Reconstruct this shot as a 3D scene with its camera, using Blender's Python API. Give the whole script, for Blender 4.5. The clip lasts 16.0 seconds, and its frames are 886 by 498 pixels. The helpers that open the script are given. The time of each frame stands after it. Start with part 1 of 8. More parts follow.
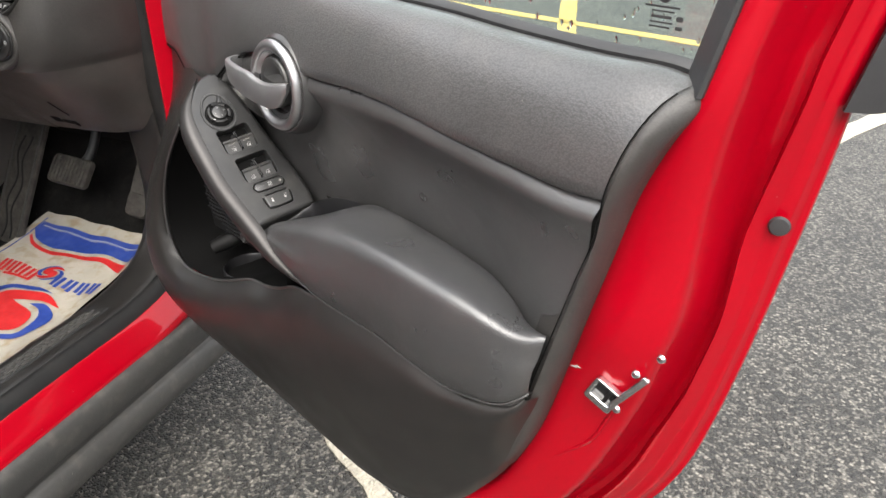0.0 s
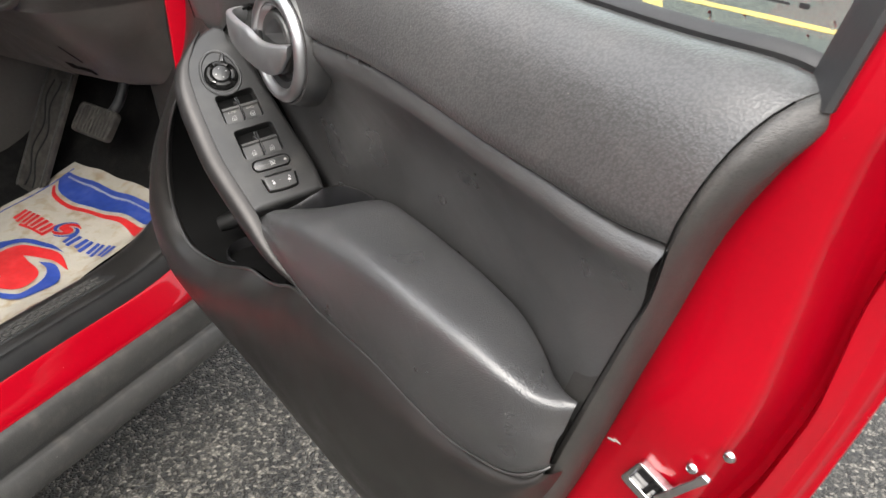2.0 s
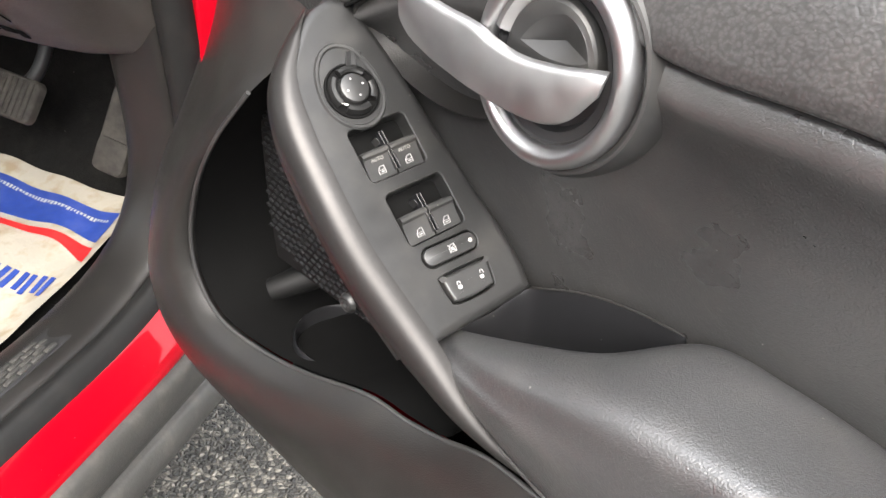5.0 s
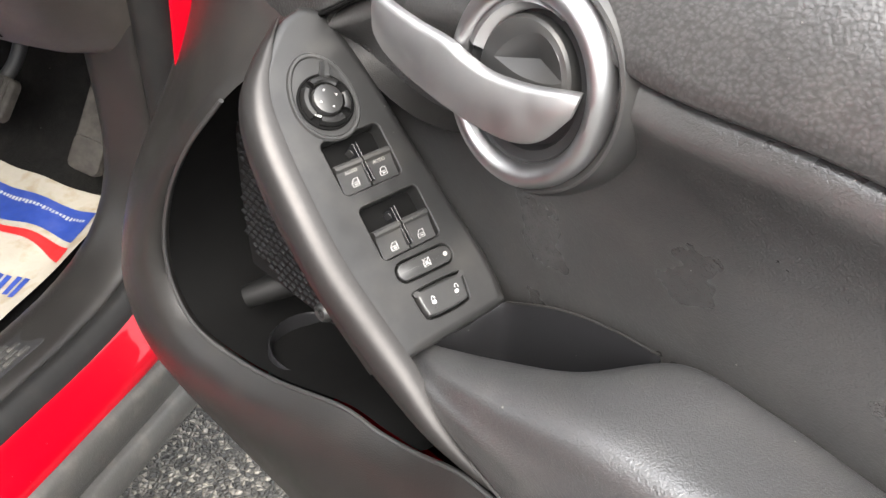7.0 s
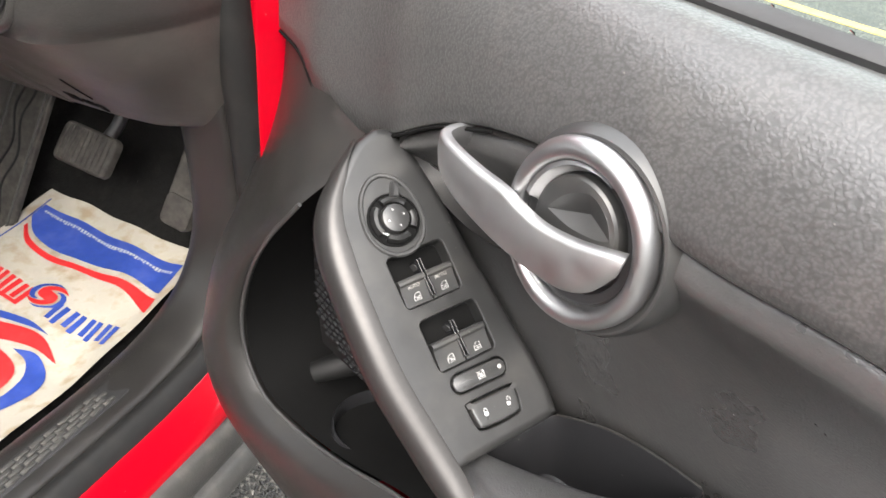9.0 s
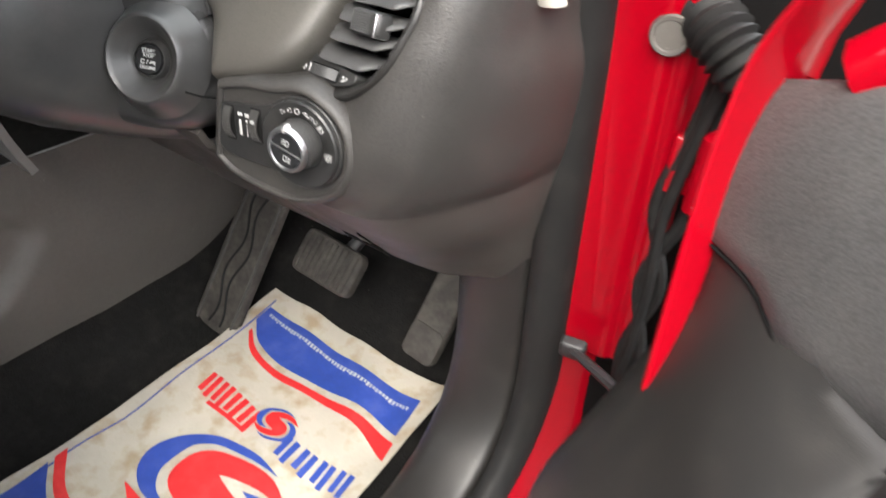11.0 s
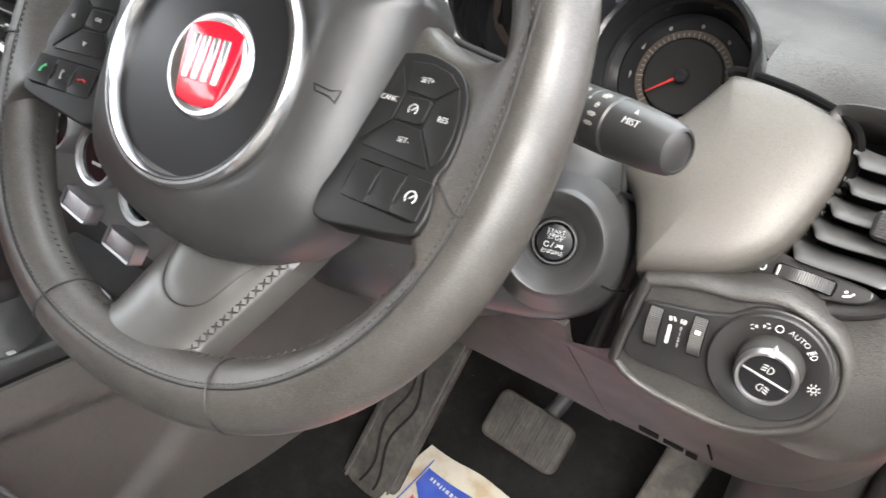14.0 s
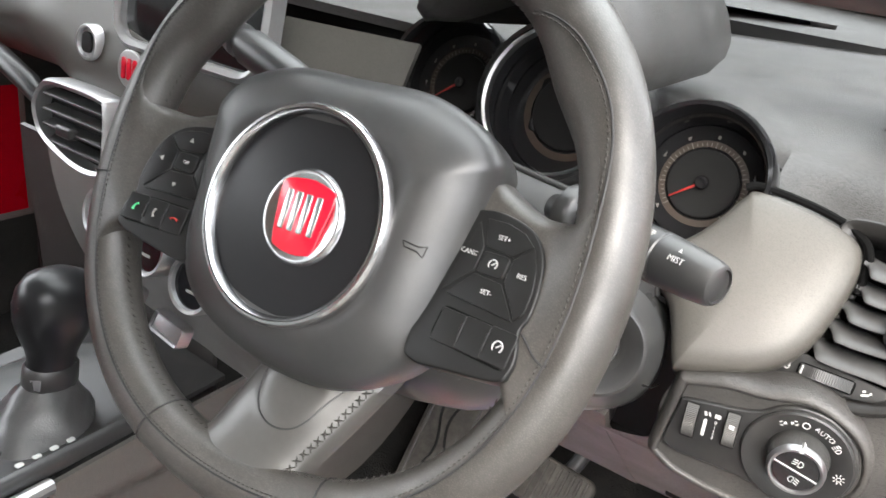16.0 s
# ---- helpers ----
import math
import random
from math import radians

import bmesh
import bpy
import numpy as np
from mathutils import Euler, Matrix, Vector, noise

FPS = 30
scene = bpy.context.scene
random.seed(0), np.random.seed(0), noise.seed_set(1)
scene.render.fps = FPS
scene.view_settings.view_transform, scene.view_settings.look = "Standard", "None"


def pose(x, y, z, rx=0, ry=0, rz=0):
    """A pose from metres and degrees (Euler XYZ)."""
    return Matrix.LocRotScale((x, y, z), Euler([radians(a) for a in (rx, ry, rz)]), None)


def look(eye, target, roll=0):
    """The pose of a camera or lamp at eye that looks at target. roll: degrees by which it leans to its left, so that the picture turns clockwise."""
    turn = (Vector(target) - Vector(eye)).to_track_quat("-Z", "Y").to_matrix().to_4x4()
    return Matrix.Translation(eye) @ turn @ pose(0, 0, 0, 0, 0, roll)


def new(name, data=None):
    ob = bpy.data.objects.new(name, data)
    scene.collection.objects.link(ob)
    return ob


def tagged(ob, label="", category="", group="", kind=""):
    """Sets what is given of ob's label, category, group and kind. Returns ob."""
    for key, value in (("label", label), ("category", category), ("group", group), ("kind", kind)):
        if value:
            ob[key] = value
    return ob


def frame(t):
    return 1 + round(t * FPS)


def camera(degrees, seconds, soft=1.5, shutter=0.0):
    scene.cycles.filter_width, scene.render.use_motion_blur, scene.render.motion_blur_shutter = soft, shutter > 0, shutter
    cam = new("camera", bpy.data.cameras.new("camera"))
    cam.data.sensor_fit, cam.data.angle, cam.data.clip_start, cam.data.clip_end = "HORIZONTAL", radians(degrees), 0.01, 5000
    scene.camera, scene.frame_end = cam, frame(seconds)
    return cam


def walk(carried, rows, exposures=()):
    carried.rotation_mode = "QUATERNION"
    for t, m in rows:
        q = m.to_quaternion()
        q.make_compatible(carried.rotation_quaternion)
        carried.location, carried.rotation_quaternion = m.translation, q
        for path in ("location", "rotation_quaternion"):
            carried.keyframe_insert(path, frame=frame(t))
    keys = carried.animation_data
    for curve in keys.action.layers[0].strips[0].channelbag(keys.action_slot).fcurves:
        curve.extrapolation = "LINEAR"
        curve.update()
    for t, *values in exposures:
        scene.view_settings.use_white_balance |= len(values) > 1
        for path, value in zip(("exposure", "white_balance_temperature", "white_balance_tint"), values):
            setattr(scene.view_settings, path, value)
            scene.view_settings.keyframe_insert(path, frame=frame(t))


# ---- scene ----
cam = camera(60.1, 16.0, shutter=0.25)
METRES, EYE, TILT, LEAN, TURN = 1.77, 1.17, -28.0, 0.0, 21.0
ROWS = [
    (0.0, 0.0, 0.0, 0.0, -0.0, 0.0, -0.0),
    (0.5, -0.0083, -0.0013, 0.0014, 0.09, 1.17, -0.47),
    (1.0, -0.0075, -0.006, -0.0089, 1.31, 0.29, -1.74),
    (1.5, 0.0108, 0.0393, 0.0141, 3.87, -0.92, -3.28),
    (2.0, 0.02, 0.095, 0.0266, 4.79, -2.87, -4.62),
    (2.5, -0.0393, 0.1522, 0.0472, 3.73, -4.6, -5.35),
    (3.0, -0.1231, 0.2261, 0.0806, 0.29, -5.18, -5.67),
    (3.5, -0.1467, 0.2848, 0.0821, -1.51, -6.68, -5.32),
    (6.0, -0.1524, 0.2893, 0.082, -5.25, -7.55, -5.05),
    (6.5, -0.1485, 0.2853, 0.0866, -5.4, -7.66, -5.39),
    (7.0, -0.1484, 0.2931, 0.0891, -5.29, -7.83, -5.34),
    (7.5, -0.1461, 0.2935, 0.0931, -4.94, -7.76, -5.3),
    (8.0, -0.1425, 0.2888, 0.1016, -3.86, -7.24, -5.65),
    (10.5, -0.213, 0.3087, 0.1546, 8.33, -5.63, -10.28),
    (11.0, -0.2812, 0.3765, 0.1814, 10.31, -5.72, -10.9),
    (11.5, -0.3326, 0.4557, 0.2156, 11.96, -5.25, -11.38),
    (12.0, -0.3663, 0.462, 0.2256, 11.52, -4.36, -12.06),
    (12.5, -0.391, 0.4437, 0.2166, 11.03, -3.1, -12.65),
    (13.0, -0.4137, 0.4397, 0.2059, 10.18, -0.97, -13.34),
    (13.5, -0.4347, 0.4321, 0.1942, 9.5, 0.88, -14.16),
    (14.0, -0.4568, 0.4122, 0.1836, 9.14, 2.04, -14.48),
    (14.5, -0.4779, 0.4037, 0.1756, 8.62, 2.94, -14.14),
    (15.0, -0.4603, 0.4045, 0.1856, 7.55, 3.5, -13.34),
    (15.5, -0.4687, 0.3968, 0.1953, 7.45, 3.98, -12.76),
    (16.0, -0.4829, 0.3797, 0.207, 8.18, 3.93, -12.91),
]
walk(cam, [(t, pose(0, 0, EYE, TILT, LEAN, TURN) @ pose(METRES * x, METRES * y, METRES * z, 90 + pitch, roll, yaw)) for t, x, y, z, yaw, pitch, roll in ROWS],
     [(0.0, 1.84), (2.0, 1.82), (2.5, 1.98), (3.0, 2.25), (6.0, 2.62), (8.0, 2.6), (10.5, 2.53), (11.5, 2.62), (12.5, 2.85), (14.5, 3.08), (16.0, 3.05)])

# ---- world and light ----
SUN_ELEV, SUN_TURN = 50.0, 160.0
world = bpy.data.worlds.new("sky")
scene.world = world
world.use_nodes = True
_n = world.node_tree.nodes
_sky = _n.new("ShaderNodeTexSky")
_sky.sky_type = "NISHITA"
_sky.sun_disc = False
_sky.sun_elevation, _sky.sun_rotation = radians(SUN_ELEV), radians(SUN_TURN)
_sky.air_density, _sky.dust_density, _sky.ozone_density = 1.0, 5.0, 0.6
_mix = _n.new("ShaderNodeMix")
_mix.data_type = "RGBA"
_mix.inputs[0].default_value = 0.72
_mix.inputs[7].default_value = (9.0, 9.1, 9.2, 1)
world.node_tree.links.new(_sky.outputs[0], _mix.inputs[6])
world.node_tree.links.new(_mix.outputs[2], _n["Background"].inputs[0])
_n["Background"].inputs[1].default_value = 0.138
sun = new("sun", bpy.data.lights.new("sun", "SUN"))
sun.data.energy, sun.data.angle, sun.data.color = 1.4, radians(50), (1.0, 0.96, 0.9)
_a, _e = radians(SUN_TURN), radians(SUN_ELEV)
sun.matrix_world = look((0, 0, 8), Vector((0, 0, 8)) - Vector((math.sin(_a) * math.cos(_e), math.cos(_a) * math.cos(_e), math.sin(_e))))


# ---- materials ----
def material(name, color, rough=0.5, metal=0.0, grain=0.0, grain_size=0.002, kind="noise", vary=0.15, vary_size=0.15,
             coat=0.0, spec=0.5, rough_vary=0.08, dust=0.0, dust_color=(0.3, 0.27, 0.23), dust_from=0.5, each=0.0, sheen=0.0, specks=0.0, crease=0.0, pore_shade=0.0):
    m = bpy.data.materials.new(name)
    m.use_nodes = True
    t, L = m.node_tree.nodes, m.node_tree.links
    b = t["Principled BSDF"]
    b.inputs["Metallic"].default_value = metal
    b.inputs["Specular IOR Level"].default_value = spec
    b.inputs["Coat Weight"].default_value = coat
    b.inputs["Coat Roughness"].default_value = 0.03
    b.inputs["Sheen Weight"].default_value = sheen
    co = t.new("ShaderNodeTexCoord").outputs["Object"]

    def tex(size, detail=4):
        n = t.new("ShaderNodeTexNoise")
        n.inputs["Scale"].default_value = 1 / size
        n.inputs["Detail"].default_value = detail
        L.new(co, n.inputs["Vector"])
        return n.outputs["Fac"]

    def ramp(src, lo, hi, a, c):
        n = t.new("ShaderNodeMapRange")
        for i, v in enumerate((lo, hi, a, c)):
            n.inputs[i + 1].default_value = v
        L.new(src, n.inputs[0])
        return n.outputs[0]

    big, small = tex(vary_size), tex(max(grain_size * 3, 0.004))
    fac = t.new("ShaderNodeMath")
    fac.operation = "MULTIPLY"
    L.new(ramp(big, 0.3, 0.7, 1 - vary, 1 + vary), fac.inputs[0])
    L.new(ramp(small, 0.3, 0.7, 1 - vary * 0.5, 1 + vary * 0.5), fac.inputs[1])
    shade = fac.outputs[0]
    if each:
        info = t.new("ShaderNodeObjectInfo")
        f2 = t.new("ShaderNodeMath")
        f2.operation = "MULTIPLY"
        L.new(shade, f2.inputs[0])
        L.new(ramp(info.outputs["Random"], 0, 1, 1 - each, 1 + each), f2.inputs[1])
        shade = f2.outputs[0]
    col = t.new("ShaderNodeVectorMath")
    col.operation = "SCALE"
    col.inputs[0].default_value = color[:3]
    L.new(shade, col.inputs["Scale"])
    out = col.outputs[0]
    if dust:
        mx = t.new("ShaderNodeMix")
        mx.data_type = "RGBA"
        mx.inputs[7].default_value = (*dust_color, 1)
        L.new(out, mx.inputs[6])
        L.new(ramp(tex(0.03, 8), dust_from, dust_from + 0.35 - (0.15 if dust_from < 0.5 else 0), 0, dust), mx.inputs[0])
        out = mx.outputs[2]
    if specks:
        # a few pale crumbs of dust
        v = t.new("ShaderNodeTexVoronoi")
        v.inputs["Scale"].default_value = 1 / 0.010
        L.new(co, v.inputs["Vector"])
        sp = t.new("ShaderNodeSeparateColor")
        L.new(v.outputs["Color"], sp.inputs[0])
        k1, k2 = ramp(sp.outputs[0], 0.80, 0.98, 0, 0.075), v.outputs["Distance"]
        cut = t.new("ShaderNodeMath")
        cut.operation = "SUBTRACT"
        L.new(k1, cut.inputs[0])
        L.new(k2, cut.inputs[1])
        mx = t.new("ShaderNodeMix")
        mx.data_type = "RGBA"
        mx.inputs[7].default_value = (0.42, 0.40, 0.36, 1)
        L.new(out, mx.inputs[6])
        L.new(ramp(cut.outputs[0], 0.0, 0.012, 0, specks), mx.inputs[0])
        out = mx.outputs[2]
    L.new(out, b.inputs["Base Color"])
    L.new(ramp(tex(vary_size * 0.4), 0.3, 0.7, max(rough - rough_vary, 0.02), min(rough + rough_vary, 1)), b.inputs["Roughness"])
    if grain:
        if kind == "noise":
            h = tex(grain_size, 3)
        elif kind == "pebble":
            n = t.new("ShaderNodeTexNoise")
            n.inputs["Scale"].default_value = 1 / grain_size
            n.inputs["Detail"].default_value = 2
            n.inputs["Distortion"].default_value = 0.9
            mp = t.new("ShaderNodeMapping")
            mp.inputs["Scale"].default_value = (0.7, 0.7, 1.5)
            L.new(co, mp.inputs["Vector"])
            L.new(mp.outputs[0], n.inputs["Vector"])
            h = ramp(n.outputs["Fac"], 0.30, 0.62, 0, 1)
        elif kind == "hide":
            # fine pores crossed by thin wandering creases at two sizes
            lines = []
            for size, wide in ((0.022, 0.009), (0.009, 0.016)):
                n = t.new("ShaderNodeTexNoise")
                n.inputs["Scale"].default_value = 1 / size
                n.inputs["Detail"].default_value = 2
                n.inputs["Distortion"].default_value = 1.2
                L.new(co, n.inputs["Vector"])
                d = t.new("ShaderNodeMath")
                d.operation = "SUBTRACT"
                d.inputs[1].default_value = 0.5
                L.new(n.outputs["Fac"], d.inputs[0])
                ab = t.new("ShaderNodeMath")
                ab.operation = "ABSOLUTE"
                L.new(d.outputs[0], ab.inputs[0])
                lines.append(ramp(ab.outputs[0], 0.0, wide, 0, 0.22 if size > 0.02 else 0.18))
            s1, s2 = t.new("ShaderNodeMath"), t.new("ShaderNodeMath")
            L.new(lines[0], s1.inputs[0])
            L.new(lines[1], s1.inputs[1])
            L.new(s1.outputs[0], s2.inputs[0])
            L.new(ramp(tex(grain_size, 2), 0.3, 0.7, 0, 0.5), s2.inputs[1])
            h = s2.outputs[0]
        elif kind == "cells":
            # rounded pebbles pressed into soft plastic
            v = t.new("ShaderNodeTexVoronoi")
            v.feature = "SMOOTH_F1"
            v.inputs["Scale"].default_value = 1 / grain_size
            v.inputs["Smoothness"].default_value = 0.5
            w = t.new("ShaderNodeVectorMath")
            w.operation = "MULTIPLY_ADD"
            nz = t.new("ShaderNodeTexNoise")
            nz.inputs["Scale"].default_value = 0.7 / grain_size
            L.new(co, nz.inputs["Vector"])
            L.new(nz.outputs["Color"], w.inputs[0])
            w.inputs[1].default_value = (grain_size * 1.2,) * 3
            L.new(co, w.inputs[2])
            L.new(w.outputs[0], v.inputs["Vector"])
            h = ramp(v.outputs["Distance"], 0.15, 0.75, 1, 0)
        else:
            v = t.new("ShaderNodeTexVoronoi")
            v.feature = "DISTANCE_TO_EDGE" if kind == "leather" else "F1"
            v.inputs["Scale"].default_value = 1 / grain_size
            w = t.new("ShaderNodeVectorMath")
            w.operation = "MULTIPLY_ADD"
            nz = t.new("ShaderNodeTexNoise")
            nz.inputs["Scale"].default_value = 0.6 / grain_size
            L.new(co, nz.inputs["Vector"])
            L.new(nz.outputs["Color"], w.inputs[0])
            w.inputs[1].default_value = (grain_size * 0.9,) * 3
            L.new(co, w.inputs[2])
            L.new(w.outputs[0], v.inputs["Vector"])
            h = ramp(v.outputs["Distance"], 0.0, 0.45, 0, 1) if kind == "leather" else v.outputs["Distance"]
        if pore_shade:
            # crevice shade of the grain, put into the base colour
            mx = t.new("ShaderNodeVectorMath")
            mx.operation = "SCALE"
            L.new(out, mx.inputs[0])
            L.new(ramp(h, 0.05, 0.75, 1 - pore_shade, 1 + pore_shade * 0.25), mx.inputs["Scale"])
            L.new(mx.outputs[0], b.inputs["Base Color"])
        bp = t.new("ShaderNodeBump")
        bp.inputs["Strength"].default_value = grain
        bp.inputs["Distance"].default_value = grain_size * 0.5
        L.new(h, bp.inputs["Height"])
        if crease:
            wv = t.new("ShaderNodeTexNoise")
            wv.inputs["Scale"].default_value = 26.0
            wv.inputs["Detail"].default_value = 1.5
            wv.inputs["Distortion"].default_value = 0.3
            L.new(co, wv.inputs["Vector"])
            b2 = t.new("ShaderNodeBump")
            b2.inputs["Strength"].default_value = crease
            b2.inputs["Distance"].default_value = 0.006
            L.new(wv.outputs["Fac"], b2.inputs["Height"])
            L.new(b2.outputs[0], bp.inputs["Normal"])
        L.new(bp.outputs[0], b.inputs["Normal"])
    return m


RED = material("red_car_paint", (0.285, 0.0004, 0.007), 0.32, 0.0, vary=0.04, coat=0.45, spec=0.1, rough_vary=0.05, vary_size=0.4, specks=0.25)
GRAIN = material("grained_black_plastic", (0.036, 0.034, 0.032), 0.43, spec=0.5, grain=0.34, grain_size=0.0012, kind="pebble", vary=0.12, dust=0.06, specks=0.25, pore_shade=0.45)
SOFT = material("soft_grained_trim", (0.056, 0.055, 0.055), 0.38, spec=0.65, grain=0.19, grain_size=0.0019, kind="cells", vary=0.12, dust=0.05, specks=0.25, pore_shade=0.28)
TRIMDARK = material("dark_grained_plastic", (0.015, 0.0142, 0.0135), 0.39, spec=0.5, grain=0.16, grain_size=0.0016, kind="leather", vary=0.06, dust=0.03, specks=0.3)
SIDE = material("grey_grained_console_plastic", (0.088, 0.081, 0.073), 0.45, grain=0.3, grain_size=0.0018, kind="leather", vary=0.12, dust=0.03, specks=0.4)
VANE = material("glossy_vane_plastic", (0.056, 0.056, 0.056), 0.42, spec=0.55, vary=0.1, grain=0.05, grain_size=0.001)
SHROUD = material("satin_grey_black_plastic", (0.035, 0.035, 0.035), 0.34, grain=0.08, grain_size=0.0009, vary=0.10, dust=0.06, specks=0.25)
SATIN = material("dull_silver_plastic", (0.42, 0.42, 0.42), 0.36, 0.8, vary=0.06)
SMOOTH = material("satin_black_plastic", (0.024, 0.024, 0.024), 0.38, spec=0.6, grain=0.08, grain_size=0.0008, vary=0.10, dust=0.08, specks=0.2)
LEATHER = material("black_leather", (0.045, 0.044, 0.044), 0.35, spec=0.9, grain=0.36, grain_size=0.0014, kind="hide", vary=0.16, rough_vary=0.1, dust=0.05, specks=0.45, crease=0.16, pore_shade=0.08)
ARMHIDE = material("creased_armrest_leather", (0.040, 0.040, 0.041), 0.34, spec=0.95, grain=0.5, grain_size=0.0013, kind="hide", vary=0.15, rough_vary=0.08, dust=0.05, specks=0.35, crease=0.12, pore_shade=0.18)
RIMHIDE = material("worn_wheel_leather", (0.060, 0.055, 0.049), 0.42, spec=0.8, grain=0.11, grain_size=0.0011, kind="leather", vary=0.2, vary_size=0.05, rough_vary=0.1, dust=0.06, pore_shade=0.45)
HUBDISC = material("smooth_black_hub_plastic", (0.012, 0.012, 0.013), 0.33, spec=0.32, vary=0.05, rough_vary=0.05, specks=0.2)
DIALBAND = material("brown_black_dial_band", (0.040, 0.028, 0.020), 0.5, vary=0.05)
PAD = material("dark_key_plastic", (0.011, 0.011, 0.011), 0.40, spec=0.3, vary=0.06)
GREYWHEEL = material("ribbed_silver_grey_plastic", (0.075, 0.073, 0.070), 0.38, 0.5, vary=0.08)
GLOSSY = material("gloss_black", (0.012, 0.012, 0.013), 0.12, vary=0.05, rough_vary=0.04)
# Near-black plastic; on undersides and hollow backs the tone stands for shade.
DARK = material("near_black_and_shade", (0.006, 0.006, 0.006), 0.6, spec=0.25, vary=0.1)
DUSTY = material("dusty_worn_rubber", (0.032, 0.029, 0.025), 0.75, grain=0.4, grain_size=0.002, vary=0.35, vary_size=0.02, dust=0.2)
# Deep shade of gaps and hollows, put into one near-black.
GAPSHADE = material("gap_shade_black", (0.004, 0.004, 0.004), 0.9, vary=0.05, spec=0.1)
SEAL = material("dull_seal_rubber", (0.011, 0.011, 0.011), 0.62, spec=0.28, grain=0.1, grain_size=0.002, vary=0.1, dust=0.03, specks=0.2)
RUBBER = material("black_rubber", (0.022, 0.022, 0.023), 0.50, grain=0.12, grain_size=0.002, vary=0.06, dust=0.04, specks=0.3)
LEVER = material("dull_satin_chrome", (0.37, 0.37, 0.37), 0.50, 1.0, vary=0.06, vary_size=0.03, rough_vary=0.05)
CHROME = material("satin_chrome", (0.40, 0.40, 0.405), 0.40, 1.0, vary=0.04, rough_vary=0.06)
BRIGHT = material("bright_chrome", (0.66, 0.66, 0.67), 0.20, 1.0, vary=0.03, rough_vary=0.03)
STRIP = material("brushed_dark_silver", (0.052, 0.050, 0.049), 0.47, 0.75, vary=0.10, grain=0.05, grain_size=0.001, rough_vary=0.06)
SWITCHSKIN = material("scuffed_satin_plastic", (0.018, 0.018, 0.018), 0.37, spec=0.5, grain=0.10, grain_size=0.0006, vary=0.12, vary_size=0.03, rough_vary=0.08, dust=0.06, specks=0.2)
THREAD = material("dusty_black_thread", (0.036, 0.033, 0.030), 0.75, vary=0.2, grain=0.3, grain_size=0.0005)
FASCIA = material("grey_fascia_paint", (0.071, 0.066, 0.058), 0.44, 0.10, vary=0.06, grain=0.16, grain_size=0.0008, kind="pebble", pore_shade=0.22)
SILVERPAINT = material("silver_grey_paint", (0.20, 0.196, 0.188), 0.40, 0.15, vary=0.06, grain=0.06, grain_size=0.0008)
KNEE = material("brown_grey_knee_plastic", (0.058, 0.052, 0.048), 0.45, grain=0.25, grain_size=0.002, kind="leather", vary=0.1, dust=0.1)
CLAD = material("grey_sill_cladding", (0.042, 0.041, 0.039), 0.55, grain=0.3, grain_size=0.0025, vary=0.10, dust=0.18, specks=0.5)
CARPET = material("black_carpet", (0.008, 0.0078, 0.0075), 0.95, grain=1.0, grain_size=0.003, vary=0.35, dust=0.04, spec=0.15, specks=0.3)
PAPER = material("soiled_paper_mat", (0.44, 0.412, 0.345), 0.62, grain=0.25, grain_size=0.02, vary=0.06, vary_size=0.06, dust=0.75, dust_color=(0.30, 0.22, 0.12), dust_from=0.49)
INKBLUE = material("blue_ink", (0.025, 0.06, 0.30), 0.55, vary=0.12, vary_size=0.03, dust=0.12)
INKRED = material("red_ink", (0.60, 0.022, 0.025), 0.55, vary=0.12, vary_size=0.03, dust=0.12)
WHITE = material("white_print", (0.46, 0.46, 0.45), 0.5, vary=0.03)
DIMPRINT = material("dim_grey_print", (0.15, 0.14, 0.125), 0.5, vary=0.05)
GREYPRINT = material("grey_print", (0.30, 0.29, 0.27), 0.5, vary=0.03)
GREENPRINT = material("green_print", (0.05, 0.42, 0.16), 0.5, vary=0.03)
REDPRINT = material("red_print", (0.36, 0.02, 0.015), 0.5, vary=0.03)
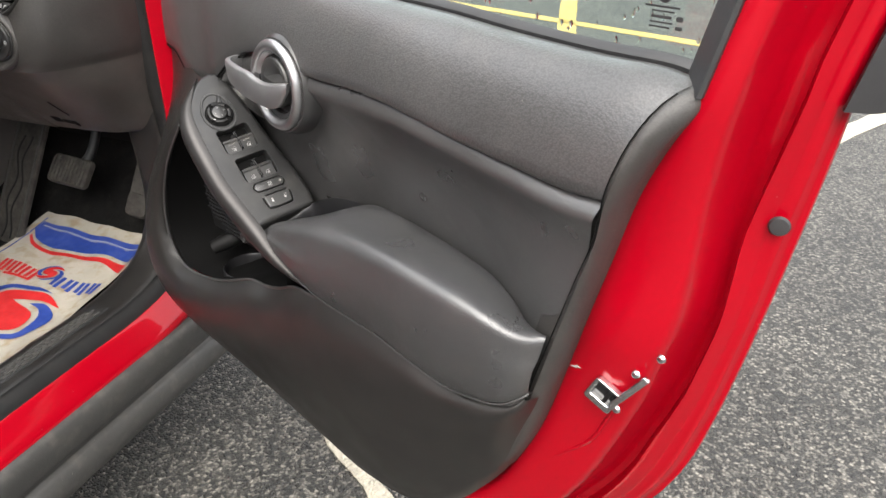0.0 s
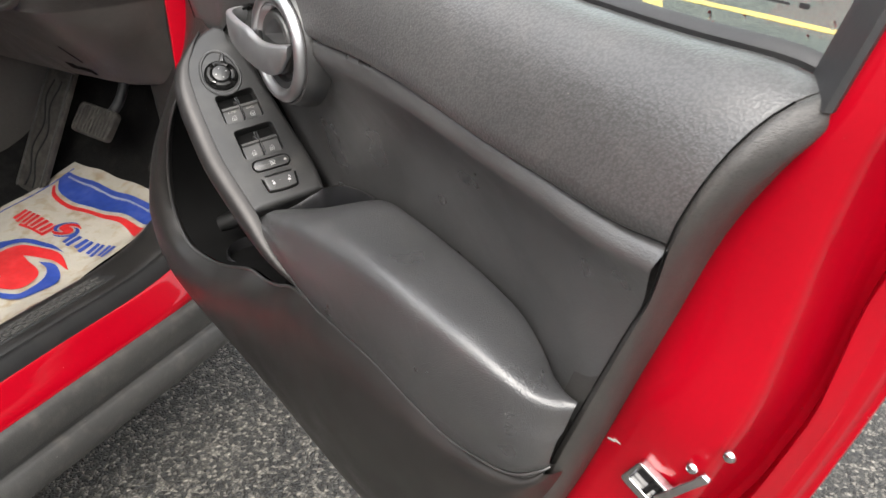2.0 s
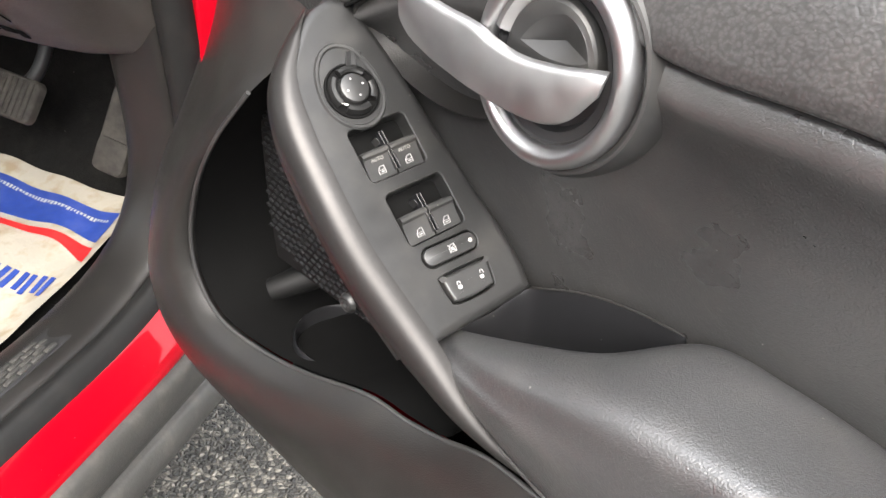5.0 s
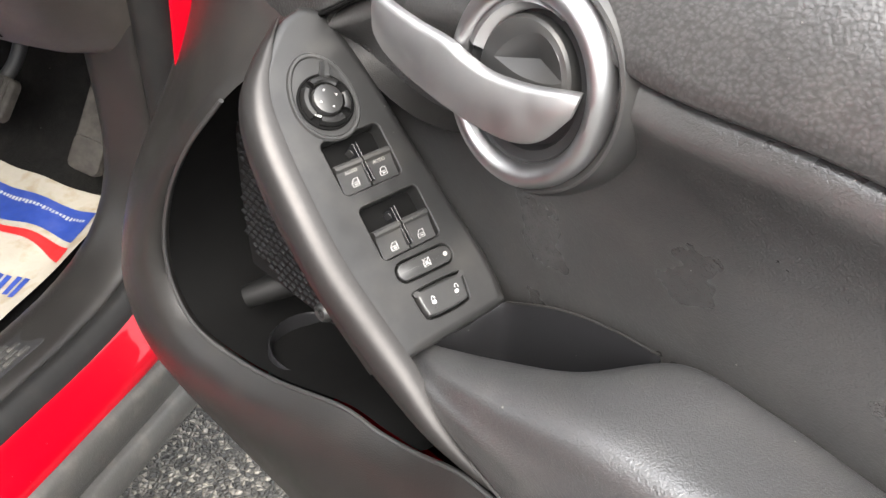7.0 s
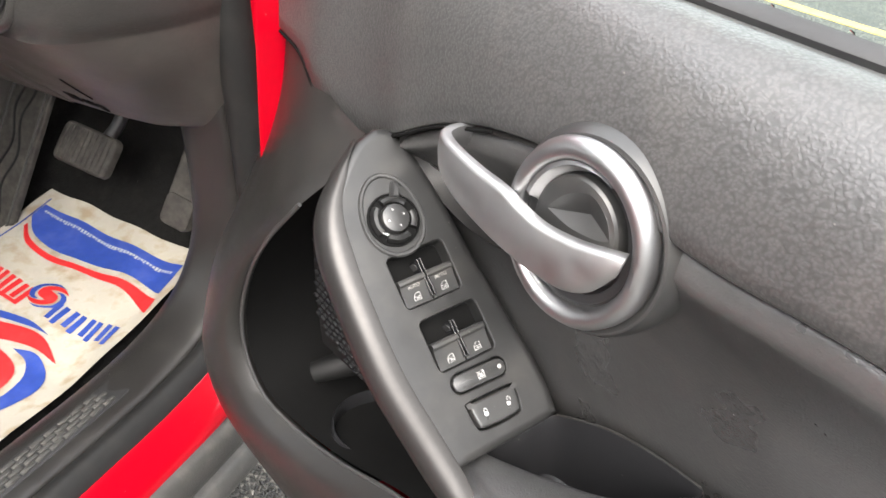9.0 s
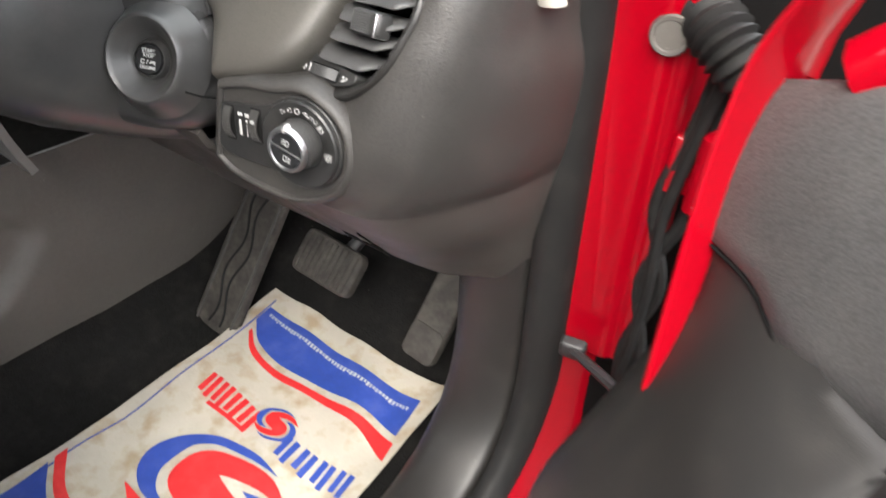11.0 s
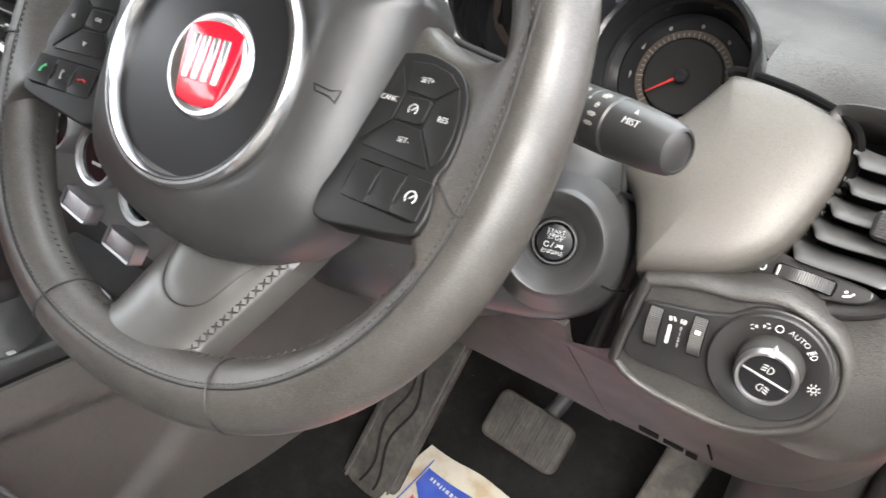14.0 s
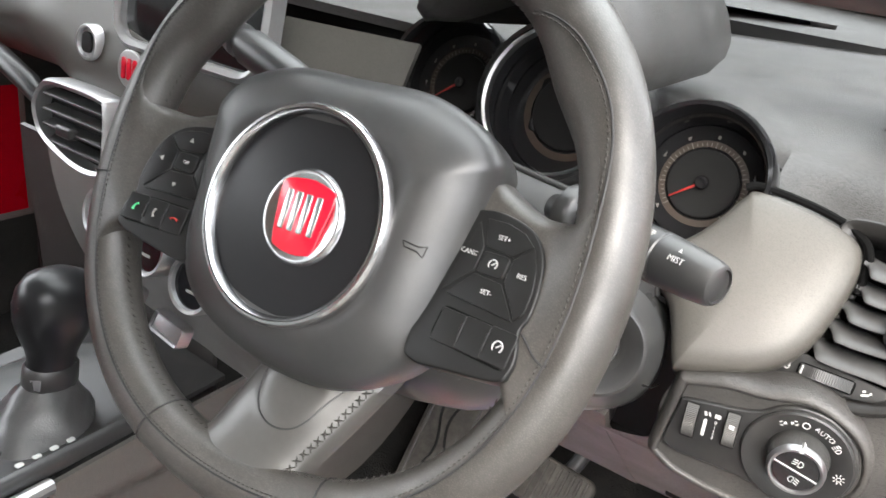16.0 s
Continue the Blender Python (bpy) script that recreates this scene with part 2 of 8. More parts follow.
def asphalt():
    """Rolled stone chips of many greys in dark binder."""
    m = bpy.data.materials.new("asphalt")
    m.use_nodes = True
    t, L = m.node_tree.nodes, m.node_tree.links
    b = t["Principled BSDF"]
    co = t.new("ShaderNodeTexCoord").outputs["Object"]

    def cells(size, feature="F1"):
        v = t.new("ShaderNodeTexVoronoi")
        v.feature = feature
        v.inputs["Scale"].default_value = 1 / size
        L.new(co, v.inputs["Vector"])
        return v
    v = cells(0.0076)
    sep = t.new("ShaderNodeSeparateColor")
    L.new(v.outputs["Color"], sep.inputs[0])
    r = t.new("ShaderNodeValToRGB")
    r.color_ramp.elements[0].color, r.color_ramp.elements[1].color = (0.016, 0.0155, 0.014, 1), (0.26, 0.242, 0.205, 1)
    e = r.color_ramp.elements.new(0.55)
    e.color = (0.060, 0.056, 0.048, 1)
    L.new(sep.outputs[0], r.inputs[0])
    n = t.new("ShaderNodeTexNoise")
    n.inputs["Scale"].default_value = 3.0
    L.new(co, n.inputs["Vector"])
    g = t.new("ShaderNodeMapRange")
    for i, x in enumerate((0.3, 0.7, 0.8, 1.2)):
        g.inputs[i + 1].default_value = x
    L.new(n.outputs["Fac"], g.inputs[0])
    edge = cells(0.0076, "DISTANCE_TO_EDGE")
    k = t.new("ShaderNodeMapRange")
    for i, x in enumerate((0.0, 0.40, 0.35, 1.0)):
        k.inputs[i + 1].default_value = x
    L.new(edge.outputs["Distance"], k.inputs[0])
    mul = t.new("ShaderNodeMath")
    mul.operation = "MULTIPLY"
    L.new(g.outputs[0], mul.inputs[0])
    L.new(k.outputs[0], mul.inputs[1])
    sc = t.new("ShaderNodeVectorMath")
    sc.operation = "SCALE"
    L.new(r.outputs[0], sc.inputs[0])
    L.new(mul.outputs[0], sc.inputs["Scale"])
    L.new(sc.outputs[0], b.inputs["Base Color"])
    b.inputs["Roughness"].default_value = 0.6
    bp = t.new("ShaderNodeBump")
    bp.inputs["Strength"].default_value = 1.0
    bp.inputs["Distance"].default_value = 0.005
    L.new(k.outputs[0], bp.inputs["Height"])
    L.new(bp.outputs[0], b.inputs["Normal"])
    return m


ASPHALT = asphalt()
SPOKE = material("satin_grey_spoke", (0.066, 0.064, 0.060), 0.36, vary=0.08, grain=0.05, grain_size=0.001)
HUBSKIN = material("fine_grained_hub_skin", (0.034, 0.034, 0.034), 0.40, spec=0.7, grain=0.09, grain_size=0.0011, kind="leather", vary=0.1, dust=0.06)
BACKDROP = material("low_sky_blocker", (0.10, 0.105, 0.10), 0.9, vary=0.4, vary_size=3.0)
LINEWHITE = material("worn_white_road_paint", (0.40, 0.37, 0.29), 0.7, grain=0.8, grain_size=0.008, kind="cells", vary=0.15, vary_size=0.04, dust=0.35, dust_color=(0.15, 0.15, 0.15))
LINEYELLOW = material("worn_yellow_road_paint", (0.40, 0.28, 0.07), 0.7, grain=0.8, grain_size=0.008, kind="cells", vary=0.25, vary_size=0.04, dust=0.75, dust_color=(0.2, 0.2, 0.19))
CREAM = material("cream_pillar_trim", (0.50, 0.475, 0.42), 0.6, vary=0.05, grain=0.2, grain_size=0.002)
BADGERED = material("red_enamel", (0.62, 0.010, 0.030), 0.15, vary=0.03, coat=0.6)
DROPS = material("water_drops", (0.9, 0.95, 0.95), 0.02, vary=0.0, rough_vary=0.0)
DROPS.node_tree.nodes["Principled BSDF"].inputs["Transmission Weight"].default_value = 1.0
DROPS.node_tree.nodes["Principled BSDF"].inputs["IOR"].default_value = 1.33


def glass(name, tint, rough=0.0):
    m = bpy.data.materials.new(name)
    m.use_nodes = True
    b = m.node_tree.nodes["Principled BSDF"]
    b.inputs["Base Color"].default_value = (*tint, 1)
    b.inputs["Roughness"].default_value = rough
    b.inputs["Transmission Weight"].default_value = 1.0
    b.inputs["IOR"].default_value = 1.45
    return m


GLASS = glass("green_tinted_window_glass", (0.83, 0.95, 0.91))


def screen_glass():
    """Laminated screen: tinted see-through with a mirror-like sheen."""
    m = bpy.data.materials.new("laminated_screen_glass")
    m.use_nodes = True
    t, L = m.node_tree.nodes, m.node_tree.links
    t.remove(t["Principled BSDF"])
    a, b, mix, fr = (t.new(k) for k in ("ShaderNodeBsdfTransparent", "ShaderNodeBsdfGlossy", "ShaderNodeMixShader", "ShaderNodeFresnel"))
    a.inputs[0].default_value = (0.90, 0.93, 0.91, 1)
    b.inputs["Roughness"].default_value = 0.02
    L.new(fr.outputs[0], mix.inputs[0])
    L.new(a.outputs[0], mix.inputs[1])
    L.new(b.outputs[0], mix.inputs[2])
    L.new(mix.outputs[0], t["Material Output"].inputs["Surface"])
    return m


SCREEN = screen_glass()


# ---- mesh tools ----
def thing(name, base, label, category, group="", kind=""):
    ob = new(name)
    ob.empty_display_size = 0.02
    ob.location = base
    return tagged(ob, label, category, group, kind)


def finish(name, bm, mat, angle=38, smooth=True):
    me = bpy.data.meshes.new(name)
    bmesh.ops.recalc_face_normals(bm, faces=bm.faces)
    bm.to_mesh(me)
    bm.free()
    for p in me.polygons:
        p.use_smooth = smooth
    if smooth:
        me.set_sharp_from_angle(angle=radians(angle))
    for one in mat if isinstance(mat, (list, tuple)) else (mat,):
        me.materials.append(one)
    return me


def part(name, bm, mat, parent=None, label="", angle=38):
    """Links a bmesh, in world metres, as one mesh under a thing or a part."""
    ob = new(name, finish(name, bm, mat, angle))
    if parent is not None:
        ob.parent = parent
        ob.matrix_parent_inverse = Matrix.Translation(-parent.location) if parent.type == "EMPTY" else Matrix.Identity(4)
    return tagged(ob, label)


def solo(name, bm, mat, label, category, group="", kind="", angle=38):
    return tagged(part(name, bm, mat, None, label, angle), label, category, group, kind)


def curve(pts, n=8, closed=False):
    """Points of a smooth line through pts, n to a span."""
    P = [Vector(p) for p in pts]
    k, out = len(P), []
    for i in range(k if closed else k - 1):
        if closed:
            a, b, c, d = (P[(i + j) % k] for j in (-1, 0, 1, 2))
        else:
            b, c = P[i], P[i + 1]
            a = P[i - 1] if i else b * 2 - c
            d = P[i + 2] if i + 2 < k else c * 2 - b
        for j in range(n):
            t = j / n
            out.append(0.5 * (2 * b + (c - a) * t + (2 * a - 5 * b + 4 * c - d) * t * t + (3 * b - a - 3 * c + d) * t ** 3))
    if not closed:
        out.append(P[-1])
    return out


def resample(pts, n, closed=False):
    """n points at even steps along a line."""
    P = list(pts) + ([pts[0]] if closed else [])
    L = [0.0]
    for a, b in zip(P, P[1:]):
        L.append(L[-1] + (b - a).length)
    out, j = [], 0
    for i in range(n):
        d = L[-1] * i / (n if closed else n - 1)
        while j < len(P) - 2 and L[j + 1] < d:
            j += 1
        f = (d - L[j]) / max(L[j + 1] - L[j], 1e-9)
        out.append(P[j].lerp(P[j + 1], f))
    return out


def loft(rows, closed=False, caps=False, bm=None):
    """A skin over rows of points; closed: each row is a ring."""
    bm = bm or bmesh.new()
    R = [[bm.verts.new(p) for p in row] for row in rows]
    n = len(R[0])
    for a, b in zip(R, R[1:]):
        for i in range(n if closed else n - 1):
            j = (i + 1) % n
            bm.faces.new((a[i], a[j], b[j], b[i]))
    if caps:
        bm.faces.new(R[0])
        bm.faces.new(R[-1][::-1])
    return bm


def cap(bm, n):
    """Closes the last ring, of n points."""
    bm.verts.ensure_lookup_table()
    return bm.faces.new(bm.verts[-n:])


def grid(fn, nu, nv, bm=None):
    return loft([[fn(i / nu, j / nv) for j in range(nv + 1)] for i in range(nu + 1)], bm=bm)


def thicken(bm, d):
    """Gives a skin a body, d metres deep, against its normals."""
    bmesh.ops.recalc_face_normals(bm, faces=bm.faces)
    bmesh.ops.solidify(bm, geom=bm.faces[:], thickness=d)
    return bm


def tube(pts, r, seg=10, closed=False, flat=1.0, bm=None, caps=True):
    """A pipe along pts; r: one radius or one for each point; flat: its second width."""
    P = [Vector(p) for p in pts]
    k = len(P)
    rows, nrm = [], None
    for i, p in enumerate(P):
        a = P[(i - 1) % k] if closed or i else p
        b = P[(i + 1) % k] if closed or i < k - 1 else p
        t = (b - a).normalized()
        if nrm is None:
            nrm = t.orthogonal().normalized()
        nrm = (nrm - t * nrm.dot(t)).normalized()
        bi = t.cross(nrm)
        ri = r[i] if isinstance(r, (list, tuple)) else r
        rows.append([p + nrm * ri * math.cos(2 * math.pi * s / seg) + bi * ri * flat * math.sin(2 * math.pi * s / seg) for s in range(seg)])
    if closed:
        rows.append(rows[0])
    bm = loft(rows, closed=True, caps=caps and not closed, bm=bm)
    if closed:
        bmesh.ops.remove_doubles(bm, verts=bm.verts, dist=1e-6)
    return bm


def frame3(o, x, y):
    """A pose with its origin at o, its x along x and its z square to x and y."""
    x, y = Vector(x).normalized(), Vector(y)
    z = x.cross(y).normalized()
    y = z.cross(x)
    m = Matrix((x, y, z)).transposed().to_4x4()
    m.translation = o
    return m


def lathe(profile, m, seg=40, sx=1.0, sy=1.0, bm=None, turn=360):
    """A profile of (radius, height) turned round the z of m, drawn out by sx and sy."""
    rows = []
    full = turn >= 360
    for i in range(seg + (0 if full else 1)):
        a = radians(turn) * i / seg
        rows.append([m @ Vector((r * sx * math.cos(a), r * sy * math.sin(a), h)) for r, h in profile])
    if full:
        rows.append(rows[0])
    bm = loft(rows, bm=bm)
    bmesh.ops.remove_doubles(bm, verts=bm.verts, dist=1e-6)
    return bm


def rounded(w, h, r, n=5):
    """The outline of a rectangle, w by h, with its corners rounded by r."""
    out = []
    for cx, cy, a0 in ((w / 2 - r, h / 2 - r, 0), (-w / 2 + r, h / 2 - r, 90), (-w / 2 + r, -h / 2 + r, 180), (w / 2 - r, -h / 2 + r, 270)):
        for i in range(n + 1):
            a = radians(a0 + 90 * i / n)
            out.append(Vector((cx + r * math.cos(a), cy + r * math.sin(a), 0)))
    return out


def inset(outline, d):
    """An outline drawn in by d."""
    k, out = len(outline), []
    area = sum(a.x * b.y - b.x * a.y for a, b in zip(outline, outline[1:] + outline[:1]))
    sg = 1 if area > 0 else -1
    for i, p in enumerate(outline):
        e1 = (p - outline[i - 1])
        e2 = (outline[(i + 1) % k] - p)
        n1, n2 = Vector((-e1.y, e1.x, 0)), Vector((-e2.y, e2.x, 0))
        n = (n1.normalized() if n1.length > 1e-9 else n2.normalized()) + (n2.normalized() if n2.length > 1e-9 else n1.normalized())
        n = n.normalized() if n.length > 1e-6 else n1.normalized()
        out.append(p + n * d * sg)
    return out


def plate(outline, m, thick, bevel=0.001, bm=None, z0=0.0, dish=0.0):
    """A flat piece with a rounded upper edge: an outline in the xy of m, its top at z0 + thick."""
    o = [Vector((p[0], p[1], 0)) for p in outline]
    b = min(bevel, abs(thick) * 0.9)
    lay = [(o, z0), (o, z0 + thick - b)]
    for f in (0.3, 0.7, 1.0):
        lay.append((inset(o, b * (1 - math.cos(f * math.pi / 2))), z0 + thick - b + b * math.sin(f * math.pi / 2)))
    if dish:
        lay.append((inset(o, b + abs(dish) * 1.5), z0 + thick - dish))
    rows = [[m @ Vector((p.x, p.y, z)) for p in ol] for ol, z in lay]
    return loft(rows, closed=True, caps=True, bm=bm)


def plate_holes(outline, holes, m, thick, bevel, z0=0.0, deep=0.006, chamfer=0.0007):
    """A flat piece with rounded edge and sunk wells; holes: outlines in the xy of m."""
    bm = bmesh.new()
    o = [Vector((p[0], p[1], 0)) for p in outline]
    top = z0 + thick
    lay = [(o, z0), (o, top - bevel)] + [(inset(o, bevel * (1 - math.cos(f * math.pi / 2))), top - bevel + bevel * math.sin(f * math.pi / 2)) for f in (0.3, 0.6, 1.0)] + [(inset(o, bevel + 0.0012), top)]
    loft([[m @ Vector((p.x, p.y, z)) for p in ol] for ol, z in lay], closed=True, bm=bm)
    bm.verts.ensure_lookup_table()
    rings = [bm.verts[-len(o):]]
    for h in holes:
        vs = [bm.verts.new(m @ Vector((p.x, p.y, top))) for p in inset(h, -chamfer)]
        rings.append(vs)
    edges = []
    for r in rings:
        for a, b in zip(r, r[1:] + r[:1]):
            edges.append(bm.edges.get((a, b)) or bm.edges.new((a, b)))
    bmesh.ops.triangle_fill(bm, use_beauty=True, use_dissolve=False, edges=edges)
    for h, vs in zip(holes, rings[1:]):
        low = None
        for z, ol in ((top - chamfer, h), (top - deep, inset(h, 0.0004))):
            nxt = [bm.verts.new(m @ Vector((p.x, p.y, z))) for p in ol]
            for i in range(len(vs)):
                j = (i + 1) % len(vs)
                bm.faces.new((vs[i], vs[j], nxt[j], nxt[i]))
            vs = nxt
        bm.faces.new(vs)
    return bm


def box(m, sx, sy, sz, bevel=0.002, bm=None):
    """A block with rounded edges, its middle at m."""
    return plate(rounded(sx, sy, min(bevel, sx * 0.45, sy * 0.45), 3), m, sz, min(bevel, sz * 0.45), bm=bm, z0=-sz / 2)


def letters(name, text, m, size, mat, parent, align="CENTER", depth=0.0002):
    """Printed characters, standing in the xy of m."""
    cu = bpy.data.curves.new(name, "FONT")
    cu.body, cu.size, cu.align_x, cu.align_y, cu.extrude = text, size, align, "CENTER", depth
    cu.resolution_u, cu.offset = 2, -0.012 * size
    tmp = new(name, cu)
    me = bpy.data.meshes.new_from_object(tmp.evaluated_get(bpy.context.evaluated_depsgraph_get()))
    bpy.data.objects.remove(tmp)
    bpy.data.curves.remove(cu)
    bm = bmesh.new()
    bm.from_mesh(me)
    bpy.data.meshes.remove(me)
    bm.transform(m)
    return part(name, bm, mat, parent)


def bars(name, rects, m, mat, parent, z=0.0003):
    """Flat printed marks: (x, y, w, h, turn) in the xy of m."""
    bm = bmesh.new()
    for x, y, w, h, a in rects:
        k = m @ pose(x, y, 0, 0, 0, a)
        plate(rounded(w, h, min(w, h) * 0.3, 2), k, z, z * 0.3, bm=bm)
    return part(name, bm, mat, parent)


def stitches(line, normal, parent, mat, step=0.005, length=0.0032, r=0.0005, name="stitching", slant=0.0):
    """A row of short thread stitches along a line."""
    bm = bmesh.new()
    P = resample(line, max(int(sum((b - a).length for a, b in zip(line, line[1:])) / step), 2))
    for i in range(len(P) - 1):
        d = (P[i + 1] - P[i]).normalized()
        sd = d.cross(normal).normalized()
        a = P[i] + sd * slant
        b = P[i] + d * length - sd * slant
        tube([a, (a + b) / 2 + normal * r, b], [r * 0.6, r, r * 0.6], 5, bm=bm)
    return part(name, bm, mat, parent)

# ---- ground ----
def ground_sheet():
    bm = bmesh.new()
    for x0, x1, y0, y1 in ((-300, 300, -300, 300),):
        vs = [bm.verts.new(p) for p in ((x0, y0, 0), (x1, y0, 0), (x1, y1, 0), (x0, y1, 0))]
        bm.faces.new(vs)
    return solo("ground", bm, ASPHALT, "dark grey coarse asphalt of a car park", "ground", kind="structure")


ground_sheet()


def road_line(name, a, b, width, mat, label):
    a, b = Vector((*a, 0)), Vector((*b, 0))
    m = frame3((a + b) / 2, b - a, Vector((0, 0, 1)).cross(b - a))
    L, n = (b - a).length, 60
    rows = []
    rng = random.Random(len(label) + int(L * 100))
    for i in range(n + 1):
        x = -L / 2 + L * i / n
        j = [rng.uniform(-0.006, 0.006) for _ in range(2)]
        rows.append([m @ Vector((x, -width / 2 + j[0], 0.0005)), m @ Vector((x, -width / 2 + j[0], 0.004)), m @ Vector((x, width / 2 + j[1], 0.004)), m @ Vector((x, width / 2 + j[1], 0.0005))])
    return solo(name, loft(rows), mat, label, "road marking", kind="structure")


def low_sky_ring():
    """Added unseen ring round the car park that cuts low sky light and reflections."""
    rng = random.Random(7)
    rows = []
    for i in range(73):
        a = 2 * math.pi * i / 72
        h = 6.0 + 1.0 * math.sin(3 * a + 1) + rng.uniform(-0.5, 0.5)
        rows.append([Vector((22 * math.cos(a), 22 * math.sin(a), z)) for z in (-0.1, h * 0.5, h)])
    return solo("backdrop", loft(rows), BACKDROP, "dull grey-green ring, added unseen to block low sky light", "backdrop", kind="structure")


low_sky_ring()
road_line("bay_line", (-1.60, 1.785), (0.90, -0.015), 0.038, LINEWHITE, "worn white painted bay line on asphalt")
road_line("bay_line", (-0.6, 1.85), (2.6, 7.3), 0.10, LINEWHITE, "white painted bay line further off")
road_line("hatch_line", (-7.0, 7.9), (3.5, 3.9), 0.12, LINEYELLOW, "yellow painted hatching line on wet asphalt")
road_line("hatch_line", (-1.9, 9.0), (-1.0, 4.7), 0.13, LINEYELLOW, "yellow painted hatching line crossing another")

# ---- car body: sill, pillar, floor, roof ----
OPEN = [(-0.55, 0.398), (0.2, 0.396), (0.72, 0.398), (0.92, 0.400), (1.03, 0.425), (1.085, 0.475), (1.105, 0.55), (1.098, 0.65), (1.085, 0.76), (1.072, 0.87), (1.055, 0.99), (1.02, 1.08), (0.90, 1.24), (0.70, 1.42)]
# across the opening: x, distance out of the opening
CAR = thing("car", (-1.72, 0.4, 0.17), "red car with its driver's doorway standing open", "car", kind="structure")


def opening_rows(section, n=90, lo=0.0, hi=1.0):
    path = resample(curve([(0, y, z) for y, z in OPEN], 10), n)
    rows = []
    for i, p in enumerate(path):
        if not lo <= i / (n - 1) <= hi:
            continue
        a, b = path[max(i - 1, 0)], path[min(i + 1, n - 1)]
        t = (b - a).normalized()
        out = Vector((0, t.z, -t.y))  # away from the opening
        rows.append([Vector((x, p.y, p.z)) + out * d for x, d in section])
    return rows


def strip(name, section, mat, label="", lo=0.0, hi=1.0, angle=40):
    sec = [(p.x, p.y) for p in curve([(x, d, 0) for x, d in section], 5)]
    return part(name, loft(opening_rows(sec, lo=lo, hi=hi)), mat, CAR, label, angle)


strip("jamb", [(-0.960, 0.002), (-0.950, 0.006), (-0.936, 0.022), (-0.923, 0.038), (-0.917, 0.050), (-0.918, 0.060), (-0.925, 0.072), (-0.935, 0.085)], RED, "glossy red painted door jamb and sill")
strip("pillar_face", [(-0.958, 0.004), (-0.945, 0.009), (-0.925, 0.012), (-0.905, 0.013), (-0.896, 0.018), (-0.889, 0.018), (-0.884, 0.024), (-0.882, 0.036), (-0.882, 0.085)], RED, "red painted front pillar", lo=0.66)


def door_seal():
    """Rubber seal round the opening, broader up the pillar than along the sill."""
    tight = [(p.x, p.y) for p in curve([(-0.987, 0.012, 0), (-0.984, -0.008, 0), (-0.972, -0.016, 0), (-0.964, -0.015, 0), (-0.957, -0.008, 0), (-0.953, 0.0, 0), (-0.951, 0.008, 0)], 5)]
    broad = [(p.x, p.y) for p in curve([(-0.987, 0.012, 0), (-0.984, -0.008, 0), (-0.972, -0.016, 0), (-0.956, -0.015, 0), (-0.942, -0.008, 0), (-0.934, 0.004, 0), (-0.931, 0.022, 0)], 5)]
    rows = []
    a, b = opening_rows(tight), opening_rows(broad)
    for i, (p, q) in enumerate(zip(a, b)):
        f = min(max((i / (len(a) - 1) - 0.56) / 0.10, 0), 1)
        f = 0.4 * f * f * (3 - 2 * f)
        rows.append([u.lerp(v, f) for u, v in zip(p, q)])
    return part("door_seal", loft(rows), SEAL, CAR, "black rubber door seal")


door_seal()

strip("scuff_plate", [(-1.095, 0.130), (-1.090, 0.060), (-1.081, 0.018), (-1.066, 0.000), (-1.045, -0.008), (-1.010, -0.008), (-0.992, -0.004), (-0.985, 0.008)], TRIMDARK, "black grained plastic scuff plate", hi=0.86)


def cladding():
    sec = curve([(-0.922, 0, 0.347), (-0.908, 0, 0.342), (-0.903, 0, 0.322), (-0.907, 0, 0.292), (-0.913, 0, 0.279), (-0.914, 0, 0.273), (-0.905, 0, 0.268), (-0.899, 0, 0.250), (-0.902, 0, 0.225), (-0.918, 0, 0.205), (-0.96, 0, 0.195)], 4)
    rows = [[Vector((p.x, y, p.z)) for p in sec] for y in np.linspace(-0.6, 1.13, 24)]
    return part("sill_cladding", loft(rows), CLAD, CAR, "dusty grey plastic sill cladding")


cladding()


def scuff_grip():
    """The low ribbed pad let into the scuff plate."""
    pad = part("ribbed_pad", plate(rounded(0.034, 0.42, 0.014), pose(-1.026, 0.70, 0.4045), 0.0025, 0.001), RUBBER, CAR, "black ribbed pad in the scuff plate")
    me = finish("rib", box(pose(0, 0, 0), 0.0052, 0.0170, 0.0030, 0.0008), CLAD)
    for r in range(4):
        for k in range(19):
            ob = new("rib", me)
            ob.parent = pad
            ob.location = (-1.0360 + r * 0.0066, 0.512 + k * 0.0196 + (r % 2) * 0.0098, 0.4080)


scuff_grip()


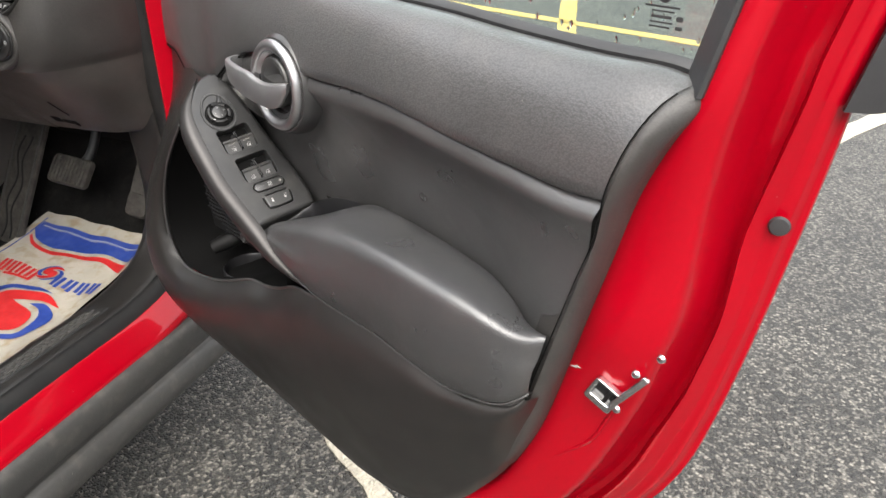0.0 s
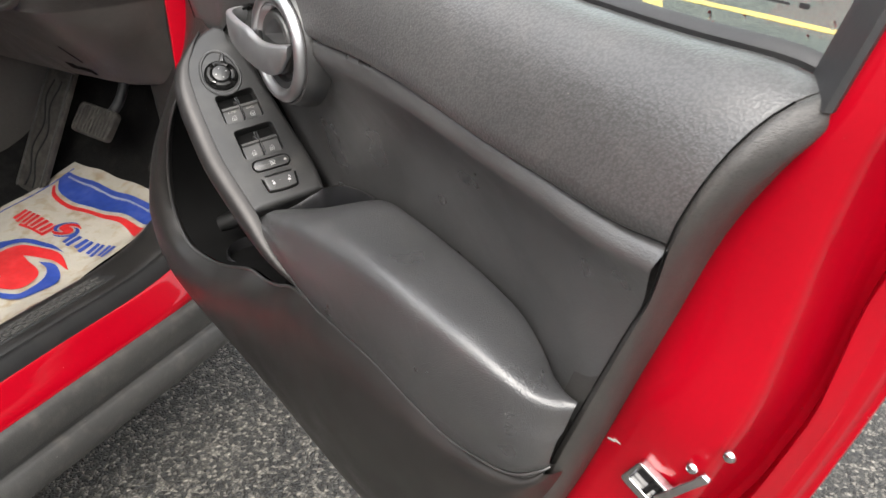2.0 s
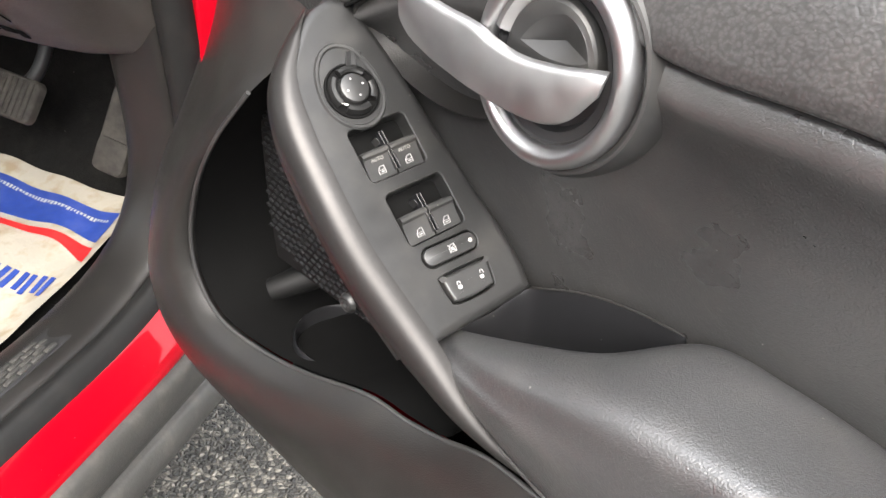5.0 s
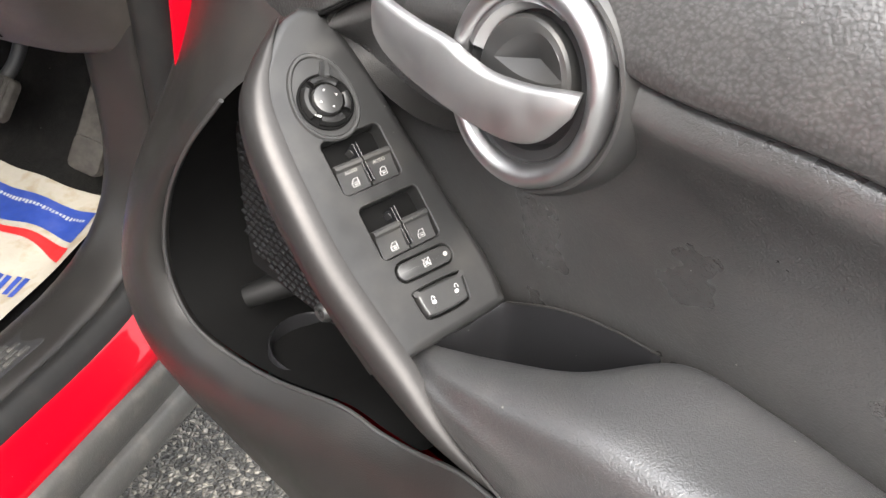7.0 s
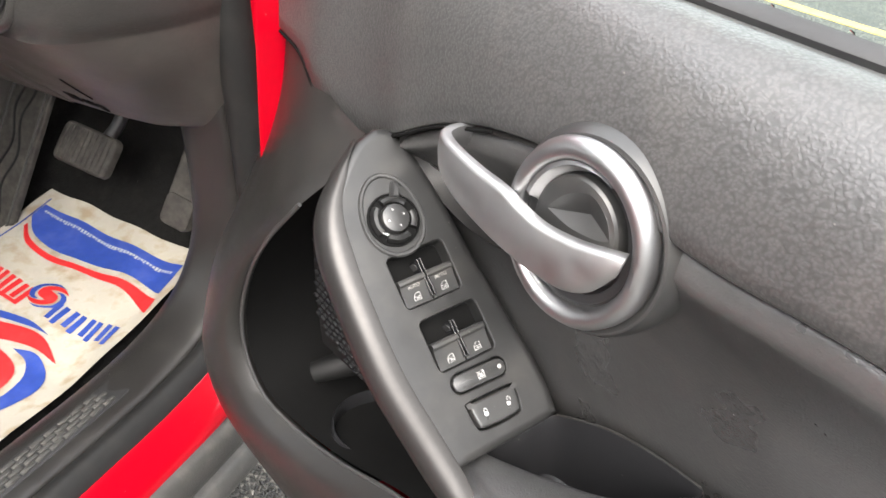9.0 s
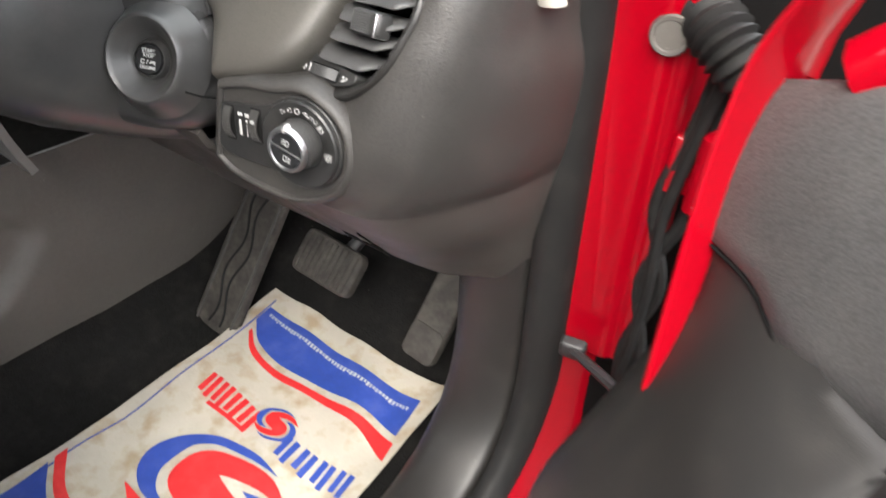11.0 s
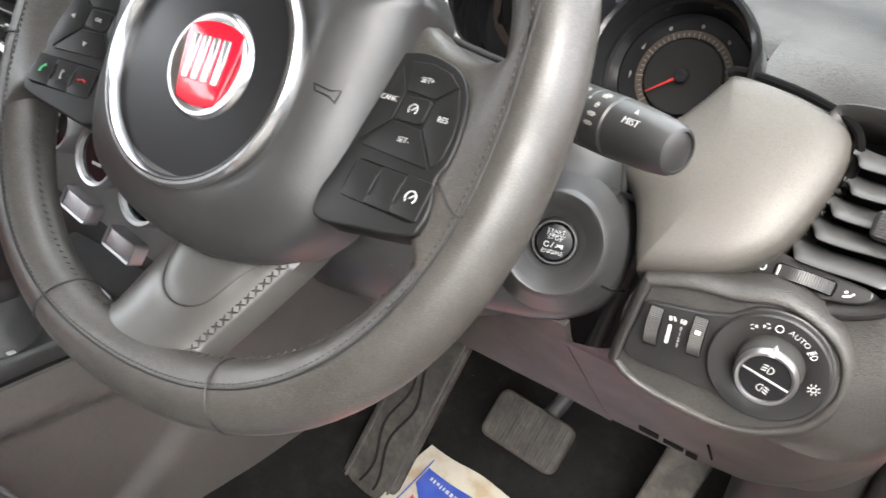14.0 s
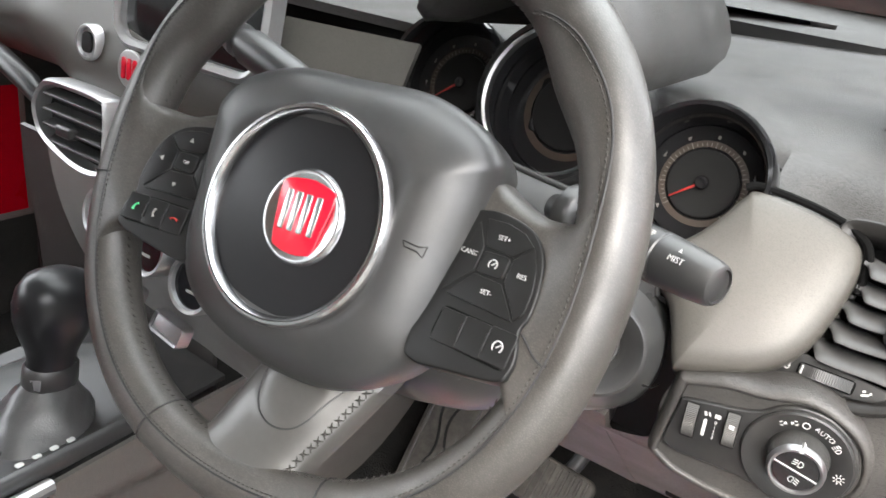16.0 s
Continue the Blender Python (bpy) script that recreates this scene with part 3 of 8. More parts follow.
def shell():
    # outer wing ahead of the door, and far side
    bm = grid(lambda u, v: Vector((-0.90 + 0.075 * math.sin(math.pi * min(v * 1.1, 1)) - 0.02 * u * u, 1.135 + 1.05 * u, 0.36 + 0.66 * v)), 12, 12)
    part("front_wing", thicken(bm, 0.004), RED, CAR, "glossy red front wing")
    bm = grid(lambda u, v: Vector((-2.54 - 0.05 * math.sin(math.pi * v), -0.55 + 2.7 * u, 0.30 + 0.75 * v)), 10, 8)
    part("far_side", thicken(bm, 0.004), RED, CAR, "red painted far side of the body")
    bm = grid(lambda u, v: Vector((-2.47 - 0.02 * math.sin(math.pi * v), 1.165 + 0.30 * u, 0.32 + 0.66 * v)), 8, 6)
    part("far_door_trim", thicken(bm, 0.02), GRAIN, CAR, "black grained trim on the far door")
    for z0, z1, nm in ((0.32, 0.54, "far_door_pocket"), (0.785, 0.98, "far_door_top")):
        part(nm, thicken(grid(lambda u, v, z0=z0, z1=z1: Vector((-2.465 - 0.015 * math.sin(math.pi * v), 0.30 + 0.86 * u, z0 + (z1 - z0) * v)), 8, 5), 0.02), GRAIN, CAR, "black grained trim on the far door")
    # roof and windscreen
    def roof(u, v):
        x = -0.98 - 1.48 * u
        k = 1 - (2 * u - 1) ** 2
        return Vector((x, 0.70 - 1.5 * v, 1.42 + 0.10 * k + 0.06 * math.sin(v * 2.4)))
    part("roof", thicken(grid(lambda u, v: roof(u, v) + Vector((0, 0, 0.035)), 16, 10), 0.006), RED, CAR, "red roof panel")
    part("headlining", thicken(grid(lambda u, v: roof(0.02 + 0.96 * u, v), 16, 10), 0.012), CREAM, CAR, "cream roof lining")
    def screen(u, v):
        k = 1 - (2 * u - 1) ** 2
        return Vector((-1.0 - 1.44 * u, 1.66 - 0.96 * v + 0.10 * k * (1 - v), 1.120 + 0.320 * v + 0.08 * k * v))
    part("windscreen", grid(screen, 14, 10), SCREEN, CAR, "sloping green-tinted windscreen")
    bm = grid(lambda u, v: Vector((-0.93 - 1.58 * u, 1.88 + 0.75 * v + 0.08 * (1 - (2 * u - 1) ** 2), 1.00 - 0.10 * v)), 14, 8)
    part("bonnet", thicken(bm, 0.004), RED, CAR, "red bonnet")
    part("screen_border", thicken(grid(lambda u, v: screen(u, 0.02 + 0.07 * v) + Vector((0, -0.006, -0.004)), 14, 2), 0.003), RUBBER, CAR, "black lower border of the windscreen")
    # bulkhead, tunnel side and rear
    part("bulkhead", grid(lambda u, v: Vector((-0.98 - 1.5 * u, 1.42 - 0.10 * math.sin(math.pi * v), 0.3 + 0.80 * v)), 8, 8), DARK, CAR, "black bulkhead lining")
    # Added unseen block; closes the cabin behind and holds back light.
    part("rear_bulkhead", box(pose(-1.72, -0.62, 0.62), 1.55, 0.04, 0.64, 0.02), DARK, CAR, "dark block added unseen to close the cabin's rear")


shell()


def rear_side():
    """Closed rear door, centre pillar and quarter panel behind the open doorway."""
    def skin(y0, y1, z0=0.34, z1=1.0, push=0.0):
        return lambda u, v: Vector((-0.905 + push + 0.060 * math.sin(math.pi * min(v * 1.08, 1)) ** 0.8 - 0.05 * v * v, y0 + (y1 - y0) * u, z0 + (z1 - z0) * v))
    part("rear_door", thicken(grid(skin(-0.06, -0.98), 12, 16), 0.004), RED, CAR, "closed glossy red rear door")
    part("rear_quarter", thicken(grid(skin(-0.99, -1.95), 12, 16), 0.004), RED, CAR, "glossy red rear quarter panel")
    part("centre_pillar", loft([[Vector((x - 0.22 * max(z - 1.0, 0), y - 0.12 * max(z - 1.0, 0), z)) for x, y in ((-1.06, 0.02), (-0.98, 0.03), (-0.925, 0.00), (-0.905, -0.06), (-0.93, -0.12), (-1.06, -0.12))] for z in (0.38, 0.7, 1.0, 1.2, 1.42)], closed=True, caps=True), SMOOTH, CAR, "black centre pillar", 60)
    part("rear_side_glass", thicken(grid(lambda u, v: Vector((-0.935 - 0.085 * v - 0.02 * v * v, -0.12 - 1.45 * u + 0.10 * v * u, 1.0 + 0.40 * v)), 8, 6), 0.004), SCREEN, CAR, "glass of the rear door")
    part("rear_roof", thicken(grid(lambda u, v: Vector((-0.98 - 1.48 * u, -0.80 - 1.15 * v, 1.495 + 0.10 * (1 - (2 * u - 1) ** 2) - 0.10 * v * v)), 12, 8), 0.006), RED, CAR, "red rear roof panel")
    part("tailgate", thicken(grid(lambda u, v: Vector((-0.95 - 1.54 * u, -1.95 - 0.06 * math.sin(math.pi * v), 0.34 + 0.64 * v)), 10, 8), 0.004), RED, CAR, "red tailgate")
    part("rear_window", grid(lambda u, v: Vector((-0.98 - 1.48 * u, -1.95 + 0.03 * v, 0.985 + 0.40 * v)), 6, 4), SCREEN, CAR, "rear window")


rear_side()


def mat_height(x, y):
    """Height of the paper mat over the footwell floor."""
    f = 0.352 + 0.10 * max(y - 0.90, 0) + 0.35 * max(y - 1.12, 0) ** 1.3
    f += 0.05 * max(x + 1.13, 0)
    f += 0.0035 * math.sin(23 * x + 9 * y) * math.cos(17 * y - 5 * x) + 0.002 * math.sin(61 * x + 40 * y)
    return f


def floor():
    def fn(u, v):
        x, y = -1.62 + 0.60 * u, -0.5 + 1.86 * v
        z = mat_height(x, y) - 0.014
        if y > 1.16:
            z += (y - 1.16) ** 2 * 3.5
        if x < -1.50:
            z += ((-1.50 - x) / 0.12) ** 2 * 0.10
        return Vector((x, y, z))
    part("floor_carpet", grid(fn, 24, 50), CARPET, CAR, "black carpet in the driver's footwell")
    part("far_floor", grid(lambda u, v: Vector((-2.5 + 0.75 * u, -0.5 + 1.9 * v, 0.33 + 0.3 * max(v - 0.8, 0))), 6, 10), CARPET, CAR, "black carpet on the passenger side")


floor()

# ---- driver's door, standing open ----
HINGE = Vector((-0.8184, 0.8766, 0))
_d = radians(-23)
ALONG, INWARD = Vector((math.cos(_d), math.sin(_d), 0)), Vector((math.sin(_d), -math.cos(_d), 0))
DOOR = thing("door_1", (-0.8184, 0.8766, 0.335), "open red car door with black padded inner trim", "car door", kind="structure")


def D(s, z, w):
    """A place on the door: s along it from its front, height z, w towards the cabin."""
    return HINGE + ALONG * s + INWARD * w + Vector((0, 0, z))


SEAM = [(-0.014, 0.905, -0.066), (0.026, 0.899, -0.060), (0.057, 0.880, -0.054), (0.096, 0.873, -0.050), (0.140, 0.878, -0.044), (0.182, 0.900, -0.034), (0.225, 0.926, -0.028), (0.275, 0.946, -0.022),
        (0.345, 0.956, -0.016), (0.412, 0.945, -0.010), (0.490, 0.948, -0.004), (0.560, 0.945, 0.0), (0.637, 0.933, 0.0), (0.704, 0.926, 0.0), (0.765, 0.920, 0.0), (0.803, 0.921, -0.002)]
BELT = [(-0.014, 1.004, -0.080), (0.07, 1.030, -0.068), (0.2, 1.034, -0.060), (0.38, 1.032, -0.055), (0.567, 1.029, -0.051), (0.658, 1.023, -0.050), (0.748, 1.019, -0.050), (0.815, 1.018, -0.052), (0.845, 1.011, -0.055)]


def upper_trim():
    a, b = resample(curve(BELT, 8), 70), resample(curve(SEAM, 8), 70)
    rows = []
    for i, (p, q) in enumerate(zip(a, b)):
        row = [D(p.x, p.y - 0.012, p.z - 0.012)]
        for j in range(19):
            t = radians(90 * j / 18)
            k = j / 18
            z = q.y + (p.y - q.y) * math.cos(t) ** 0.85
            w = p.z + (q.z + 0.005 - p.z) * math.sin(t) ** 0.9
            row.append(D(p.x + (q.x - p.x) * k, z, w))
        row += [D(q.x, q.y - 0.002, q.z + 0.003), D(q.x, q.y - 0.004, q.z - 0.004)]
        rows.append(row)
    return part("upper_trim", loft(rows), SOFT, DOOR, "padded black grained upper door trim", 60)


upper_trim()
part("trim_seam", tube([D(p.x, p.y - 0.0034, p.z + 0.0042) for p in curve(SEAM[:8], 8)], 0.0013, 8), GAPSHADE, DOOR, "dark joint between upper and lower trim")

# the armrest along the door: joint with the insert, crest, and lower seam
ARM = [(0.322, 0.730, -0.002, 0.326, 0.736, 0.008, 0.320, 0.729, 0.016), (0.345, 0.741, -0.002, 0.345, 0.749, 0.024, 0.352, 0.716, 0.024), (0.380, 0.757, -0.004, 0.380, 0.765, 0.036, 0.395, 0.699, 0.027),
       (0.420, 0.773, -0.014, 0.425, 0.781, 0.042, 0.446, 0.687, 0.028), (0.461, 0.790, -0.046, 0.470, 0.792, 0.045, 0.500, 0.684, 0.0275), (0.510, 0.793, -0.046, 0.525, 0.799, 0.047, 0.546, 0.681, 0.0265), (0.560, 0.788, -0.046, 0.580, 0.801, 0.047, 0.597, 0.671, 0.025),
       (0.613, 0.783, -0.043, 0.628, 0.797, 0.045, 0.646, 0.663, 0.022), (0.664, 0.777, -0.036, 0.675, 0.790, 0.040, 0.686, 0.666, 0.018), (0.697, 0.766, -0.028, 0.708, 0.781, 0.033, 0.708, 0.670, 0.015), (0.720, 0.756, -0.019, 0.733, 0.771, 0.022, 0.724, 0.677, 0.011), (0.742, 0.756, -0.011, 0.748, 0.763, 0.008, 0.737, 0.687, 0.002), (0.752, 0.757, -0.010, 0.754, 0.759, -0.002, 0.740, 0.690, -0.003)]


def column_of(table, k, n):
    return resample(curve([tuple(r[3 * k:3 * k + 3]) for r in table], 8), n)


def armrest():
    n = 80
    rows, seam = [], []
    for a, b, c in zip(*(column_of(ARM, k, n) for k in range(3))):
        # a flat top, a rounded crest, and a front face that hangs down to the seam
        back, front = (a - b), (c - b)
        r1, r2 = min(0.020, back.length * 0.4), min(0.026, front.length * 0.35)
        u, v = back.normalized(), front.normalized()
        sec = curve([a + Vector((0, -0.030, -0.006)), a + Vector((0, -0.003, -0.001)), a.lerp(b + u * r1, 0.10) + Vector((0, 0.003, 0)), a.lerp(b + u * r1, 0.5) + Vector((0, 0.0035, 0)), b + u * r1 + Vector((0, 0.0015, 0)), b + (u * r1 + v * r2) * 0.24, b + v * r2 + Vector((0, 0, 0.001)),
                     b.lerp(c, 0.5) + Vector((0, 0, 0.005)), b.lerp(c, 0.8) + Vector((0, 0, 0.004)), c + Vector((0, 0.004, 0.001)), c + Vector((0, 0.0005, -0.002)), c + Vector((0, -0.004, -0.014))], 4)
        rows.append([D(p.x, p.y, p.z) for p in sec])
        seam.append(D(c.x, c.y - 0.001, c.z - 0.0005))
    part("armrest_seam", tube(seam[12:], 0.0011, 8), SHROUD, DOOR, "thin grey rolled seam under the armrest")
    return part("armrest", loft(rows, caps=False), ARMHIDE, DOOR, "smooth black leather armrest with a worn sheen", 70)


armrest()


def insert_panel():
    top = resample(curve(SEAM[4:], 8), 60)
    low = resample(curve([(0.15, 0.78, -0.078), (0.25, 0.735, -0.078), (0.344, 0.700, -0.078), (0.45, 0.695, -0.077), (0.60, 0.70, -0.062), (0.70, 0.70, -0.032), (0.748, 0.70, -0.015)], 8), 60)
    rows = []
    for p, q in zip(top, low):
        row = []
        for f in (0, 0.006, 0.014, 0.025, 0.04, 0.06, 0.085, 0.115, 0.15, 0.19, 0.24, 0.30, 0.37, 0.44, 0.51, 0.58, 0.65, 0.72, 0.79, 0.86, 0.93, 1.0):
            roll = 0.0135 * min(1, f / 0.06) ** 0.5 * math.exp(-(max(f - 0.06, 0) / 0.11) ** 1.5) - 0.004 * min(1, (59 - len(rows)) / 10)
            dip = -0.030 * math.sin(math.pi * min(f * 1.2, 1)) ** 0.8 * min(1, (59 - len(rows)) / 14)
            row.append(D(p.x + (q.x - p.x) * f, p.y - 0.004 + (q.y - p.y + 0.004) * f, p.z - 0.002 + (q.z - p.z) * f ** 1.3 + dip * 0.5 + roll))
        rows.append(row)
    return part("insert_panel", loft(rows), LEATHER, DOOR, "black leather door insert panel", 70)


insert_panel()

LIP = [(0.150, 0.868, -0.030), (0.118, 0.820, 0.006), (0.078, 0.767, 0.010), (0.045, 0.710, 0.010), (0.028, 0.650, 0.010), (0.036, 0.603, 0.010), (0.069, 0.577, 0.010), (0.130, 0.582, 0.010), (0.190, 0.600, 0.010),
       (0.259, 0.630, 0.010), (0.300, 0.636, 0.010), (0.335, 0.648, 0.012), (0.375, 0.668, 0.016), (0.415, 0.676, 0.021), (0.446, 0.682, 0.024), (0.500, 0.680, 0.0245), (0.546, 0.677, 0.0235), (0.597, 0.667, 0.022), (0.646, 0.659, 0.019), (0.686, 0.662, 0.015), (0.708, 0.666, 0.012), (0.728, 0.674, 0.006), (0.736, 0.684, -0.004)]
EDGE = [(-0.012, 0.905, -0.068), (-0.012, 0.865, -0.064), (-0.022, 0.830, -0.062), (-0.037, 0.784, -0.056), (-0.053, 0.725, -0.040), (-0.068, 0.650, -0.018), (-0.068, 0.541, -0.006), (-0.040, 0.476, -0.008), (0.030, 0.446, -0.010), (0.130, 0.430, -0.012), (0.27, 0.408, -0.016),
        (0.36, 0.392, -0.018), (0.455, 0.380, -0.020), (0.55, 0.392, -0.024), (0.62, 0.44, -0.028), (0.665, 0.495, -0.030), (0.70, 0.55, -0.030), (0.727, 0.62, -0.028), (0.745, 0.68, -0.022)]


def lower_panel():
    n = 110
    a, b = resample(curve(LIP, 8), n), resample(curve(EDGE, 8), n)
    seam = curve(SEAM, 8)

    def on_seam(x):
        q = min(seam, key=lambda v: abs(v.x - x))
        return D(x, q.y + 0.003, q.z - 0.008)
    fs = [0, 0, *[j / 14 for j in range(1, 15)], 1, 1]
    rows = [[on_seam(LIP[0][0] + (EDGE[0][0] - 0.03 - LIP[0][0]) * f) for f in fs]]
    for i, (p, q) in enumerate(zip(a, b)):
        e2 = p.lerp(q, 0.05)
        row = [D(e2.x, e2.y, p.z - 0.010), D(p.x, p.y, p.z - 0.003)]
        bulge = 0.022 if i < n * 0.55 else 0.022 - 0.014 * (i / n - 0.55) / 0.45
        rise = min(1, i / 28)
        bulge *= rise ** 1.5
        for j in range(1, 15):
            f = j / 14
            row.append(D(p.x + (q.x - p.x) * f, p.y + (q.y - p.y) * f, p.z + (q.z - p.z) * f ** (0.95 + 0.65 * rise) + bulge * math.sin(math.pi * f ** 0.8) ** 0.7))
        row.append(D(q.x - 0.002, q.y, q.z - 0.025))
        row.append(D(q.x, q.y, q.z - 0.055))
        rows.append(row)
    return part("lower_panel", loft(rows), TRIMDARK, DOOR, "black grained lower door panel round a storage pocket", 70)


lower_panel()
# Lighter tube added along the lip for its edge highlight.
part("pocket_lip", tube([D(p.x, p.y, p.z - 0.0015) for p in curve(LIP[1:], 8)], 0.0019, 8), SHROUD, DOOR, "thin lighter edge put in for the pocket lip's highlight")


def rear_border():
    """The narrow border of the trim along the rear edge of the door."""
    p, q = Vector(BELT[-1]), Vector(SEAM[-1])
    end = [(p.x + (q.x - p.x) * j / 18 + 0.001, q.y + (p.y - q.y) * math.cos(radians(5 * j)) ** 0.85, p.z + (q.z + 0.005 - p.z) * math.sin(radians(5 * j)) ** 0.9) for j in (0, 2, 4, 7, 10, 13, 16, 18)]
    groove = resample(curve(end + [(0.797, 0.882, -0.002), (0.782, 0.84, -0.006), (0.755, 0.756, -0.011), (0.733, 0.682, -0.013), (0.70, 0.57, -0.024)], 6), 40)
    edge = resample(curve([(0.854, 1.012, -0.056), (0.850, 0.993, -0.036), (0.834, 0.964, -0.020), (0.812, 0.913, -0.018), (0.793, 0.842, -0.020), (0.765, 0.738, -0.023), (0.731, 0.62, -0.028), (0.70, 0.55, -0.034)], 6), 40)
    rows = []
    for p, q in zip(groove, edge):
        row = [D(p.x - 0.024, p.y, p.z - 0.010), D(p.x - 0.002, p.y, p.z - 0.003), D(p.x + 0.001, p.y, p.z)]
        for f in (0.3, 0.6, 0.85, 1.0):
            row.append(D(p.x + (q.x - p.x) * f, p.y + (q.y - p.y) * f, p.z + (q.z - p.z) * f ** 2 + 0.004 * math.sin(math.pi * f)))
        row += [D(q.x + 0.001, q.y, q.z - 0.004), D(q.x - 0.001, q.y, q.z - 0.04)]
        rows.append(row)
    part("border_groove", tube([D(p.x - 0.0005, p.y, p.z + 0.0008) for p in groove[2:]], 0.0006, 6), GAPSHADE, DOOR)
    return part("rear_border", loft(rows), GRAIN, DOOR, "black plastic border of the door trim", 60)


rear_border()


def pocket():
    """The hollow of the storage pocket behind the lip, its shade put into the colour."""
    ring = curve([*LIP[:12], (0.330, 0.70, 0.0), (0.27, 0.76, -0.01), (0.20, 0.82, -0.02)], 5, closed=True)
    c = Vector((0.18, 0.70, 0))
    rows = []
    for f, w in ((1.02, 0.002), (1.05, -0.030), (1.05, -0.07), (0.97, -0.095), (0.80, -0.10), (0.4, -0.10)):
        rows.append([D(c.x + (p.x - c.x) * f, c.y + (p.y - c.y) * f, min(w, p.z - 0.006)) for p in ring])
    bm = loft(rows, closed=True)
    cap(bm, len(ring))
    return part("pocket", bm, GAPSHADE, DOOR, "deep storage pocket with its shade put into near-black")


pocket()

part("trim_backing", thicken(grid(lambda u, v: D(0.02 + 0.72 * u, 0.99 - 0.50 * v, -0.108), 6, 6), 0.002), DARK, DOOR)

# red shell behind the trim
SHELL = [(-0.035, 0.99, 0), (-0.045, 0.80, 0), (-0.05, 0.60, 0), (-0.03, 0.44, 0), (0.06, 0.37, 0), (0.30, 0.34, 0), (0.55, 0.335, 0), (0.72, 0.38, 0), (0.80, 0.47, 0), (0.848, 0.56, 0), (0.875, 0.66, 0), (0.900, 0.80, 0), (0.918, 0.92, 0), (0.928, 1.0, 0)]


# the pressed section of the shell, from the trim to the outer skin
SECTION = [(-0.06, -0.075), (0.0, -0.046), (0.03, -0.041), (0.10, -0.040), (0.20, -0.043), (0.285, -0.047), (0.300, -0.0490), (0.312, -0.053), (0.325, -0.060), (0.38, -0.098), (0.40, -0.106), (0.42, -0.111), (0.50, -0.117), (0.60, -0.116), (0.645, -0.110), (0.665, -0.103), (0.675, -0.1000), (0.690, -0.0990), (0.72, -0.102), (0.80, -0.115), (0.815, -0.117), (0.87, -0.119), (0.91, -0.121), (0.925, -0.124), (0.945, -0.134), (0.96, -0.136), (1.0, -0.137), (1.004, -0.141), (0.99, -0.147), (0.9, -0.150)]


def door_shell():
    inner = resample(curve([(0.020, 1.075, 0), (-0.004, 1.03, 0), (-0.012, 0.98, 0), (-0.012, 0.90, 0), (0.0, 0.60, 0), (0.02, 0.47, 0), (0.12, 0.43, 0), (0.30, 0.405, 0), (0.50, 0.385, 0), (0.62, 0.45, 0), (0.672, 0.50, 0), (0.728, 0.62, 0), (0.760, 0.738, 0), (0.787, 0.842, 0), (0.806, 0.915, 0), (0.848, 1.003, 0)], 8), 100)
    outer = resample(curve([(-0.010, 1.075, 0), (-0.028, 1.03, 0)] + SHELL, 8), 100)
    rows = []
    for i, (p, q) in enumerate(zip(inner, outer)):
        f0 = lambda f, w: D(p.x + (q.x - p.x) * f, p.y + (q.y - p.y) * f, w)
        # pressed swell round the latch; the crest and the channel wander along the rear edge
        rear = min(max((p.x - 0.55) / 0.10, 0), 1)
        swell = rear * 0.013 * math.exp(-((p.y - 0.79) / 0.06) ** 2)
        crest = 0.31 + rear * (float(np.interp(p.y, [0.45, 0.65, 0.737, 0.82, 0.896, 0.933, 1.0], [0.48, 0.54, 0.62, 0.64, 0.55, 0.48, 0.33])) - 0.31)
        rows.append([f0(float(np.interp(f, [-0.06, 0, 0.31, 0.68, 1.0, 1.004], [-0.06, 0, crest, max(0.72, crest + 0.17), 1.0, 1.004])), w + swell * math.exp(-((f - 0.16) / 0.12) ** 2)) for f, w in SECTION])
    for i in range(1, 15):
        z = 1.0 + 0.42 * i / 14
        rows.append([D(0.847 + 0.21 * (z - 1.0) + 0.082 * f, z, w - 0.10 * (z - 1.0) - 0.12 * (z - 1.0) ** 2) for f, w in SECTION])
    return part("door_shell", loft(rows), RED, DOOR, "glossy red pressed-steel door shell", 50)


door_shell()


def door_skin():
    o = resample(curve(SHELL, 8), 60)
    bm = bmesh.new()
    ring = [Vector((p.x, p.y, 0)) for p in o]
    c = Vector((0.45, 0.75, 0))
    rows = []
    for f, w in ((1.0, -0.140), (0.985, -0.150), (0.9, -0.166), (0.6, -0.182), (0.2, -0.186)):
        rows.append([D(c.x + (p.x - c.x) * f, c.y + (p.y - c.y) * f, w) for p in ring])
    bm = loft(rows, bm=bm, closed=True)
    cap(bm, len(ring))
    return part("outer_skin", bm, RED, DOOR, "smooth red outer door skin", 60)


door_skin()


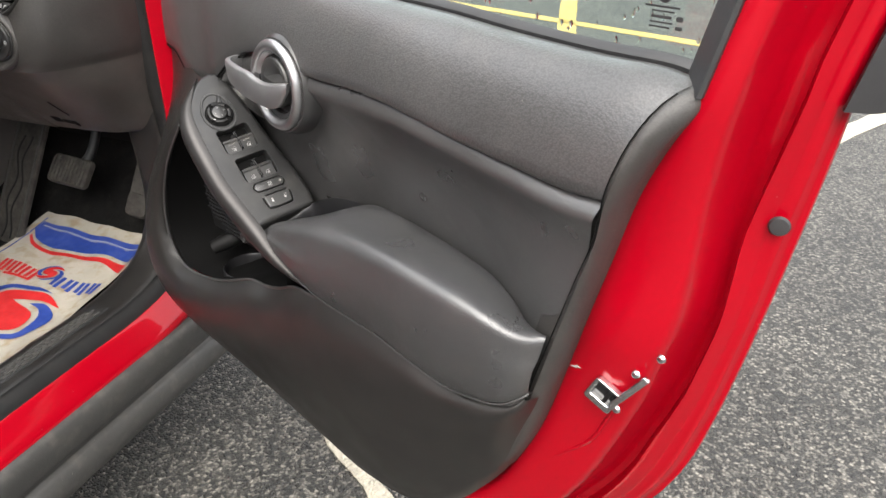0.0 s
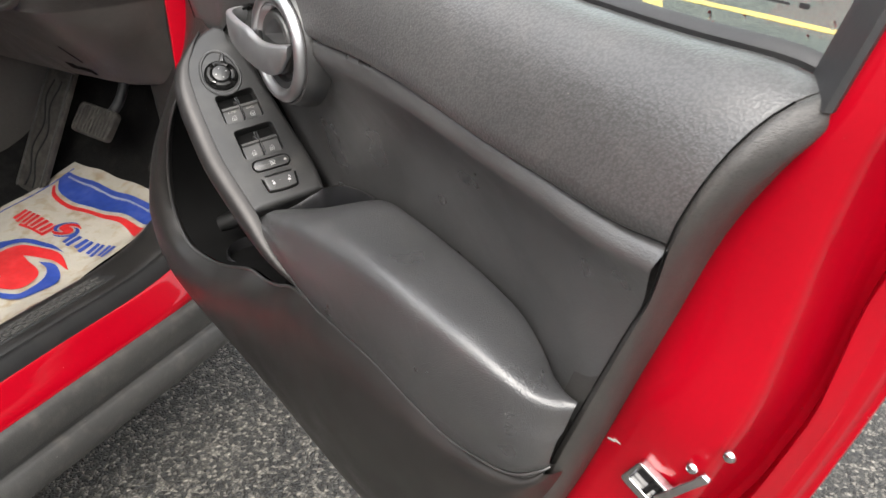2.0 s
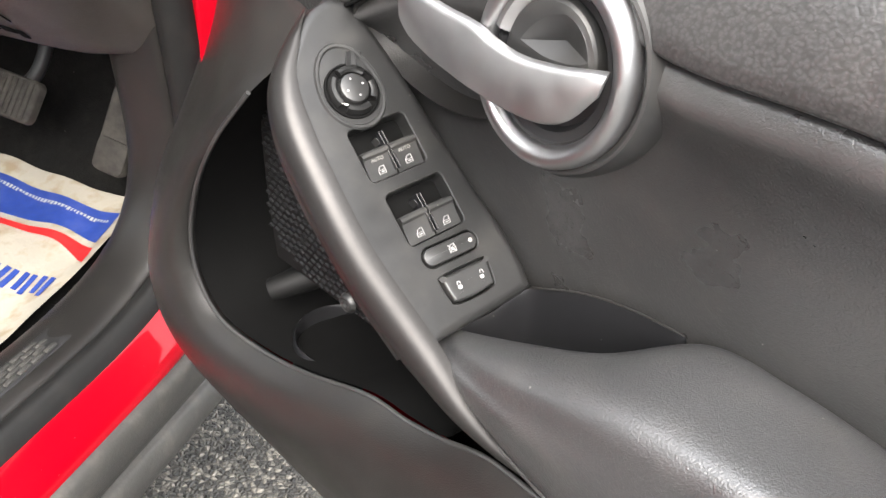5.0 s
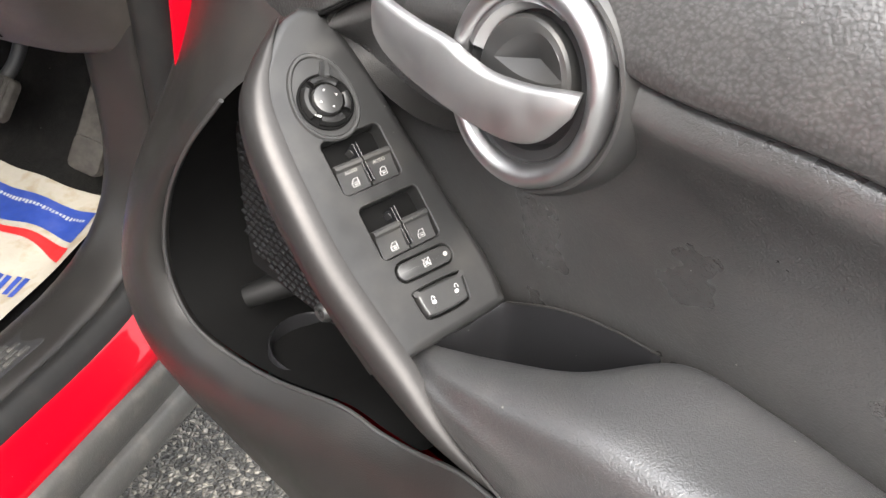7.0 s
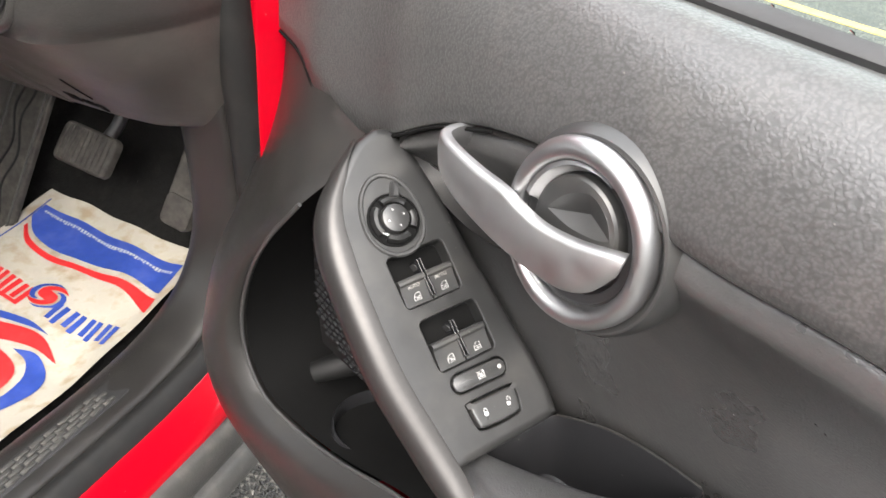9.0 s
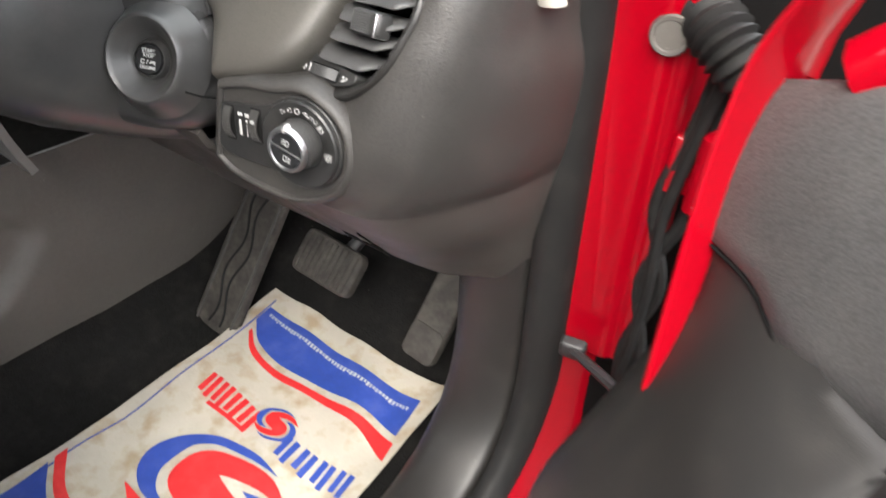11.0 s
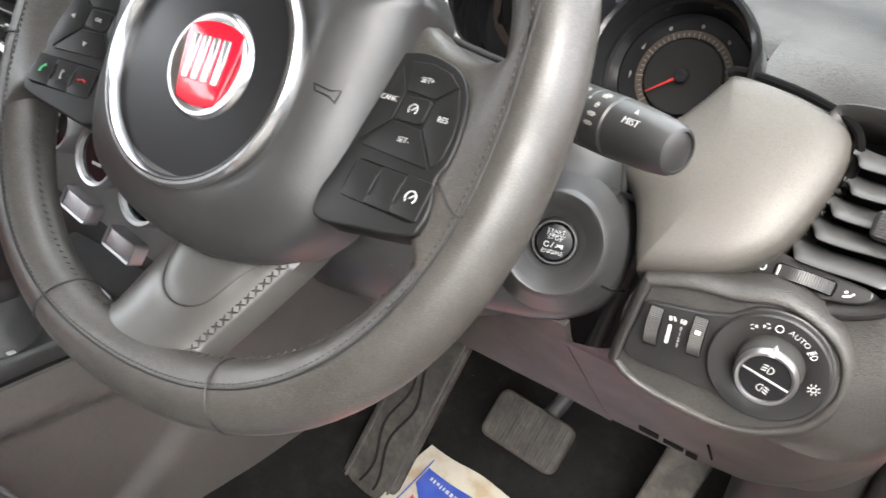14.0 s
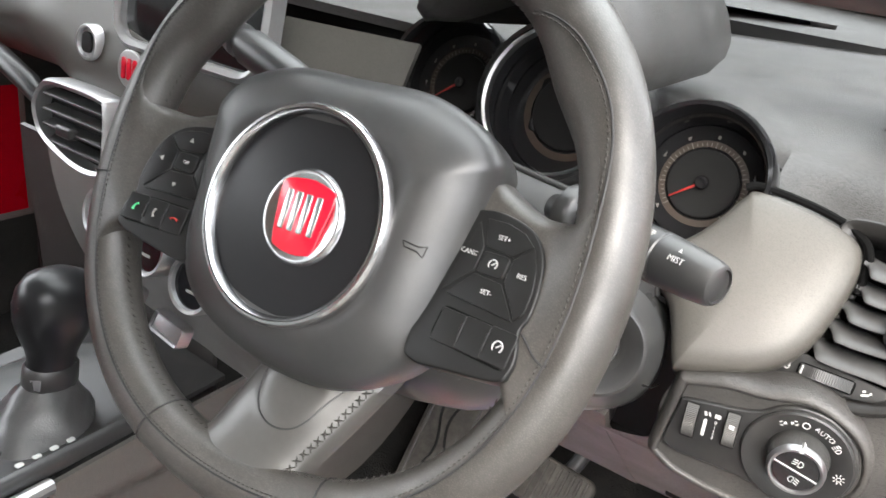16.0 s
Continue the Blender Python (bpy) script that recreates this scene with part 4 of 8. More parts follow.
def window():
    """Glass, its rubber sill and the frame round it."""
    g = grid(lambda u, v: D(0.03 + 0.80 * u + 0.05 * u * v - 0.0 * v + 0.28 * v * (1 - u), 1.00 + 0.40 * v * (0.75 + 0.25 * u), -0.075 - 0.07 * v * v), 10, 8)
    ob = part("window_glass", thicken(g, 0.004), GLASS, DOOR, "wet green-tinted door glass")
    ob.visible_shadow = False
    line = [D(p.x, p.y + 0.002, p.z - 0.010) for p in curve(BELT[1:], 6)]
    part("window_seal", tube(line, 0.006, 8, flat=0.8), RUBBER, DOOR, "black rubber window seal")
    # upright at the rear of the glass, carrying the shell's section upwards
    def upright(cols, z0, z1=1.42, n=14):
        rows = []
        for i in range(n + 1):
            z = z0 + (z1 - z0) * i / n
            s0, dw = 0.847 + 0.21 * (z - 1.0), -0.10 * (z - 1.0) - 0.12 * (z - 1.0) ** 2
            rows.append([D(s0 + 0.082 * f, z, w + dw) for f, w in cols])
        return rows
    part("window_channel", loft(upright([(-0.24, -0.085), (-0.25, -0.055), (-0.20, -0.050), (0.02, -0.034), (0.06, -0.036), (0.05, -0.085)], 1.004), closed=True, caps=True), RUBBER, DOOR, "black rubber glass channel")
    part("outer_seal", loft(upright([(0.96, -0.125), (1.0, -0.118), (1.22, -0.128), (1.30, -0.140), (1.2, -0.155), (1.0, -0.150)], 0.992), closed=True, caps=True), RUBBER, DOOR, "black rubber outer seal")
    arc = curve([(0.905, 1.42, -0.14), (0.80, 1.445, -0.145), (0.60, 1.43, -0.143), (0.38, 1.33, -0.13), (0.18, 1.16, -0.10), (0.03, 1.02, -0.085)], 8)
    part("window_frame_top", tube([D(p.x, p.y, p.z) for p in arc], 0.022, 10), RED, DOOR, "red painted upper window frame")
    arc = curve([(0.885, 1.39, -0.125), (0.80, 1.41, -0.13), (0.60, 1.395, -0.128), (0.40, 1.305, -0.115), (0.21, 1.15, -0.092), (0.06, 1.03, -0.075)], 8)
    part("window_channel", tube([D(p.x, p.y, p.z) for p in arc], 0.012, 8), RUBBER, DOOR, "black rubber glass channel")
    bm = box(frame3(D(0.205, 1.09, -0.078), ALONG, Vector((0, 0, 1))), 0.024, 0.18, 0.016, 0.004)
    part("quarter_post", bm, RUBBER, DOOR, "black post between door glass and quarter light")

    # etched maker's marks in the corner of the glass, as plain bars
    k = frame3(D(0.787, 1.050, -0.0735), ALONG, Vector((0, 0, 1)))
    part("etched_disc", plate([Vector((0.0062 * math.cos(a), 0.0062 * math.sin(a), 0)) for a in np.linspace(0, 2 * math.pi, 24, endpoint=False)], k @ pose(0.006, 0.016, 0), 0.0003, 0.0001), RUBBER, DOOR)
    bars("etched_bars", [(0.005, 0.0070, 0.030, 0.0016, 0), (0.006, 0.0035, 0.020, 0.0012, 0), (0.005, -0.0008, 0.018, 0.0022, 0), (0.005, -0.0050, 0.020, 0.0014, 0), (0.004, -0.0085, 0.018, 0.0014, 0), (0.021, -0.001, 0.006, 0.004, 0), (0.021, -0.008, 0.006, 0.003, 0)], k, RUBBER, DOOR)


window()

# ---- switch panel on the door ----
PANEL = frame3((-0.6517, 0.8409, 0.9029), (0.6447, -0.3785, -0.6642), (0.5627, 0.8231, 0.0771))
FACE = curve([(0.004, -0.010, 0), (0.013, -0.0298, 0), (0.035, -0.0497, 0), (0.0544, -0.0600, 0), (0.0784, -0.0655, 0), (0.1144, -0.0660, 0), (0.148, -0.0629, 0), (0.186, -0.0575, 0), (0.2343, -0.0475, 0)], 5)
FACE += curve([(0.2325, -0.0300, 0), (0.2275, 0.0365, 0), (0.2225, 0.0435, 0)], 4)
FACE += curve([(0.2120, 0.0440, 0), (0.1855, 0.0415, 0), (0.1254, 0.0294, 0), (0.0586, 0.0179, 0), (0.016, 0.0068, 0), (0.006, -0.002, 0)], 5)
WELLS = [(0.1090, -0.0138, 0.036, 0.043, 4), (0.1540, -0.0070, 0.036, 0.044, 4)]


def switch_panel():
    holes = []
    for cx, cy, w, h, turn in WELLS:
        k = pose(cx, cy, 0, 0, 0, turn)
        holes.append([k @ p for p in rounded(w, h, 0.004)])
    k = pose(0.1832, -0.0028, 0, 0, 0, 92)
    holes.append([k @ p for p in rounded(0.0425, 0.0138, 0.0068)])
    k = pose(0.2060, 0.0000, 0, 0, 0, 92)
    holes.append([k @ p for p in LOCK])
    body = plate_holes(FACE, holes, PANEL, 0.045, 0.006, -0.045, 0.0130)
    return part("switch_panel", body, SWITCHSKIN, DOOR, "black satin plastic window switch panel", 38)


LOCK = curve([(x * 0.90, y * 1.16, z) for x, y, z in [(-0.0190, 0.0080, 0), (0.0, 0.0086, 0), (0.0190, 0.0080, 0), (0.0210, 0.0050, 0), (0.0195, -0.0050, 0), (0.0160, -0.0085, 0), (0.0, -0.0096, 0), (-0.0160, -0.0085, 0), (-0.0195, -0.0050, 0), (-0.0210, 0.0050, 0)][::-1]], 5, closed=True)


SWITCHES = switch_panel()


def wells():
    """Two square wells with two rocker switches each, sunk into the panel."""
    for k, (cx, cy, w, h, turn) in enumerate(WELLS):
        m = PANEL @ pose(cx, cy, 0, 0, 0, turn)
        # Floor sheet in near-black carries the shade of the well.
        part("switch_well", plate(rounded(w - 0.001, h - 0.001, 0.004), m @ pose(0, 0, -0.0129), 0.0004, 0.0001), GAPSHADE, SWITCHES, "square switch well floor, shade put into near-black")
        for side in (-1, 1):
            r = m @ pose(0.0082, side * 0.0104, -0.0072)
            prof = [(-0.010, -0.0052), (-0.010, 0.0070), (-0.0085, 0.0085), (-0.0065, 0.0085), (-0.0050, 0.0068), (0.0, 0.0052), (0.0090, 0.0040), (0.0095, -0.0052)]
            rows = [[r @ Vector((x, y, z)) for x, z in prof] for y in (-0.0098, -0.0094, 0.0094, 0.0098)]
            sw = part("window_switch", loft(rows, caps=True), SMOOTH, SWITCHES, "black rocker switch with a white window symbol", 30)
            ic = r @ pose(0.0035, 0, 0.0052, 0, 7.5, 0) @ pose(0, 0, 0, 0, 0, 90)
            window_icon(ic, SWITCHES, crossed=False)
            if k == 0:
                letters("switch_lettering", "AUTO", r @ pose(-0.0035, 0, 0.0064, 0, 8, 0) @ pose(0, 0, 0, 0, 0, 90), 0.0033, GREYPRINT, SWITCHES)
        for y in (-0.0012, 0.0012):
            part("switch_divider", box(m @ pose(0.002, y, -0.0058), 0.026, 0.0010, 0.0130, 0.0004), GLOSSY, SWITCHES)
        part("rocker_notch", plate([Vector(p) for p in ((-0.003, -0.0030, 0), (0.002, -0.0015, 0), (0.002, 0.002, 0))], m @ pose(-0.006, 0, -0.0120), 0.008, 0.0004), RUBBER, SWITCHES)


def window_icon(m, parent, crossed):
    """A small printed car window with its lines."""
    bm = bmesh.new()
    w, h, t = 0.0048, 0.0048, 0.00026
    for x0, y0, x1, y1 in ((-w / 2, -h / 2, w / 2, -h / 2), (w / 2, -h / 2, w / 2, h / 2), (w / 2, h / 2, -w * 0.1, h / 2), (-w * 0.1, h / 2, -w / 2, 0), (-w / 2, 0, -w / 2, -h / 2), (-w / 2, 0, w / 2, 0)):
        a, b = Vector((x0, y0, 0)), Vector((x1, y1, 0))
        k = m @ frame3((a + b) / 2, b - a, Vector((0, 0, 1)).cross(b - a))
        plate(rounded((b - a).length + t, t, t * 0.3, 1), k, 0.0003, 0.0001, bm=bm)
    plate(rounded(0.0024, 0.0006, 0.0002, 1), m @ pose(0.0004, -0.0012, 0), 0.0003, 0.0001, bm=bm)
    if crossed:
        for a in (45, -45):
            plate(rounded(0.0074, t, t * 0.3, 1), m @ pose(0, 0, 0, 0, 0, a), 0.00035, 0.0001, bm=bm)
    part("window_symbol", bm, WHITE, parent)


wells()


def mirror_knob():
    m = PANEL @ pose(0.0690, -0.0215, 0)
    # raised oval surround
    o = [Vector((0.0255 * math.cos(a) * (1.30 if math.cos(a) < 0 else 1.0), 0.0225 * math.sin(a), 0)) for a in np.linspace(0, 2 * math.pi, 40, endpoint=False)]
    rows = [[m @ Vector((p.x, p.y, z)) for p in r] for r, z in ((o, 0.0), (inset(o, 0.0010), 0.0014), (inset(o, 0.0026), 0.0013), (inset(o, 0.0036), 0.0002))]
    part("knob_surround", loft(rows, closed=True), SMOOTH, SWITCHES)
    part("knob_base", lathe([(0.0182, 0), (0.0182, 0.0015), (0.0172, 0.0022), (0.0165, 0.0012), (0.0, 0.0012)], m, 40), GAPSHADE, SWITCHES)
    for a0, a1 in ((-40, 25), (50, 100), (130, 205), (225, 300)):
        rows = []
        for i in range(9):
            a = radians(a0 + (a1 - a0) * i / 8)
            rows.append([m @ Vector((r * math.cos(a), r * math.sin(a), z)) for r, z in ((0.0108, 0.001), (0.0110, 0.0052), (0.0125, 0.0060), (0.0148, 0.0056), (0.0162, 0.0030), (0.0164, 0.001))])
        part("knob_grip", loft(rows, caps=True), PAD, SWITCHES)
    part("mirror_knob", lathe([(0.0, 0.0072), (0.0080, 0.0071), (0.0092, 0.0066), (0.0098, 0.0052), (0.0102, 0.0010)], m, 36), SMOOTH, SWITCHES, "round black mirror adjuster knob")
    prof = [(-0.0260, 0.0012), (-0.0250, 0.0060), (-0.0205, 0.0082), (-0.0150, 0.0072), (-0.0120, 0.0030)]
    rows = [[m @ pose(0, 0, 0, 0, 0, -20) @ Vector((x, y * (0.6 + 0.4 * (x + 0.026) / 0.014), z if abs(y) < 0.002 else z * 0.55)) for x, z in prof] for y in (-0.0036, -0.0018, 0.0018, 0.0036)]
    part("knob_pointer", loft(rows, caps=True), SMOOTH, SWITCHES)
    bm = bmesh.new()
    for a in (10, 100, 190, 280):
        k = m @ pose(0.0058 * math.cos(radians(a)), 0.0058 * math.sin(radians(a)), 0.0071, 0, 0, a)
        plate([Vector((0.0009, 0, 0)), Vector((-0.0005, 0.0008, 0)), Vector((-0.0005, -0.0008, 0))], k, 0.0003, 0.0001, bm=bm)
    part("arrow_marks", bm, WHITE, SWITCHES)
    bm = bmesh.new()
    for a in (140, 160, 180):
        lathe([(0.0, 0.0012), (0.0008, 0.0010), (0.0011, 0.0)], m @ pose(0.0305 * math.cos(radians(a)), 0.0305 * math.sin(radians(a)) - 0.003, 0.0002), 8, bm=bm)
    part("knob_dots", bm, SMOOTH, SWITCHES)
    bars("mirror_symbol", [(0, 0, 0.0026, 0.0012, 0), (-0.0024, 0, 0.0009, 0.0009, 0)], m @ pose(0.0088, -0.0100, 0.0058, 0, 0, 60), WHITE, SWITCHES)


mirror_knob()


def lock_switches():
    m = PANEL @ pose(0.1832, -0.0028, 0, 0, 0, 92)
    part("window_lock_button", plate(rounded(0.0402, 0.0115, 0.0057), m, 0.0080, 0.0010, z0=-0.0070), SMOOTH, SWITCHES, "pill-shaped black window lock button")
    window_icon(m @ pose(0.001, 0, 0.0010), SWITCHES, True)
    part("indicator", lathe([(0, 0.0026), (0.0014, 0.0025), (0.0018, 0.0018)], m @ pose(0.0155, 0, -0.0012), 12), GREYPRINT, SWITCHES)
    m = PANEL @ pose(0.2060, 0.0000, 0, 0, 0, 92)
    o = inset(LOCK, 0.0014)
    rows = [[m @ Vector((p.x * f, p.y * f, h)) for p in r] for r, f, h in ((o, 1, -0.0070), (o, 1, 0.0006), (inset(o, 0.0004), 1, 0.0014), (inset(o, 0.0012), 1, 0.0020), (inset(o, 0.0020), 1, 0.0021), (o, 0.5, 0.0020), (o, 0.1, 0.0019))]
    bm = loft(rows, closed=True)
    cap(bm, len(o))
    part("door_lock_switch", bm, SMOOTH, SWITCHES, "black door lock rocker with padlock symbols", 50)
    for x, open_ in ((-0.0085, False), (0.0090, True)):
        bars("padlock_symbol", [(x, -0.0012, 0.0028, 0.0024, 0)], m @ pose(0, 0, 0.0021), WHITE, SWITCHES)
        arc = [m @ pose(x + (0.001 if open_ else 0), 0.0006 + (0.0006 if open_ else 0), 0.0023) @ Vector((0.0012 * math.cos(a), 0.0020 * math.sin(a), 0)) for a in np.linspace(-0.4 if open_ else 0, math.pi, 8)]
        part("padlock_bow", tube(arc, 0.00024, 5), WHITE, SWITCHES)


lock_switches()


def silver_strip():
    """The brushed strip along the outer side of the switch panel and down the armrest's end."""
    mid = [(0.0094, -0.0283, 0), (0.030, -0.0510, 0), (0.0500, -0.0655, 0), (0.0791, -0.0730, 0), (0.1228, -0.0725, 0), (0.1664, -0.0690, 0), (0.2097, -0.0600, 0), (0.2463, -0.0520, 0.001), (0.2790, -0.0440, 0.002), (0.3080, -0.0320, 0.002), (0.3300, -0.0200, 0.001)]
    P = [PANEL @ p for p in resample(curve(mid, 6), 60)]
    nrm, side = PANEL.to_3x3() @ Vector((0, 0, 1)), PANEL.to_3x3() @ Vector((0, -1, 0))
    rows = []
    for i, p in enumerate(P):
        f = i / 59
        k = min(1, f * 8 + 0.2) * min(1, (1 - f) * 3.0 + 0.12)
        broad = min(0.45 + f * 2.2, 1.0)
        sec = [(-0.0185 * broad, -0.0010), (-0.0175 * broad, 0.0014), (-0.0120 * broad, 0.0020), (-0.0055, 0.0010), (-0.0015, -0.0030), (0.0012, -0.010), (0.0, -0.022), (-0.0070, -0.030)]
        rows.append([p + side * a * k + nrm * b * k for a, b in sec])
    part("silver_strip", loft(rows, caps=True), STRIP, DOOR, "brushed dark silver trim strip", 50)


silver_strip()


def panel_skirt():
    """The body of the grab handle under the switch panel, its shade put into the colour."""
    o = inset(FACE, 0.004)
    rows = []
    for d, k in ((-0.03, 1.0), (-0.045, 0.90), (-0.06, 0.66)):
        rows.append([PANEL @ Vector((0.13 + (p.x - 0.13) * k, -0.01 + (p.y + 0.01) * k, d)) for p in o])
    part("grab_body", loft(rows, closed=True), DARK, DOOR, "underside of the switch panel, shade put into near-black")


panel_skirt()


def pull_cup():
    """The finger cup between switch panel and armrest."""
    rim = curve([(0.324, 0.729, -0.006), (0.334, 0.741, -0.028), (0.344, 0.755, -0.050), (0.379, 0.771, -0.052), (0.413, 0.780, -0.051), (0.447, 0.785, -0.048), (0.440, 0.778, -0.032), (0.415, 0.766, -0.012), (0.372, 0.746, -0.004), (0.345, 0.735, -0.002)], 5, closed=True)
    c = Vector((0.385, 0.757, -0.03))
    rows = []
    for f, flat, dz in ((1.04, 0, -0.003), (1.015, 0, 0.0), (0.985, 0, -0.002), (0.95, 0.15, -0.014), (0.90, 0.4, -0.032), (0.78, 0.8, -0.050), (0.3, 1.0, -0.056)):
        rows.append([D(c.x + (p.x - c.x) * f, p.y * (1 - flat) + c.y * flat + dz, c.z + (p.z - c.z) * f) for p in rim])
    bm = loft(rows, closed=True)
    cap(bm, len(rim))
    part("pull_cup", bm, HUBDISC, DOOR, "dark plastic finger cup")
    part("cup_rim", tube([D(p.x, p.y + 0.0008, p.z) for p in curve([(0.344, 0.755, -0.050), (0.379, 0.771, -0.052), (0.413, 0.780, -0.051), (0.447, 0.785, -0.048)], 8)], 0.0008, 6), TRIMDARK, DOOR)


pull_cup()


def door_handle():
    """Oval chromed ring with its lever, bowl and lock button."""
    X, Z = ALONG, Vector((0, 0, 1))
    m = frame3(D(0.3535, 0.9215, -0.009), X, Z)   # z of m points to the cabin
    handle = part("handle_bezel", lathe([(0.030, -0.016), (0.042, -0.004), (0.0455, 0.0030), (0.0470, 0.0042), (0.0485, 0.0036), (0.0510, -0.0010), (0.0530, -0.0075), (0.0545, -0.0180)], m @ pose(0.0035, 0.0005, 0), 72, 1.0, 1.13), SMOOTH, DOOR, "oval black bezel of the door release")
    part("handle_ring", lathe([(0.0345, -0.004), (0.0347, 0.0040), (0.0357, 0.0080), (0.0376, 0.0105), (0.0400, 0.0112), (0.0430, 0.0100), (0.0452, 0.0070), (0.0461, 0.0030), (0.0462, -0.002)], m, 72, 1.0, 1.16), CHROME, handle, "satin chrome oval ring")
    part("handle_bowl", lathe([(0.0350, 0.004), (0.0335, 0.0022), (0.0290, 0.0015), (0.0275, -0.004), (0.0, -0.006)], m, 48, 1.0, 1.17), RUBBER, handle, "dark grey bowl behind the lever")
    # lock button with a three-cornered hollow pressed into it
    k = m @ pose(-0.0012, 0.0035, 0)
    bm = bmesh.new()
    O = [Vector((0.0268 * math.cos(a), 0.0300 * math.sin(a), 0)) for a in np.linspace(0, 2 * math.pi, 44, endpoint=False)]
    lay = [(1.0, -0.006), (1.0, 0.0030), (0.985, 0.0052), (0.94, 0.0068), (0.86, 0.0076)]
    loft([[k @ Vector((p.x * f, p.y * f, h)) for p in O] for f, h in lay], closed=True, bm=bm)
    bm.verts.ensure_lookup_table()
    rim = bm.verts[-44:]
    tri = [p * 0.93 for p in [*curve([(-0.0185, 0.0054, 0), (-0.0147, 0.0120, 0), (-0.0079, 0.0193, 0), (-0.0007, 0.0236, 0), (0.0058, 0.0258, 0)], 4)[:-1], *curve([(0.0058, 0.0258, 0), (0.0118, 0.0238, 0), (0.0177, 0.0190, 0), (0.0213, 0.0137, 0), (0.0238, 0.0070, 0)], 4)[:-1], *curve([(0.0238, 0.0070, 0), (0.0184, 0.0040, 0), (0.0092, 0.0020, 0), (-0.0023, 0.0016, 0), (-0.0112, 0.0034, 0), (-0.0185, 0.0054, 0)], 4)[:-1]]]
    hole = [bm.verts.new(k @ Vector((p.x, p.y, 0.0078))) for p in tri]
    edges = [bm.edges.get((a, b)) or bm.edges.new((a, b)) for r in (list(rim), hole) for a, b in zip(r, r[1:] + r[:1])]
    bmesh.ops.triangle_fill(bm, use_beauty=True, use_dissolve=False, edges=edges)
    deep = bm.verts.new(k @ Vector((0.0043, 0.0100, 0.0008)))
    for a, b in zip(hole, hole[1:] + hole[:1]):
        bm.faces.new((a, b, deep))
    part("lock_disc", bm, SMOOTH, handle, "black lock button with a three-cornered hollow", 22)
    # lever: upper and lower edge, distance from the door
    top = [(0.2491, 0.937, -0.026), (0.2465, 0.9360, -0.014), (0.2491, 0.9350, -0.005), (0.2604, 0.9340, 0.0010), (0.2872, 0.9322, 0.0060), (0.3098, 0.9312, 0.0082), (0.3263, 0.9272, 0.0092), (0.3427, 0.9252, 0.0098), (0.3633, 0.9272, 0.0094), (0.3798, 0.9305, 0.0075), (0.3885, 0.9318, 0.0050)]
    low = [(0.2501, 0.922, -0.026), (0.2470, 0.9190, -0.014), (0.2501, 0.9150, -0.005), (0.2625, 0.9090, 0.0010), (0.2810, 0.9048, 0.0055), (0.2995, 0.9022, 0.0085), (0.3160, 0.9002, 0.0102), (0.3396, 0.8982, 0.0110), (0.3612, 0.8985, 0.0100), (0.3757, 0.9050, 0.0080), (0.3865, 0.9200, 0.0052)]
    P, Q = curve(top, 6), curve(low, 6)
    n = len(P)
    rows = []
    for i in range(n):
        a, b = P[i], Q[i]
        t = (P[min(i + 1, n - 1)] + Q[min(i + 1, n - 1)] - P[max(i - 1, 0)] - Q[max(i - 1, 0)])
        d = Vector((-t.z, 0, t.x)).normalized()
        row = []
        for f, o in ((-0.015, -0.0058), (-0.020, -0.0030), (0.0, -0.0008), (0.03, 0.0003), (0.08, 0.0010), (0.5, 0.0016), (0.93, 0.0009), (0.98, 0.0002), (1.0, -0.0010), (1.0, -0.0030), (0.85, -0.0050), (0.3, -0.0058)):
            q = a.lerp(b, f) + d * o
            row.append(D(q.x, q.y, q.z))
        rows.append(row)
    part("lever", loft(rows, closed=True, caps=True), LEVER, handle, "satin chrome door release lever", 50)
    # crescent that ends in a block over the lever
    rows = []
    for i in range(31):
        a = radians(164 - 100 * i / 30)
        k2 = 0.0105 * (1 - i / 30) ** 0.8
        c, sn = math.cos(a), math.sin(a)
        e = lambda r, h: m @ Vector((r * c, r * 1.17 * sn, h))
        rows.append([e(0.0352, -0.004), e(0.0352, 0.0080), e(0.0352 - k2 * 0.3, 0.0092), e(0.0352 - k2 * 0.6, 0.0068), e(0.0352 - k2, 0.0050), e(0.0352 - k2 - 0.0004, -0.004)])
    part("chrome_arc", loft(rows, closed=True, caps=True), CHROME, handle, "chrome crescent inside the ring", 40)
    # hollow behind the lever
    rec = curve([(0.185, 0.895, -0.034), (0.225, 0.921, -0.029), (0.275, 0.940, -0.024), (0.318, 0.945, -0.02), (0.320, 0.90, -0.03), (0.300, 0.862, -0.045), (0.25, 0.85, -0.05), (0.20, 0.865, -0.048)], 5, closed=True)
    c = Vector((0.26, 0.90, -0.05))
    rows = [[D(c.x + (p.x - c.x) * f, c.y + (p.y - c.y) * f, p.z + 0.004 + dw) for p in rec] for f, dw in ((1.04, -0.002), (1.0, 0.0), (0.96, -0.006), (0.85, -0.018), (0.5, -0.024))]
    bm = loft(rows, closed=True)
    cap(bm, len(rec))
    part("handle_hollow", bm, TRIMDARK, handle, "shallow hollow behind the lever")


door_handle()


